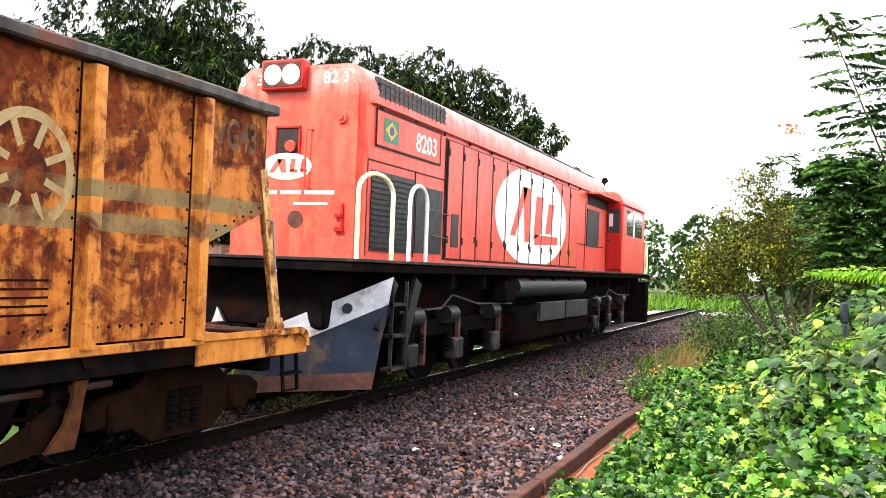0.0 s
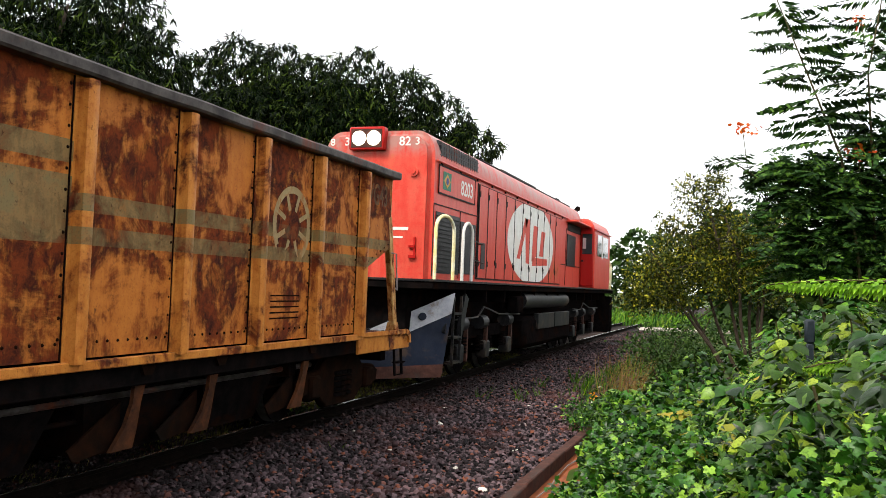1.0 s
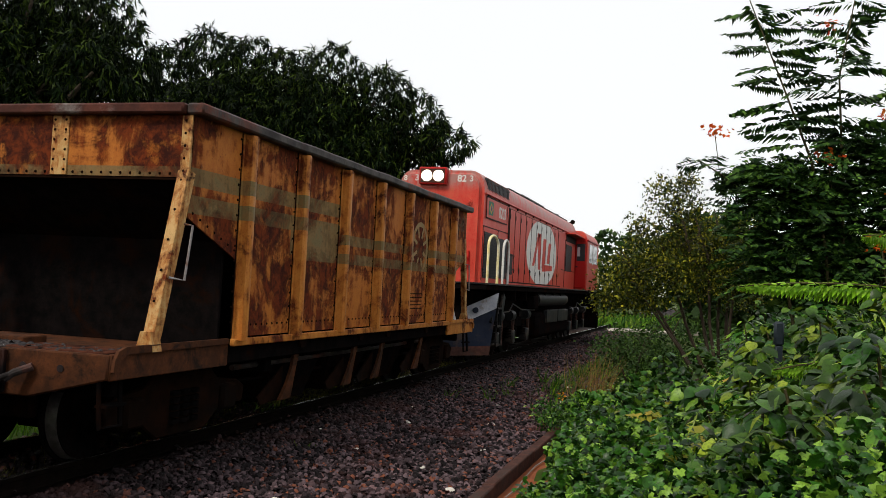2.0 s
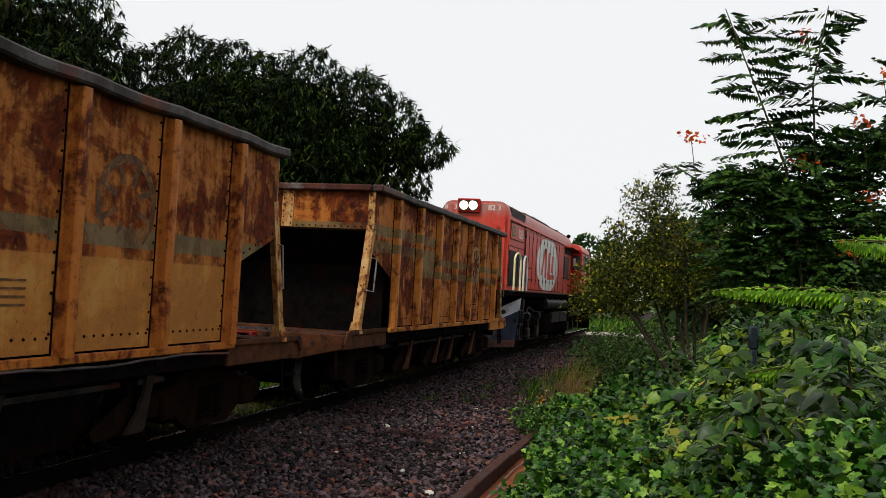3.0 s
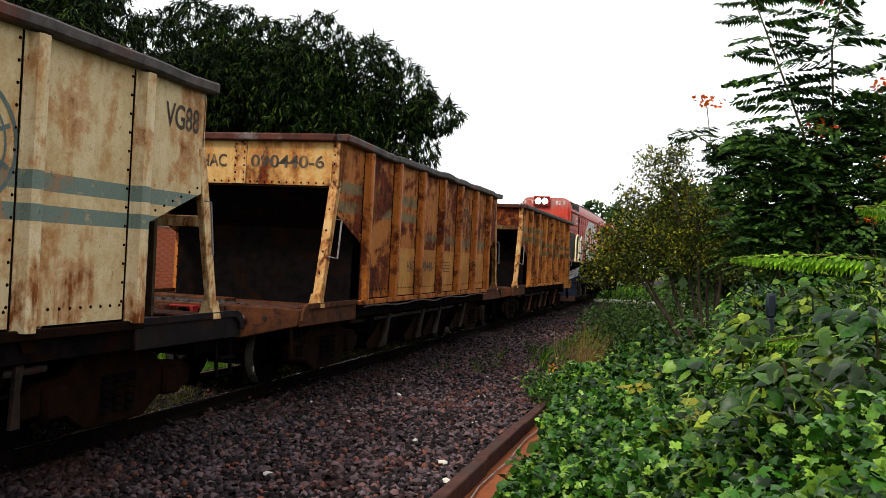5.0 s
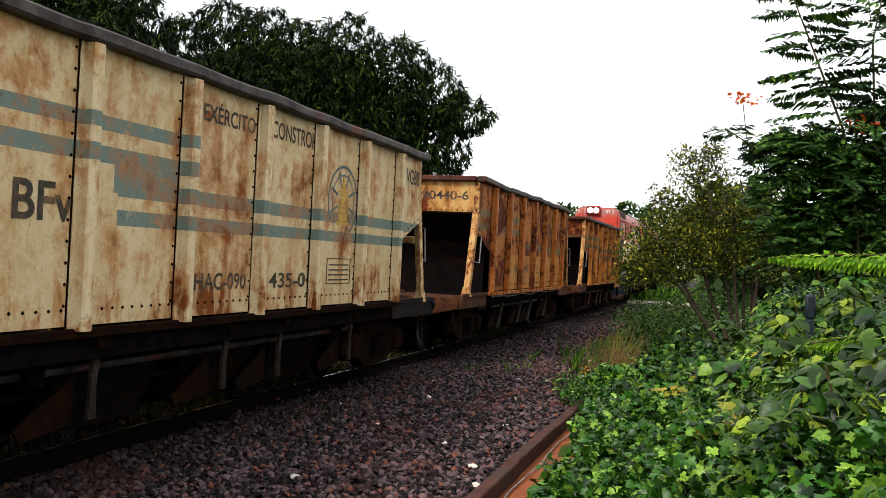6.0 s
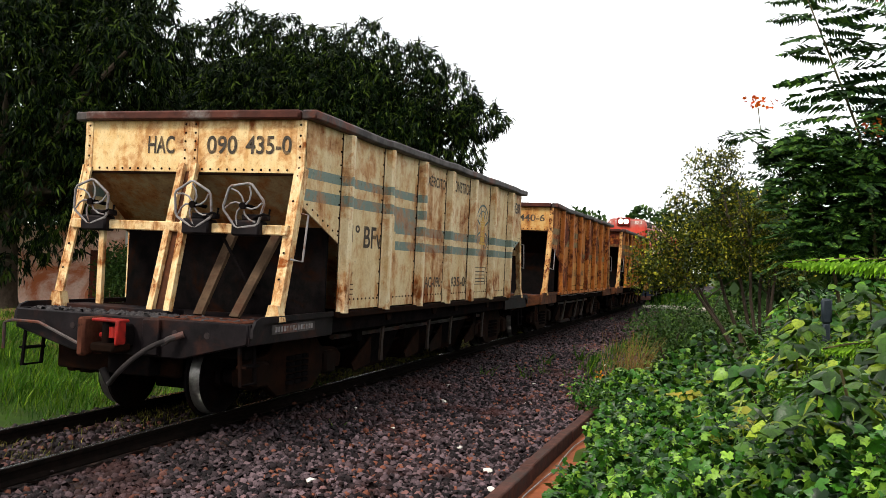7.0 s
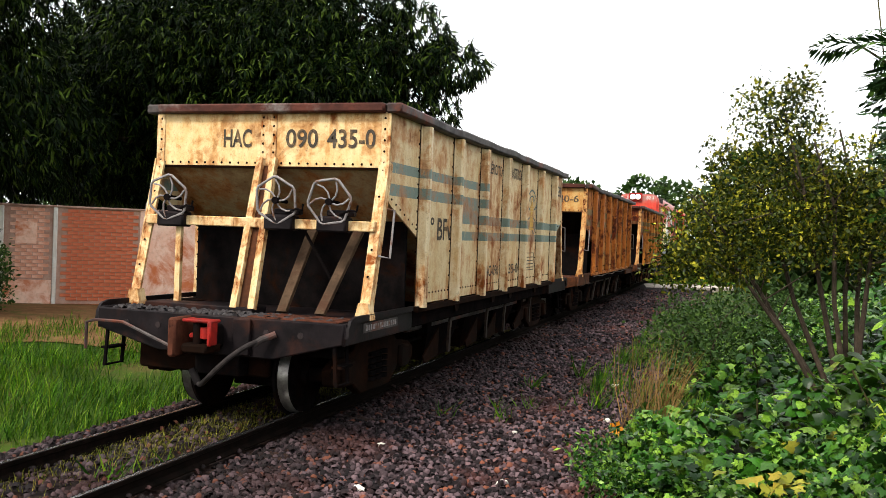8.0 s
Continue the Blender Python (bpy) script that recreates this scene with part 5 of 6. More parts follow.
    # handrail arches on the walkway edge
    for y0, y1, top, mat in ((-0.78, 0.12, 2.74, M_RAIL_YELLOW), (0.62, 1.16, 2.72, M_WHITE)):
        r = (y1 - y0) / 2
        pts = [(1.33, y0, 1.75)] + [(1.33, (y0 + y1) / 2 - r * math.cos(t), top - 0.22 + 0.22 * math.sin(t)) for t in [math.pi * i / 10 for i in range(11)]] + [(1.33, y1, 1.75)]
        part("handrail_arch", pipe(pts, 0.028, 8), mat, L, "cream painted handrail arch")
    for z in (2.45, 2.12):
        part("side_wire", pipe([(1.33, 1.16, z), (1.30, 2.0, z - 0.03), (0.99, 2.6, z)], 0.01), M_RIM, L)
    # cab
    bm = bmesh.new()
    slab(bm, [(x, 14.0, z) for x, z in hood_outline(1.42, 1.75, 3.88, 0.50)], (0, 1, 0), 3.3)
    bmesh.ops.bevel(bm, geom=[e for e in bm.edges if abs(e.verts[0].co.y - e.verts[1].co.y) < 0.01], offset=0.03, segments=1, affect="EDGES")
    cab = part("cab", bm, M_RED, L, "red driving cab")
    door = part("cab_door", solid((0.99, 1.39, 13.955, 13.997, 1.80, 3.62), bevel=0.03), M_RED_SHADE, cab, "darker red rear cab door")
    part("door_window", solid((1.04, 1.34, 13.945, 13.954, 2.78, 3.40), bevel=0.004), M_GLASS, door)
    # Glare in the window, put in as a pale patch over the dark glass.
    part("painted_window_glare", solid((1.06, 1.16, 13.940, 13.944, 2.95, 3.28)), M_GLASS_BRIGHT, door)
    part("door_handle", solid((1.02, 1.09, 13.92, 13.955, 2.55, 2.6)), M_SEAM, door)
    part("side_window", solid((1.415, 1.428, 14.5, 15.4, 2.75, 3.42)), M_GLASS, cab)
    part("side_window", solid((1.415, 1.428, 15.6, 16.8, 2.75, 3.42)), M_GLASS, cab)
    part("window_post", solid((1.42, 1.436, 15.42, 15.58, 2.7, 3.46)), M_WHITE, cab)
    part("cab_gutter", solid((1.36, 1.46, 13.98, 17.35, 3.52, 3.56)), M_RED_SHADE, cab)
    horn = part("horn", rod(bmesh.new(), (0.5, 15.2, 3.98), (0.5, 15.2, 4.22), 0.03), M_UNDER, cab)
    for dx, dy in ((-0.12, -0.3), (0.0, 0.35), (0.12, -0.25)):
        part("trumpet", rod(bmesh.new(), (0.5 + dx, 15.2, 4.2 + dx * 0.3), (0.5 + dx * 1.6, 15.2 + dy, 4.22 + dx * 0.3), 0.03, 0.09, 10), M_UNDER, horn)
    part("short_nose", solid((-0.8, 0.8, 17.3, 18.5, 1.75, 2.9), bevel=0.08), M_RED, L)
    part("front_handrail", pipe([(1.3, 17.5, 1.75), (1.3, 17.5, 2.6), (1.3, 18.0, 2.75), (1.3, 18.6, 2.6), (1.3, 18.6, 1.75)], 0.026, 8), M_RAIL_YELLOW, L)
    part("front_handrail", pipe([(1.3, 18.2, 1.75), (1.3, 18.2, 2.66)], 0.022, 8), M_RAIL_YELLOW, L)
    part("front_pilot", solid((-1.36, 1.36, 18.3, 18.7, 0.25, 1.5), bevel=0.03), M_UNDER, L)
    # rear plough pilot
    for sx in (-1, 1):
        bm = bmesh.new()
        o_t, n_t, n_b, o_b = Vector((sx * 1.38, 0.10, 1.55)), Vector((sx * 0.05, -1.05, 0.80)), Vector((sx * 0.05, -1.22, 0.20)), Vector((sx * 1.30, -0.22, 0.24))
        nrm = (n_t - o_t).cross(o_b - o_t).normalized()
        if nrm.y > 0:
            nrm = -nrm
        slab(bm, [o_t, n_t, n_b, o_b], nrm, 0.03)
        plough = part("plough_pilot", bm, M_PILOT, L, "dark blue plough-shaped rear pilot")
        dn_o, dn_n = (o_b - o_t).normalized() * 0.34, (n_b - n_t).normalized() * 0.34
        bm = bmesh.new()
        slab(bm, [o_t + nrm * 0.031, n_t + nrm * 0.031, n_t + dn_n + nrm * 0.031, o_t + dn_o + nrm * 0.031], nrm, 0.006)
        part("white_stripe", bm, M_PILOT_EDGE, plough, "dirty white stripe along the top")
        bm = bmesh.new()
        slab(bm, [n_b - dn_n * 0.5 + nrm * 0.031, o_b - dn_o * 0.6 + nrm * 0.031, o_b + nrm * 0.031, n_b + nrm * 0.031], nrm, 0.006)
        part("muddy_edge", bm, M_KERB, plough, "mud-stained lower edge")
        c = o_t.lerp(n_t, 0.3) + dn_o * 0.5 + nrm * 0.04
        part("eyelet", rod(bmesh.new(), c, c + nrm * 0.05, 0.06, sides=12), M_PILOT, plough)
        bm = bmesh.new()
        for z in (0.42, 0.82, 1.2):
            box(bm, sx * 1.32 - 0.08, sx * 1.32 + 0.06, 0.12, 0.55, z, z + 0.035)
        box(bm, sx * 1.36 - 0.02, sx * 1.36 + 0.02, 0.12, 0.15, 0.4, 1.5)
        box(bm, sx * 1.36 - 0.02, sx * 1.36 + 0.02, 0.53, 0.56, 0.4, 1.5)
        part("steps", bm, M_TANK, L)
        # tanks
        part("air_reservoir", rod(bmesh.new(), (sx * 1.15, 5.4, 1.40), (sx * 1.15, 10.4, 1.40), 0.185, sides=20), M_TANK, L, "dark grey cylindrical air reservoir")
        part("battery_box", solid((min(sx * 1.16, sx * 1.28), max(sx * 1.16, sx * 1.28), 6.9, 8.75, 0.74, 1.10), (min(sx * 1.16, sx * 1.28), max(sx * 1.16, sx * 1.28), 8.85, 10.8, 0.74, 1.10), bevel=0.012), M_TANK, L)
        part("sand_box", solid((min(sx * 1.1, sx * 1.34), max(sx * 1.1, sx * 1.34), 4.6, 5.1, 1.15, 1.5), bevel=0.03), M_UNDER, L)
        bm = bmesh.new()
        beam(bm, (sx * 1.30, 0.3, 1.5), (sx * 1.30, -0.1, 0.9), 0.05, 0.16)
        beam(bm, (sx * 1.30, 1.0, 1.5), (sx * 1.30, 0.62, 0.75), 0.05, 0.2)
        part("brace", bm, M_TANK, L)
    coupler(L, -0.95, -1, M_UNDER)
    part("fuel_tank", solid((-1.22, 1.22, 5.9, 11.3, 0.34, 1.05), bevel=0.10), M_UNDER, L, "black fuel tank slung under the frame")
    for yc in (3.0, 14.0):
        truck = part("truck", solid((-0.9, 0.9, yc - 0.4, yc + 0.4, 0.6, 1.0), bevel=0.03), M_UNDER, L, "three-axle black truck")
        for sx in (-1, 1):
            bm = bmesh.new()
            o = [(-2.35, 0.95), (2.35, 0.95), (2.35, 0.70), (1.95, 0.66), (1.85, 0.45), (1.55, 0.45), (1.40, 0.72), (0.30, 0.72), (0.18, 0.45), (-0.18, 0.45), (-0.30, 0.72), (-1.40, 0.72), (-1.55, 0.45), (-1.85, 0.45), (-1.95, 0.66), (-2.35, 0.70)]
            slab(bm, [(sx * 1.0 - 0.06, yc + a, b) for a, b in o], (1, 0, 0), 0.12)
            bmesh.ops.bevel(bm, geom=bm.edges[:], offset=0.015, segments=1, affect="EDGES")
            sf = part("side_frame", bm, M_UNDER, truck)
            for dy in (-1.7, 0.0, 1.7):
                part("axle_box", solid((sx * 1.06 - 0.1, sx * 1.06 + 0.1, yc + dy - 0.17, yc + dy + 0.17, 0.34, 0.66), bevel=0.03), M_TANK, sf)
                for d2 in (-0.32, 0.32):
                    bm = bmesh.new()
                    for k in range(5):
                        rod(bm, (sx * 1.08, yc + dy + d2, 0.5 + k * 0.06), (sx * 1.08, yc + dy + d2, 0.535 + k * 0.06), 0.075, sides=10)
                    part("spring", bm, M_UNDER, sf)
            for dy in (-1.75, -0.45, 1.45):
                bm = bmesh.new()
                rod(bm, (sx * 1.12, yc + dy - 0.17, 1.02), (sx * 1.12, yc + dy + 0.2, 1.02), 0.13, sides=16)
                rod(bm, (sx * 1.12, yc + dy + 0.2, 1.02), (sx * 1.12, yc + dy + 0.42, 1.0), 0.03)
                part("brake_cylinder", bm, M_TANK, truck)
                part("brake_lever", solid((sx * 1.12 - 0.03, sx * 1.12 + 0.03, yc + dy + 0.38, yc + dy + 0.46, 0.35, 1.02)), M_KERB, truck)
            part("air_pipe", pipe([(sx * 1.2, yc - 2.3, 1.1), (sx * 1.2, yc - 0.9, 1.12), (sx * 1.2, yc - 0.5, 1.3), (sx * 1.2, yc + 0.6, 1.15), (sx * 1.2, yc + 2.3, 1.12)], 0.016), M_TANK, truck)
        for dy in (-1.7, 0.0, 1.7):
            part("traction_motor", solid((-0.43, 0.43, yc + dy - 0.42, yc + dy + 0.72, 0.14, 0.92), bevel=0.05), M_UNDER, truck)
            wheelset(truck, yc + dy, 0.48)
    return L


locomotive = build_locomotive()


# ---------------------------------------------------------------- trees
def limb(bm, pts, r0, r1, sides=9):
    n = len(pts) - 1
    for i in range(n):
        rod(bm, pts[i], pts[i + 1], r0 + (r1 - r0) * i / n, r0 + (r1 - r0) * (i + 1) / n, sides)


def crown_clusters(rng, lobes, count, inner=0.35):
    """Points near the surface of many overlapping lobes, with the way out of each."""
    lobes = np.array(lobes, float)
    area = lobes[:, 3] * lobes[:, 4]
    pick = rng.choice(len(lobes), count, p=area / area.sum())
    d = unit(rng.normal(0, 1, (count, 3)))
    rad = 1 - inner * rng.random(count) ** 2
    rad *= 1 + 0.10 * np.sin(d[:, 0] * 7 + pick) * np.sin(d[:, 2] * 6 + 2 * pick)
    p = lobes[pick, :3] + d * rad[:, None] * lobes[pick, 3:6]
    return p, d


def leafy_tree(name, label, base, trunk_top, trunk_r, lobes, clusters, per, leaf, mat, seed, droop=0.7, limbs=True):
    rng = np.random.default_rng(seed)
    tree = thing(name, label, "tree")
    bm = bmesh.new()
    base, trunk_top = Vector(base), Vector(trunk_top)
    mid = base.lerp(trunk_top, 0.5) + Vector((0.15, -0.1, 0))
    limb(bm, [base, base.lerp(mid, 0.3), mid, trunk_top], trunk_r * 1.25, trunk_r * 0.7, 12)
    for lb in lobes:
        c = Vector(lb[:3])
        limb(bm, [trunk_top.lerp(mid, 0.2), trunk_top.lerp(c, 0.5) + Vector((0, 0, 0.25)), c], trunk_r * 0.5, trunk_r * 0.1, 7)
    part("trunk", bm, M_BARK, tree)
    p, d = crown_clusters(rng, lobes, clusters)
    pp = np.repeat(p, per, 0)
    dd = unit(np.repeat(d, per, 0) * 0.5 + rng.normal(0, 0.75, (len(pp), 3)) + np.array([0, 0, -droop]))
    pp = pp + rng.normal(0, leaf * 0.12, pp.shape)
    ax, ay, az = frames_for(dd, rng, twist=0.6)
    v, f = scatter(BLADE_V, BLADE_F, pp, ax, ay, az, leaf * rng.uniform(0.65, 1.25, len(pp)))
    sheet_mesh("crown", v, f, mat, tree)
    return tree


def lobes_in(seed, count, c, r, size):
    rd = random.Random(seed)
    out = []
    for i in range(count):
        a, u, k = rd.uniform(0, 2 * math.pi), rd.uniform(-0.75, 1), rd.uniform(0.55, 0.95)
        h = math.sqrt(max(0, 1 - u * u))
        s = rd.uniform(0.75, 1.25) * size
        out.append((c[0] + r[0] * k * h * math.cos(a), c[1] + r[1] * k * h * math.sin(a), c[2] + r[2] * k * u, s, s, s * 0.85))
    return out


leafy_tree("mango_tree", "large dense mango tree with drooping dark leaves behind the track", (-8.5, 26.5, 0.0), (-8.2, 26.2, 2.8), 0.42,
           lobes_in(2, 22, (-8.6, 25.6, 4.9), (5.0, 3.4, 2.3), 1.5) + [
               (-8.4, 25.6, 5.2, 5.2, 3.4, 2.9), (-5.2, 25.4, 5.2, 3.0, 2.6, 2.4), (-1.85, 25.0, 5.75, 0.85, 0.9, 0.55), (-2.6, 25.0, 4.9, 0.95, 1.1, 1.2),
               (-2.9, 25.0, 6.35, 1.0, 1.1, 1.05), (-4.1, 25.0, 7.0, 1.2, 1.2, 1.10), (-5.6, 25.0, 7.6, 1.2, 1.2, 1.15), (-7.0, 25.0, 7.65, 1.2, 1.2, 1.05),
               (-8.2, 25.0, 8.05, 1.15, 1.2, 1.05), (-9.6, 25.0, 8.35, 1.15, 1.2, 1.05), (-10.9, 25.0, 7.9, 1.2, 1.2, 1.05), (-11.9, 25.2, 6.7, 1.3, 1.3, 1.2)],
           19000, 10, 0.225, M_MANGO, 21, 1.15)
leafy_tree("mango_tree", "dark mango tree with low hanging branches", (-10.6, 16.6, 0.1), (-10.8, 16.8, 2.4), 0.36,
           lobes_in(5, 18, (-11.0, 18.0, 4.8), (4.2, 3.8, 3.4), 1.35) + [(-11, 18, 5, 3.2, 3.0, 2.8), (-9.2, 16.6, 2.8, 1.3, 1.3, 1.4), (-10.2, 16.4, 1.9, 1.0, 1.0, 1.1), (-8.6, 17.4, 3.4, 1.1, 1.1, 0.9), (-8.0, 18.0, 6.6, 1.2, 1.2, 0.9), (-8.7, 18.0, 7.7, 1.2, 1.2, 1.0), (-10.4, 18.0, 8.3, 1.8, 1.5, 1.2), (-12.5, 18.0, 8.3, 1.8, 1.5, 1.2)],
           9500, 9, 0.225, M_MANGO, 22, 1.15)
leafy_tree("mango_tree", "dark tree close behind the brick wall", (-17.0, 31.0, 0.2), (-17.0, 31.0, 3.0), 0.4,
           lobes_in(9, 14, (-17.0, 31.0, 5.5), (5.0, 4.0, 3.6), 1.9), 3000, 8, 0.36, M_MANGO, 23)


def far_wood(label, xs, ys, heights, count, seed):
    rng = np.random.default_rng(seed)
    rd = random.Random(seed)
    lobes = []
    for i in range(count):
        x, y, h = rd.uniform(*xs), rd.uniform(*ys), rd.uniform(*heights)
        for k in range(3):
            lobes.append((x + rd.uniform(-2, 2), y + rd.uniform(-2, 2), h * (0.35 + 0.25 * k), h * 0.42, h * 0.42, h * 0.30))
    p, d = crown_clusters(rng, lobes, count * 420, 0.3)
    pp = np.repeat(p, 3, 0) + rng.normal(0, 0.15, (len(p) * 3, 3))
    dd = unit(np.repeat(d, 3, 0) + rng.normal(0, 0.9, (len(pp), 3)))
    ax, ay, az = frames_for(dd, rng)
    v, f = scatter(SMALL_V, SMALL_F, pp, ax * 1.5, ay, az, rng.uniform(0.35, 0.7, len(pp)))
    tagged(sheet_mesh("far_wood", v, f, M_FAR_LEAF), label, "trees", kind="stuff")


far_wood("distant green wood beyond the railway bend", (-16, 24), (74, 92), (5.0, 6.6), 15, 31)
far_wood("distant trees behind the houses and wall", (-75, -24), (45, 70), (5.5, 8.5), 16, 32)
far_wood("green bushes beside the further line", (6, 16), (34, 60), (2.0, 4.0), 14, 33)

# ---------------------------------------------------------------- bank: vines, shrubs and grass
def leaf_bed(name, label, category, count, xs, ys, lift, size, mat, seed, shape=(LOBED_V, LOBED_F), power=1.0, lean=0.85):
    rng = np.random.default_rng(seed)
    x = rng.uniform(*xs, count)
    y = ys[0] + (ys[1] - ys[0]) * rng.random(count) ** power
    clump = 0.5 + 0.3 * np.sin(x * 2.7 + np.sin(y * 1.3) * 2) * np.sin(y * 2.1 + x) + 0.28 * np.sin(x * 8.3 + 3 * np.sin(y * 2.9)) * np.sin(y * 6.7 + 2 * np.sin(x * 3.7))
    z = mound(x, y) + lift * (0.25 + 0.75 * rng.random(count)) * (0.15 + 1.15 * clump) * (0.8 + 0.2 * np.sin(7.1 * x + 5.3 * y))
    keep = (rng.random(count) < 0.30 + 1.6 * clump) & (x > 4.20 + 0.07 * np.sin(y * 3.1) - 0.17 * np.clip(y - 9.3, 0, 3))
    x, y, z, clump = x[keep], y[keep], z[keep], clump[keep]
    a = rng.uniform(0, 2 * np.pi, len(x))
    d = np.stack([np.cos(a), np.sin(a), rng.normal(-0.2, 0.5, len(x))], -1)
    ax, ay, az = frames_for(d, rng, (0.0, -0.35, 1.0), lean)
    v, f = scatter(shape[0], shape[1], np.stack([x, y, z], -1), ax, ay, az, size * rng.uniform(0.6, 1.3, len(x)))
    return tagged(sheet_mesh(name, v, f, mat), label, category, kind="stuff")


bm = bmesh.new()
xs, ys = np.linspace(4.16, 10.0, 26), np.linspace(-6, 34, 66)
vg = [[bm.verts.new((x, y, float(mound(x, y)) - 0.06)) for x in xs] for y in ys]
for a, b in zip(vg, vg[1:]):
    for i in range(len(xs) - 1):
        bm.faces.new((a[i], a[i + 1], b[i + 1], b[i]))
tagged(part("bank_soil", bm, M_MULCH, None), "leaf litter on the bank beside the line, leaf shade in its dark colour", "ground", kind="structure")
leaf_bed("ground_vine", "dense green lobed vine leaves covering the bank", "vine", 42000, (3.9, 7.6), (2.2, 13.5), 0.40, 0.074, M_VINE, 41, power=0.95)
leaf_bed("ground_vine", "green vine leaves spreading further along the bank", "vine", 14000, (3.7, 9.5), (12.5, 30.0), 0.40, 0.12, M_VINE, 42, power=1.3)
leaf_bed("ground_vine", "green vine leaves on the nearer bank", "vine", 6000, (4.3, 9.5), (-4.0, 2.4), 0.25, 0.13, M_VINE, 45)
leaf_bed("ground_vine", "green vine leaves on the upper bank", "vine", 6000, (7.5, 10.0), (2.0, 14.0), 0.35, 0.15, M_VINE, 46)
leaf_bed("tall_weeds", "larger drooping leaves of tall weeds on the bank", "weeds", 7500, (5.6, 8.2), (5.2, 13.5), 0.75, 0.10, M_WEED, 43, (BLADE_V, BLADE_F), 1.0, 0.5)
leaf_bed("yellowed_leaves", "a few yellowed vine leaves among the green", "leaves", 170, (4.6, 7.4), (6.0, 15.0), 0.30, 0.11, M_VINE_YELLOW, 44)


def yellow_patch(x, y, n, seed, size=0.11):
    rng = np.random.default_rng(seed)
    p = np.stack([rng.normal(x, 0.16, n), rng.normal(y, 0.12, n), mound(x, y) + rng.uniform(0.16, 0.30, n)], -1)
    a = rng.uniform(0, 6.3, n)
    ax, ay, az = frames_for(np.stack([np.cos(a), np.sin(a), rng.normal(0, 0.3, n)], -1), rng, (0, -0.4, 1), 0.4)
    v, f = scatter(ROUND_V, ROUND_F, p, ax, ay, az, size * rng.uniform(0.7, 1.3, n))
    tagged(sheet_mesh("yellow_leaves", v, f, M_VINE_YELLOW), "patch of yellow leaves on the vine", "leaves", kind="stuff")


yellow_patch(5.05, 12.0, 26, 1)
yellow_patch(5.7, 7.4, 14, 2, 0.14)
yellow_patch(6.2, 10.5, 14, 3)


def shrub(label, stems, lobes, count, leaf, seed, mat=M_SHRUB, stem_r=0.022):
    rng = np.random.default_rng(seed)
    s = thing("shrub", label, "shrub")
    lobes_a = np.array(lobes, float)
    for base, top in stems:
        bm = bmesh.new()
        base, top = Vector(base), Vector(top)
        m1 = base.lerp(top, 0.4) + Vector((rng.normal(0, 0.05), rng.normal(0, 0.05), 0.05))
        m2 = base.lerp(top, 0.75) + Vector((rng.normal(0, 0.06), rng.normal(0, 0.06), 0.05))
        limb(bm, [base, m1, m2, top], stem_r * 1.2, stem_r * 0.35, 6)
        for k in range(5):
            q = m1.lerp(top, rng.random())
            limb(bm, [q, q + Vector((rng.normal(0, 0.35), rng.normal(0, 0.3), rng.uniform(0.15, 0.5)))], stem_r * 0.4, stem_r * 0.12, 5)
        part("stem", bm, M_BARK, s)
    p, d = crown_clusters(rng, lobes, count, 0.85)
    per = 5
    pp = np.repeat(p, per, 0) + rng.normal(0, leaf * 0.9, (count * per, 3))
    dd = unit(np.repeat(d, per, 0) * 0.4 + rng.normal(0, 0.8, (len(pp), 3)))
    ax, ay, az = frames_for(dd, rng, twist=0.8)
    v, f = scatter(SMALL_V, SMALL_F, pp, ax * 1.15, ay, az, leaf * rng.uniform(0.6, 1.3, len(pp)))
    sheet_mesh("foliage", v, f, mat, s)
    return s


shrub("many-stemmed shrub with small yellow-green leaves",
      [((5.75, 16.0, 0.0), (4.2, 15.7, 2.4)), ((5.8, 16.05, 0.0), (4.7, 16.2, 2.9)), ((5.85, 16.0, 0.0), (5.1, 15.8, 3.3)), ((5.9, 16.1, 0.0), (5.7, 16.1, 3.2)), ((5.95, 16.0, 0.0), (6.2, 15.9, 2.9)), ((5.7, 15.9, 0.0), (4.4, 15.6, 1.9)), ((5.9, 15.9, 0.0), (5.4, 15.6, 3.0)), ((6.0, 16.0, 0.0), (6.05, 16.3, 3.1))],
      [(4.20, 15.9, 1.95, 0.45, 0.5, 0.45), (4.65, 16.0, 2.25, 0.60, 0.6, 0.55), (5.25, 16.0, 2.65, 0.62, 0.6, 0.65), (5.10, 16.0, 3.25, 0.42, 0.4, 0.42), (5.25, 16.0, 3.62, 0.20, 0.3, 0.18), (4.85, 15.9, 3.55, 0.15, 0.2, 0.22), (4.62, 16.0, 3.35, 0.10, 0.2, 0.30), (4.45, 16.0, 2.85, 0.22, 0.3, 0.25),
       (5.75, 16.1, 2.3, 0.6, 0.6, 0.55), (6.1, 16.0, 2.65, 0.5, 0.5, 0.5), (4.5, 15.7, 1.65, 0.55, 0.6, 0.30), (5.35, 15.8, 2.0, 0.6, 0.6, 0.38), (3.98, 16.0, 1.6, 0.32, 0.4, 0.30), (6.2, 16.0, 1.9, 0.45, 0.5, 0.45)],
      4800, 0.060, 51, stem_r=0.030)
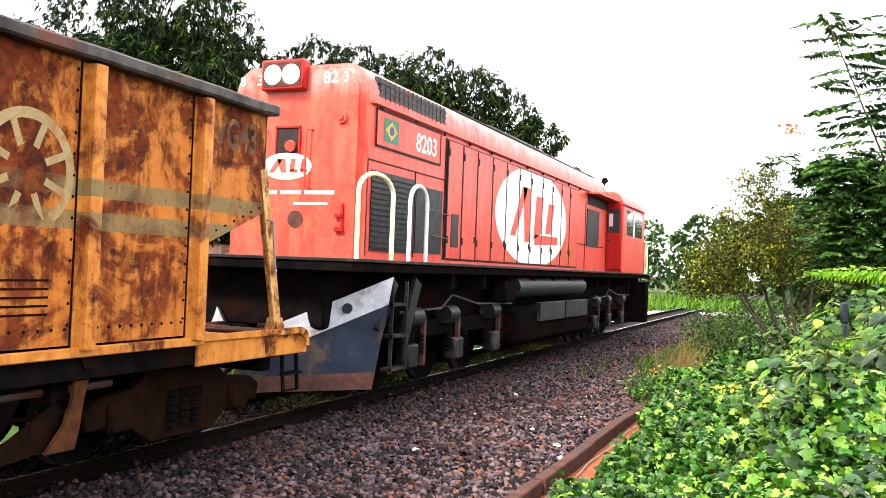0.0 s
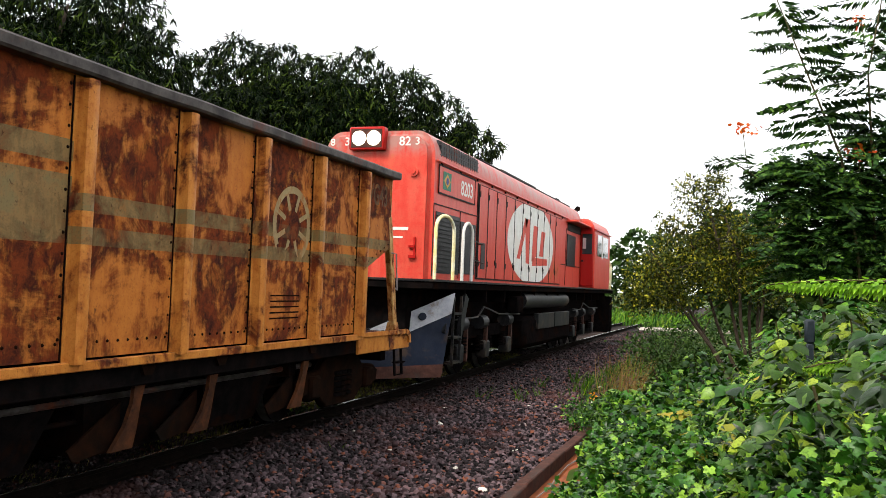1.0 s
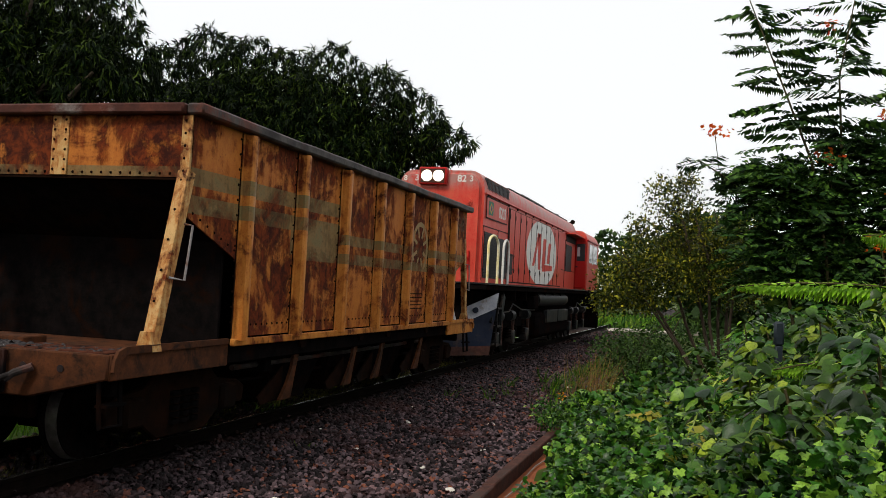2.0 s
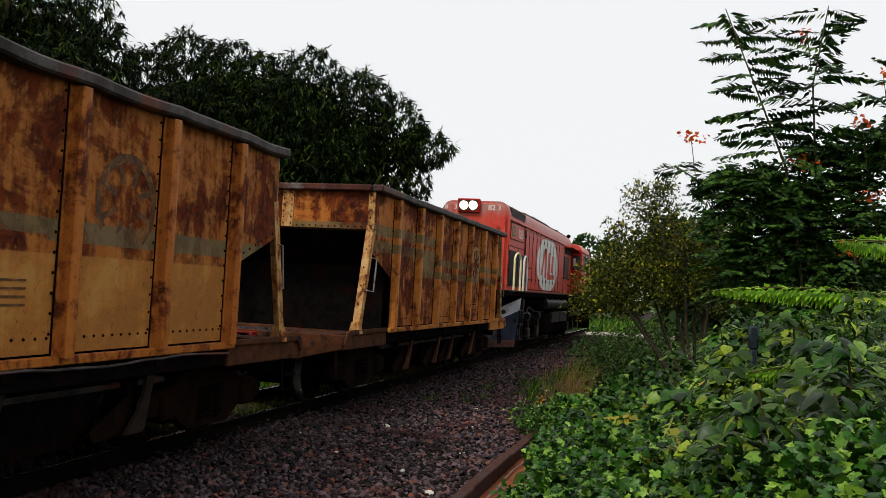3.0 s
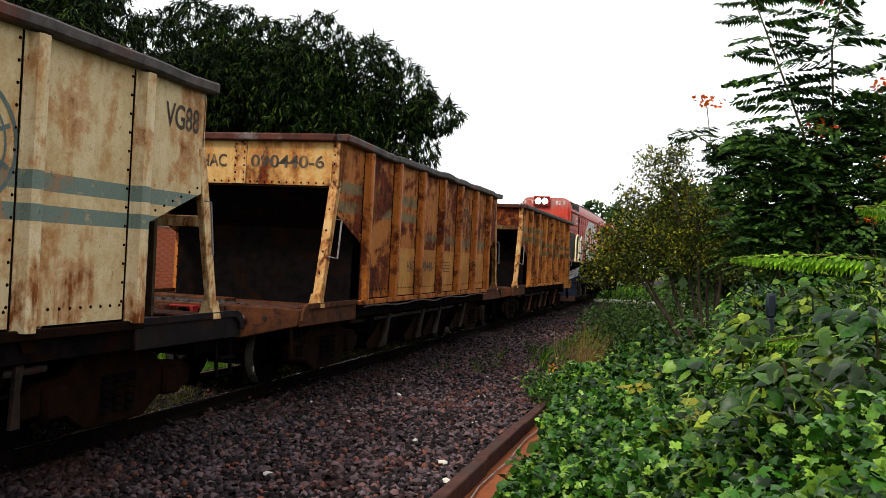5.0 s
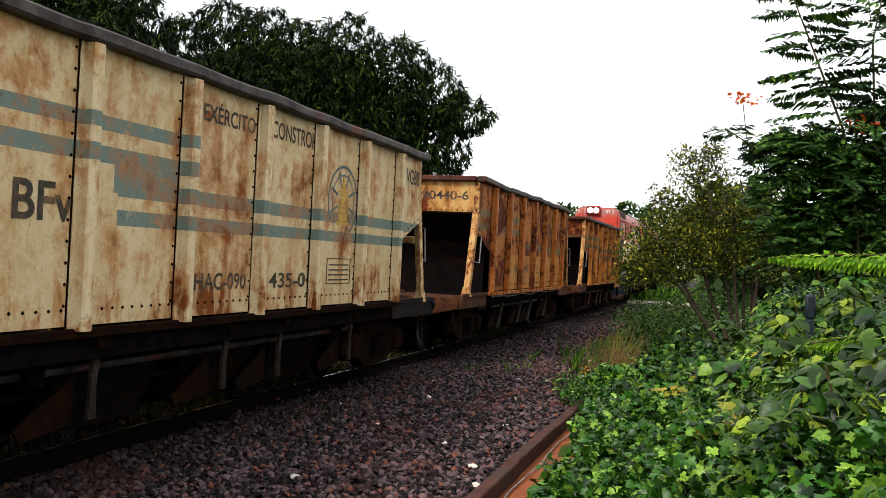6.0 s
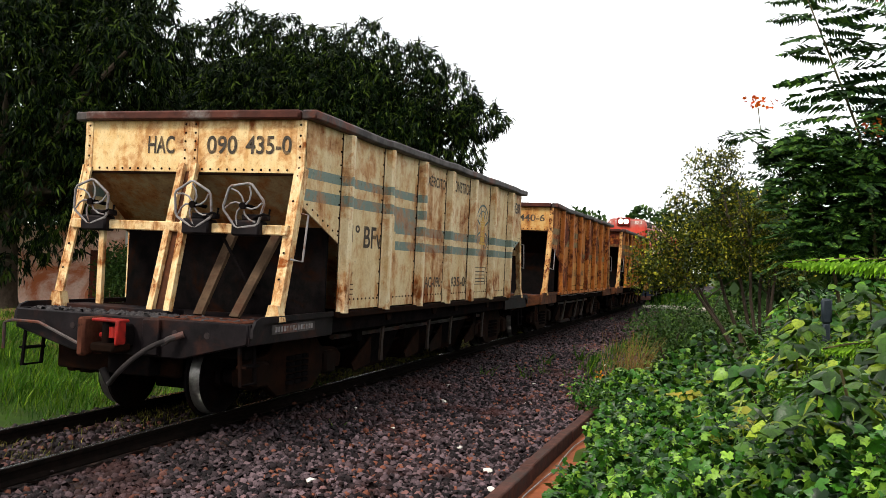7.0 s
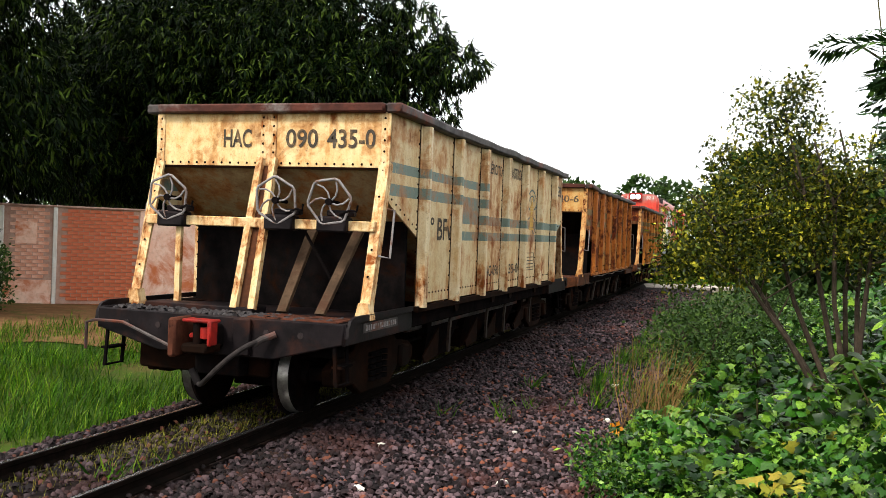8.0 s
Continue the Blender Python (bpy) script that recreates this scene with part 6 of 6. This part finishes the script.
shrub("low dark green bush at the foot of the bank",
      [((4.2, 18.5, -0.2), (3.9, 18.3, 0.7)), ((4.3, 18.6, -0.2), (4.5, 18.4, 0.8))],
      [(4.0, 18.4, 0.45, 0.7, 0.8, 0.45), (4.7, 18.8, 0.6, 0.7, 0.8, 0.5), (4.4, 20.5, 0.5, 0.8, 1.0, 0.5), (3.9, 23.0, 0.4, 0.7, 1.4, 0.5), (5.3, 19.5, 0.8, 0.8, 1.0, 0.55)], 1500, 0.075, 52, M_FAR_LEAF)
shrub("small green weed bush at the end of the kerb",
      [((3.7, 13.3, -0.3), (3.6, 13.2, 0.05))],
      [(3.62, 13.0, -0.08, 0.32, 0.6, 0.17), (3.78, 12.3, -0.12, 0.26, 0.5, 0.15), (3.9, 13.6, -0.02, 0.3, 0.5, 0.18)], 420, 0.06, 53, M_VINE, 0.008)


shrub("dark leafy bush beside the brick outhouse", [((-8.1, 17.6, 0.0), (-8.0, 17.5, 1.3)), ((-8.2, 17.7, 0.0), (-8.4, 17.7, 1.4))],
      [(-8.1, 17.6, 0.65, 0.55, 0.5, 0.55), (-8.3, 17.7, 1.2, 0.45, 0.45, 0.45), (-7.9, 17.5, 1.0, 0.40, 0.4, 0.4)], 1100, 0.08, 54, M_FAR_LEAF, 0.016)


def broad_plant(x, y, h, n, size, seed, mat):
    """A broad-leaved weed: a leaning stem with leaf stalks and drooping lobed leaves."""
    rng = np.random.default_rng(seed)
    pl = thing("broad_leaved_weed", "tall weed with broad drooping green leaves on the bank", "weed", "broad-leaved weeds")
    z0 = float(mound(x, y)) - 0.05
    lean = Vector((rng.normal(-0.08, 0.1), rng.normal(-0.05, 0.08), h))
    base = Vector((x, y, z0))
    part("stem", pipe([base, base + lean * 0.5 + Vector((0.02, 0, 0)), base + lean], 0.009, 5), M_STEM, pl)
    t = rng.uniform(0.35, 1.05, n)
    a = rng.uniform(0, 2 * np.pi, n)
    reach = rng.uniform(0.05, 0.24, n) * (1.25 - 0.5 * t)
    p = np.stack([x + lean.x * t + np.cos(a) * reach, y + lean.y * t + np.sin(a) * reach, z0 + lean.z * t + 0.04], -1)
    d = np.stack([np.cos(a), np.sin(a), rng.normal(-0.55, 0.3, n)], -1)
    ax, ay, az = frames_for(d, rng, (0, -0.2, 1), 0.35)
    v, f = scatter(HEART_V, HEART_F, p, ax * 0.95, ay, az, size * rng.uniform(0.6, 1.25, n))
    sheet_mesh("foliage", v, f, mat, pl)


rd = random.Random(17)
for i in range(34):
    bx, by = rd.uniform(5.75, 7.6), rd.uniform(5.6, 13.0)
    if bx > 5.9 + 0.16 * by:
        bx = 5.9 + 0.1 * by
    broad_plant(bx, by, rd.uniform(0.35, 0.75), rd.randint(34, 60), rd.uniform(0.095, 0.15), 300 + i, M_WEED if i % 3 else M_VINE)
for i, (bx, by, bh) in enumerate([(4.9, 15.0, 0.5), (5.4, 14.2, 0.6), (6.3, 14.6, 0.7), (4.5, 14.2, 0.35), (5.0, 17.5, 0.7), (6.6, 15.4, 0.8), (5.9, 13.2, 0.6)]):
    broad_plant(bx, by, bh, 50, 0.12, 360 + i, M_VINE)


# feathery flowering tree: tall stems with flat layered fronds
def frond_arrays(origin, way, length, width, pairs, rng, droop=0.25, serr=7, tilt=0.45, sag=0.35):
    """One twice-feathered frond: a midrib and pairs of side feathers of small leaflets."""
    way = unit(np.asarray(way, float))
    up = unit(np.array([0, 0, 1.0]) + rng.normal(0, tilt, 3))
    side = unit(np.cross(way, up))
    quads = []
    for i in range(pairs):
        t = (i + 0.6) / pairs
        root = np.asarray(origin) + way * length * t + np.array([0, 0, -droop * length * t * t])
        wlen = width * (math.sin(math.pi * (0.18 + 0.80 * t)) ** 0.7)
        for s in (-1, 1):
            d = unit(side * s + way * 0.45 + np.array([0, 0, rng.normal(-sag, 0.15)]))
            across = unit(np.cross(d, up + rng.normal(0, 0.3, 3)))
            for k in range(serr):
                q = root + d * wlen * (k + 0.2) / serr
                w = 0.5 * length / pairs * 0.92
                tip = d * wlen / serr * 0.72
                drop = np.array([0, 0, -0.012 * k])
                quads.append([q + drop, q + across * w * 1.5 + tip * 0.45 + drop, q + tip * 1.35 + drop, q - across * w * 1.5 + tip * 0.45 + drop])
    return quads


def feathery_tree(label, stems, fronds, seed, mat=M_FEATHER, flowers=()):
    rng = np.random.default_rng(seed)
    tree = thing("flowering_tree", label, "tree")
    quads = []
    for pts, n, flen, t0 in stems:
        bm = bmesh.new()
        pts = [Vector(p) for p in pts]
        limb(bm, pts, 0.028, 0.007, 6)
        part("stem", bm, M_STEM, tree)
        for i in range(n):
            t = t0 + (1 - t0) * (i + 0.5 + rng.uniform(-0.42, 0.42)) / n
            k = min(int(t * (len(pts) - 1)), len(pts) - 2)
            q = pts[k].lerp(pts[k + 1], t * (len(pts) - 1) - k)
            a = (0 if i % 2 else math.pi) + rng.normal(0, 0.75)
            size = flen * (1.05 - 0.35 * (t - t0) / (1 - t0)) * rng.uniform(0.8, 1.15)
            quads += frond_arrays(q, (math.cos(a), math.sin(a), rng.normal(0.16, 0.16)), size, 0.22, 15, rng, 0.22 * rng.uniform(0.3, 1.6), 1, 0.25, 0.45)
    for (c, r), n, flen in fronds:
        for i in range(n):
            d = unit(rng.normal(0, 1, 3))
            p = np.array(c) + d * np.array(r) * rng.random() ** 0.5
            a = rng.uniform(0, 2 * math.pi)
            quads += frond_arrays(p, (math.cos(a), math.sin(a), rng.normal(0.1, 0.2)), flen * rng.uniform(0.7, 1.2), 0.10, 12, rng, 0.3, 1, 0.4, 0.4)
    v = np.array(quads).reshape(-1, 3)
    f = np.arange(len(v)).reshape(-1, 4)
    sheet_mesh("foliage", v, f, mat, tree)
    for (x, y, z), n in flowers:
        p = np.array([x, y, z]) + rng.normal(0, 1, (n, 3)) * (0.085, 0.085, 0.05)
        ax, ay, az = frames_for(unit(rng.normal(0, 1, (n, 3))), rng)
        v, f = scatter(ROUND_V, ROUND_F, p, ax, ay, az, rng.uniform(0.045, 0.08, n))
        fl = sheet_mesh("blossom", v, f, M_PETAL, tree, "cluster of orange-red blossoms")
        part("flower_stalk", pipe([(x, y, z - 0.02), (x + 0.08, y + 0.05, z - 0.55)], 0.006, 5), M_STEM, fl)
    return tree


feathery_tree("tall feathery-leaved flowering tree with orange-red blossoms",
              [([(7.4, 13.2, 0.4), (7.15, 13.1, 2.4), (6.94, 13.1, 3.59), (6.52, 13.1, 4.68), (6.06, 13.1, 5.85)], 26, 0.86, 0.55),
               ([(7.5, 13.4, 0.4), (7.4, 13.3, 2.4), (7.31, 13.1, 3.77), (7.25, 13.1, 4.75), (7.42, 13.1, 5.85)], 26, 0.86, 0.55),
               ([(7.8, 13.3, 0.4), (7.9, 13.2, 2.6), (8.15, 13.2, 4.0), (8.45, 13.2, 5.2)], 16, 0.8, 0.55),
               ([(7.0, 13.4, 0.4), (6.6, 13.4, 2.4), (5.95, 13.3, 3.3), (5.45, 13.2, 3.62)], 14, 0.62, 0.55)],
              [(((7.0, 13.4, 3.0), (0.95, 0.7, 0.55)), 330, 0.55), (((6.45, 13.2, 3.45), (0.55, 0.5, 0.28)), 90, 0.60), (((7.2, 13.5, 2.15), (0.95, 0.7, 0.6)), 330, 0.55), (((6.25, 13.2, 2.85), (0.40, 0.5, 0.40)), 80, 0.5), (((8.1, 13.5, 2.8), (0.9, 0.7, 1.0)), 280, 0.55), (((6.4, 13.3, 2.2), (0.35, 0.5, 0.45)), 80, 0.5), (((7.5, 13.4, 3.7), (0.65, 0.6, 0.42)), 140, 0.55), (((8.2, 13.4, 3.95), (0.5, 0.5, 0.35)), 90, 0.55)],
              61, M_FEATHER, [((5.66, 13.2, 4.03), 34), ((7.13, 13.0, 3.66), 36), ((7.86, 12.9, 4.18), 26), ((7.14, 13.0, 5.47), 14), ((8.0, 12.8, 3.19), 22), ((7.78, 12.7, 2.43), 26), ((8.12, 13.0, 4.87), 14)])

# fresh fronds standing close to the eye
def near_frond(origin, way, length, width, seed, droop, mat=M_FROND):
    rng = np.random.default_rng(seed)
    t = thing("fresh_frond", "bright green feathered frond reaching out over the bank", "frond", "fresh fronds")
    q = []
    for k in range(3):
        q += frond_arrays(np.asarray(origin) + (0, 0.02 * k, -0.01 * k), way, length, width, 40, rng, droop, 1, 0.08, 0.10 + 0.55 * k)
    v = np.array(q).reshape(-1, 3)
    sheet_mesh("frond_blade", v, np.arange(len(v)).reshape(-1, 4), mat, t)
    o, wv = Vector(origin), Vector(unit(np.asarray(way, float)))
    part("midrib", pipe([o + wv * length * k / 6 + Vector((0, 0, -droop * length * (k / 6) ** 2 - 0.004)) for k in range(7)], 0.007, 5), M_STEM, t)
    part("stalk", pipe([o, o + Vector((0.25, 0.1, -0.5)), o + Vector((0.45, 0.15, -1.2))], 0.012, 6), M_STEM, t)


near_frond((7.60, 9.1, 1.82), (-1.0, -0.03, 0.12), 1.68, 0.20, 71, 0.135)
near_frond((7.9, 9.3, 2.25), (-0.8, -0.2, 0.25), 0.95, 0.20, 72, 0.22)
near_frond((7.40, 8.2, 1.22), (-1.0, 0.05, 0.08), 1.18, 0.20, 73, 0.20)
near_frond((7.55, 8.6, 1.40), (-1.0, 0.0, 0.06), 0.72, 0.18, 74, 0.22)


# bare trodden soil before the outhouse
hx, hy = np.meshgrid(np.linspace(0.02, 4.8, 14), np.linspace(-4.5, 3.0, 24))
hx = hx + 0.25 * np.sin(hy * 2.3) * (hx > 3.5)
ca, sa = math.cos(radians(-52)), math.sin(radians(-52))
wx, wy = -7.75 + hx * ca - hy * sa, 20.6 + hx * sa + hy * ca
soil = np.stack([wx, wy, ground_height(wx, wy) + 0.02], -1).reshape(-1, 3)
sf = [(r * 14 + c, r * 14 + c + 1, (r + 1) * 14 + c + 1, (r + 1) * 14 + c) for r in range(23) for c in range(13)]
tagged(sheet_mesh("bare_soil", soil, sf, M_TRODDEN), "bare brown trodden soil before the outhouse", "soil", kind="structure")

# grasses
def grass(name, label, count, xs, ys, height, blade, mat, seed, floor, power=1.0, patchy=0.0):
    rng = np.random.default_rng(seed)
    x = rng.uniform(*xs, count)
    y = ys[0] + (ys[1] - ys[0]) * rng.random(count) ** power
    if patchy:
        keep = np.sin(x * 1.9 + 0.7 * y) * np.sin(y * 1.1 - x) + rng.normal(0, 0.4, count) > patchy - 0.6
        x, y = x[keep], y[keep]
    house_front = (x + 7.75) * math.cos(radians(52)) - (y - 20.6) * math.sin(radians(52))
    open_ground = (x > -4) | (house_front > 3.6 + 0.5 * np.sin(x * 2.1 + y) + rng.normal(0, 0.55, len(x)))
    x, y = x[open_ground], y[open_ground]
    a = rng.uniform(0, 2 * np.pi, len(x))
    d = np.stack([np.cos(a) * 0.35, np.sin(a) * 0.35, np.ones(len(x))], -1)
    ax, ay, az = frames_for(d, rng, (1, 0.3, 0), 0.8)
    v, f = scatter(GRASS_V, GRASS_F, np.stack([x, y, floor(x, y)], -1), ax * blade, ay, az, height * rng.uniform(0.5, 1.3, len(x)))
    return tagged(sheet_mesh(name, v, f, mat), label, "grass", kind="stuff")


grass("meadow_grass", "lush green grass beside the track", 100000, (-10.5, -1.7), (7, 26), 0.19, 0.95, M_GRASS, 81, ground_height, 1.0, 0.2)
grass("meadow_grass", "pale dry patches in the grass", 9000, (-11, -4.5), (17, 26), 0.13, 1.0, M_DRY, 82, ground_height, 1.0, 0.6)
grass("track_weeds", "mossy short weeds growing between the rails", 20000, (-0.44, 0.44), (6, 24), 0.065, 1.3, M_TRACK_WEED, 83, lambda x, y: np.full(x.shape, -0.135), 1.0, 0.40)
grass("verge_grass", "green grass at the edge of the far ballast", 5000, (2.7, 4.4), (15.5, 32), 0.21, 1.2, M_GRASS, 84, lambda x, y: np.full(x.shape, -0.28), 1.1, 0.4)
grass("dry_grass", "tall dry reddish grass at the ballast edge", 190, (3.45, 4.05), (14.4, 17.0), 0.78, 0.24, M_DRY, 85, lambda x, y: np.full(x.shape, -0.28))
grass("far_grass", "bright grass beyond the railway bend", 9000, (-9, 22), (50, 72), 0.7, 3.0, M_GRASS, 86, ground_height)


def tuft(x, y, n, h, seed):
    rng = np.random.default_rng(seed)
    a = rng.uniform(0, 2 * np.pi, n)
    d = np.stack([np.cos(a) * 0.6, np.sin(a) * 0.6, np.ones(n)], -1)
    ax, ay, az = frames_for(d, rng, (1, 0.3, 0), 0.8)
    p = np.stack([rng.normal(x, 0.05, n), rng.normal(y, 0.07, n), np.full(n, -0.25)], -1)
    v, f = scatter(GRASS_V, GRASS_F, p, ax * 1.2, ay, az, h * rng.uniform(0.5, 1.2, n))
    tagged(sheet_mesh("grass_tuft", v, f, M_GRASS), "small green grass tuft growing in the ballast", "grass tuft", "grass tufts in the ballast")


for i, (x, y, n, h) in enumerate([(1.58, 14.6, 12, 0.28), (2.35, 15.6, 16, 0.25), (2.2, 14.8, 18, 0.3), (2.9, 17.5, 30, 0.34), (2.5, 18.5, 30, 0.34), (1.5, 9.2, 14, 0.15), (0.15, 10.8, 30, 0.34), (0.3, 11.2, 20, 0.26), (2.9, 20.5, 30, 0.36), (2.1, 17.0, 22, 0.28), (3.1, 16.2, 24, 0.3), (-0.1, 9.0, 14, 0.2)]):
    tuft(x, y, n, h, 200 + i)

# single orange flower on the kerb bush
bm = bmesh.new()
for i in range(5):
    a = 2 * math.pi * i / 5
    slab(bm, [(0, 0, 0), (0.05 * math.cos(a - 0.4), -0.02, 0.05 * math.sin(a - 0.4)), (0.075 * math.cos(a), -0.03, 0.075 * math.sin(a)), (0.05 * math.cos(a + 0.4), -0.02, 0.05 * math.sin(a + 0.4))], (0, -1, 0), 0.003)
ob = part("orange_flower", bm, M_ORANGE, None)
ob.matrix_basis = pose(3.66, 13.3, 0.12)
tagged(ob, "single orange flower on a weed bush by the kerb", "flower")
part("flower_stalk", pipe([(0, 0, 0), (0.02, 0.03, -0.42)], 0.005, 5), M_STEM, ob)


# ---------------------------------------------------------------- brick wall and shed behind the grass
def brick_wall():
    w = thing("brick_wall", "weathered red brick garden wall with worn pale plaster", "wall", kind="structure")
    part("wall_core", solid((-0.08, 0.08, -4.6, 4.6, 0.0, 2.05)), M_MORTAR, w)
    bm = solid((-0.015, 0.015, -0.1, 0.1, -0.032, 0.032), bevel=0.004)
    first = None
    rd = random.Random(3)
    for r in range(27):
        for c in range(-21, 22):
            y = c * 0.213 + (0.1 if r % 2 else 0)
            if abs(y) > 4.5 or c < -8 and r < 21 or len(w.children) > 560:
                continue
            if first is None:
                first = part("brick", bm, M_BRICK, w)
                ob = first
            else:
                ob = new("brick", first.data)
                ob.parent = w
            ob.matrix_basis = pose(0.085 + rd.uniform(-0.003, 0.004), y, 0.05 + r * 0.075)
    part("plaster", solid((0.08, 0.102, -4.55, -1.85, 0.0, 1.62), bevel=0.006), M_PLASTER, w, "worn pale pink plaster patch")
    part("pier", solid((-0.12, 0.14, -1.84, -1.62, 0.0, 2.15), bevel=0.01), M_PLASTER, w)
    return w


wall = brick_wall()
wall.matrix_basis = pose(-14.5, 23.5, 0.15, 0, 0, -46)


def outhouse():
    """A low building of bare and plastered brick; its front faces +X."""
    h = thing("brick_outhouse", "low outhouse of pale and red brick with stained plaster", "outhouse")
    part("front_wall", solid((-0.12, 0.0, -2.35, 2.4, 0, 2.1), (-0.12, 0.0, -2.85, -2.35, 1.55, 2.1), (-0.12, 0.0, -7.4, -2.85, 0, 2.1)), M_MORTAR, h)
    part("side_wall", solid((-2.6, -0.12, -7.4, -7.28, 0, 2.1)), M_BRICK, h)
    part("side_wall", solid((-2.6, -0.12, 2.28, 2.4, 0, 2.1)), M_BRICK, h)
    part("rear_wall", solid((-2.6, -2.48, -7.28, 2.28, 0, 2.1)), M_BRICK, h)
    part("plaster", solid((0.0, 0.026, -1.95, -1.06, 0, 0.62), bevel=0.008), M_PLASTER, h, "red-stained pink plaster")
    part("plaster", solid((0.0, 0.022, -1.75, -1.35, 1.35, 1.8), bevel=0.008), M_PLASTER, h, "red-stained pink plaster")
    part("plaster", solid((0.0, 0.026, 0.62, 2.4, 0, 2.1)), M_PLASTER, h, "stained pink plaster")
    for y0, y1, z0 in ((-2.35, -2.04, 0), (-7.4, -2.85, 0), (-2.85, -2.35, 1.55)):
        part("plaster", solid((0.0, 0.024, y0, y1, z0, 2.1)), M_PLASTER, h, "stained pink plaster beside the door")
    part("pier", solid((-0.02, 0.05, -2.04, -1.96, 0, 2.1), bevel=0.01), M_WHITE, h, "dirty white corner strip")
    door = part("door", solid((-0.08, -0.03, -2.85, -2.35, 0.1, 1.55), bevel=0.006), M_DOOR, h, "dark red wooden door")
    for k in range(4):
        part("door_board", solid((-0.03, -0.02, -2.835 + k * 0.12, -2.725 + k * 0.12, 0.14, 1.51), bevel=0.004), M_DOOR, door)
    part("pier", solid((-0.02, 0.05, -1.05, -0.97, 0, 2.1), bevel=0.01), M_WHITE, h, "dirty white corner strip")
    part("coping", solid((-2.66, 0.05, -7.46, 2.46, 2.1, 2.14), bevel=0.012), M_MORTAR, h)
    part("foundation", solid((-2.6, 0.05, -7.4, 2.45, -0.5, 0.14)), M_RED_SOIL, h, "red-stained base")
    pale = red = None
    rd = random.Random(6)
    for r in range(25):
        for c in range(19):
            y = -3.45 + c * 0.213 + (0.1 if r % 2 else 0)
            is_red = y > -1.0
            if y > 0.5 or abs(y + 1.01) < 0.15 or y < -1.85 or not is_red and r < 6:
                continue
            seed_ob = red if is_red else pale
            if seed_ob is None:
                bm = solid((-0.004, 0.018, -0.1, 0.1, -0.032, 0.032), bevel=0.004)
                ob = part("brick", bm, M_BRICK if is_red else M_PALE_BRICK, h)
                if is_red:
                    red = ob
                else:
                    pale = ob
            else:
                ob = new("brick", seed_ob.data)
                ob.parent = h
            ob.matrix_basis = pose(rd.uniform(-0.004, 0.004), y, 0.24 + r * 0.075)
    return h


house = outhouse()
house.matrix_basis = pose(-7.75, 20.6, -0.03, 0, 0, -52)

# grey marker post among the leaves
marker = thing("marker_post", "grey-blue metal marker post standing in the vegetation", "post")
part("post", solid((-0.035, 0.035, -0.03, 0.03, 0.0, 0.75), bevel=0.012), M_MARKER, marker)
part("cap", solid((-0.05, 0.05, -0.035, 0.035, 0.75, 1.0), bevel=0.02), M_MARKER, marker)
marker.matrix_basis = pose(6.40, 10.0, 0.46, 3, -2, 10)


# ---------------------------------------------------------------- what moves
TRAIN = [(0.0, 5.52), (0.2, 6.66), (0.5, 8.36), (1.0, 10.99), (1.5, 13.56), (2.0, 16.20), (2.5, 18.84), (3.0, 21.48), (3.5, 24.17), (4.0, 26.86), (4.5, 29.51), (5.0, 32.17), (5.5, 34.82), (6.0, 37.32), (6.5, 39.89), (7.0, 42.50), (7.5, 45.02), (7.8, 46.49), (8.0, 47.45)]
PITCH = 12.39


def train_at(t):
    return float(np.interp(t, [r[0] for r in TRAIN], [r[1] for r in TRAIN]))


def motions():
    for vehicle, offset in ((locomotive, 2.46), (wagon_1, -4.815), (wagon_2, -4.815 - PITCH), (wagon_3, -4.815 - 2 * PITCH)):
        walk(vehicle, [(t, pose(0, s + offset, 0)) for t, s in TRAIN])
    for ws, y, z, radius in TURNING:
        walk(ws, [(k / 10, pose(0, y, z, -math.degrees((train_at(k / 10) - TRAIN[0][1]) / radius))) for k in range(81)])


motions()
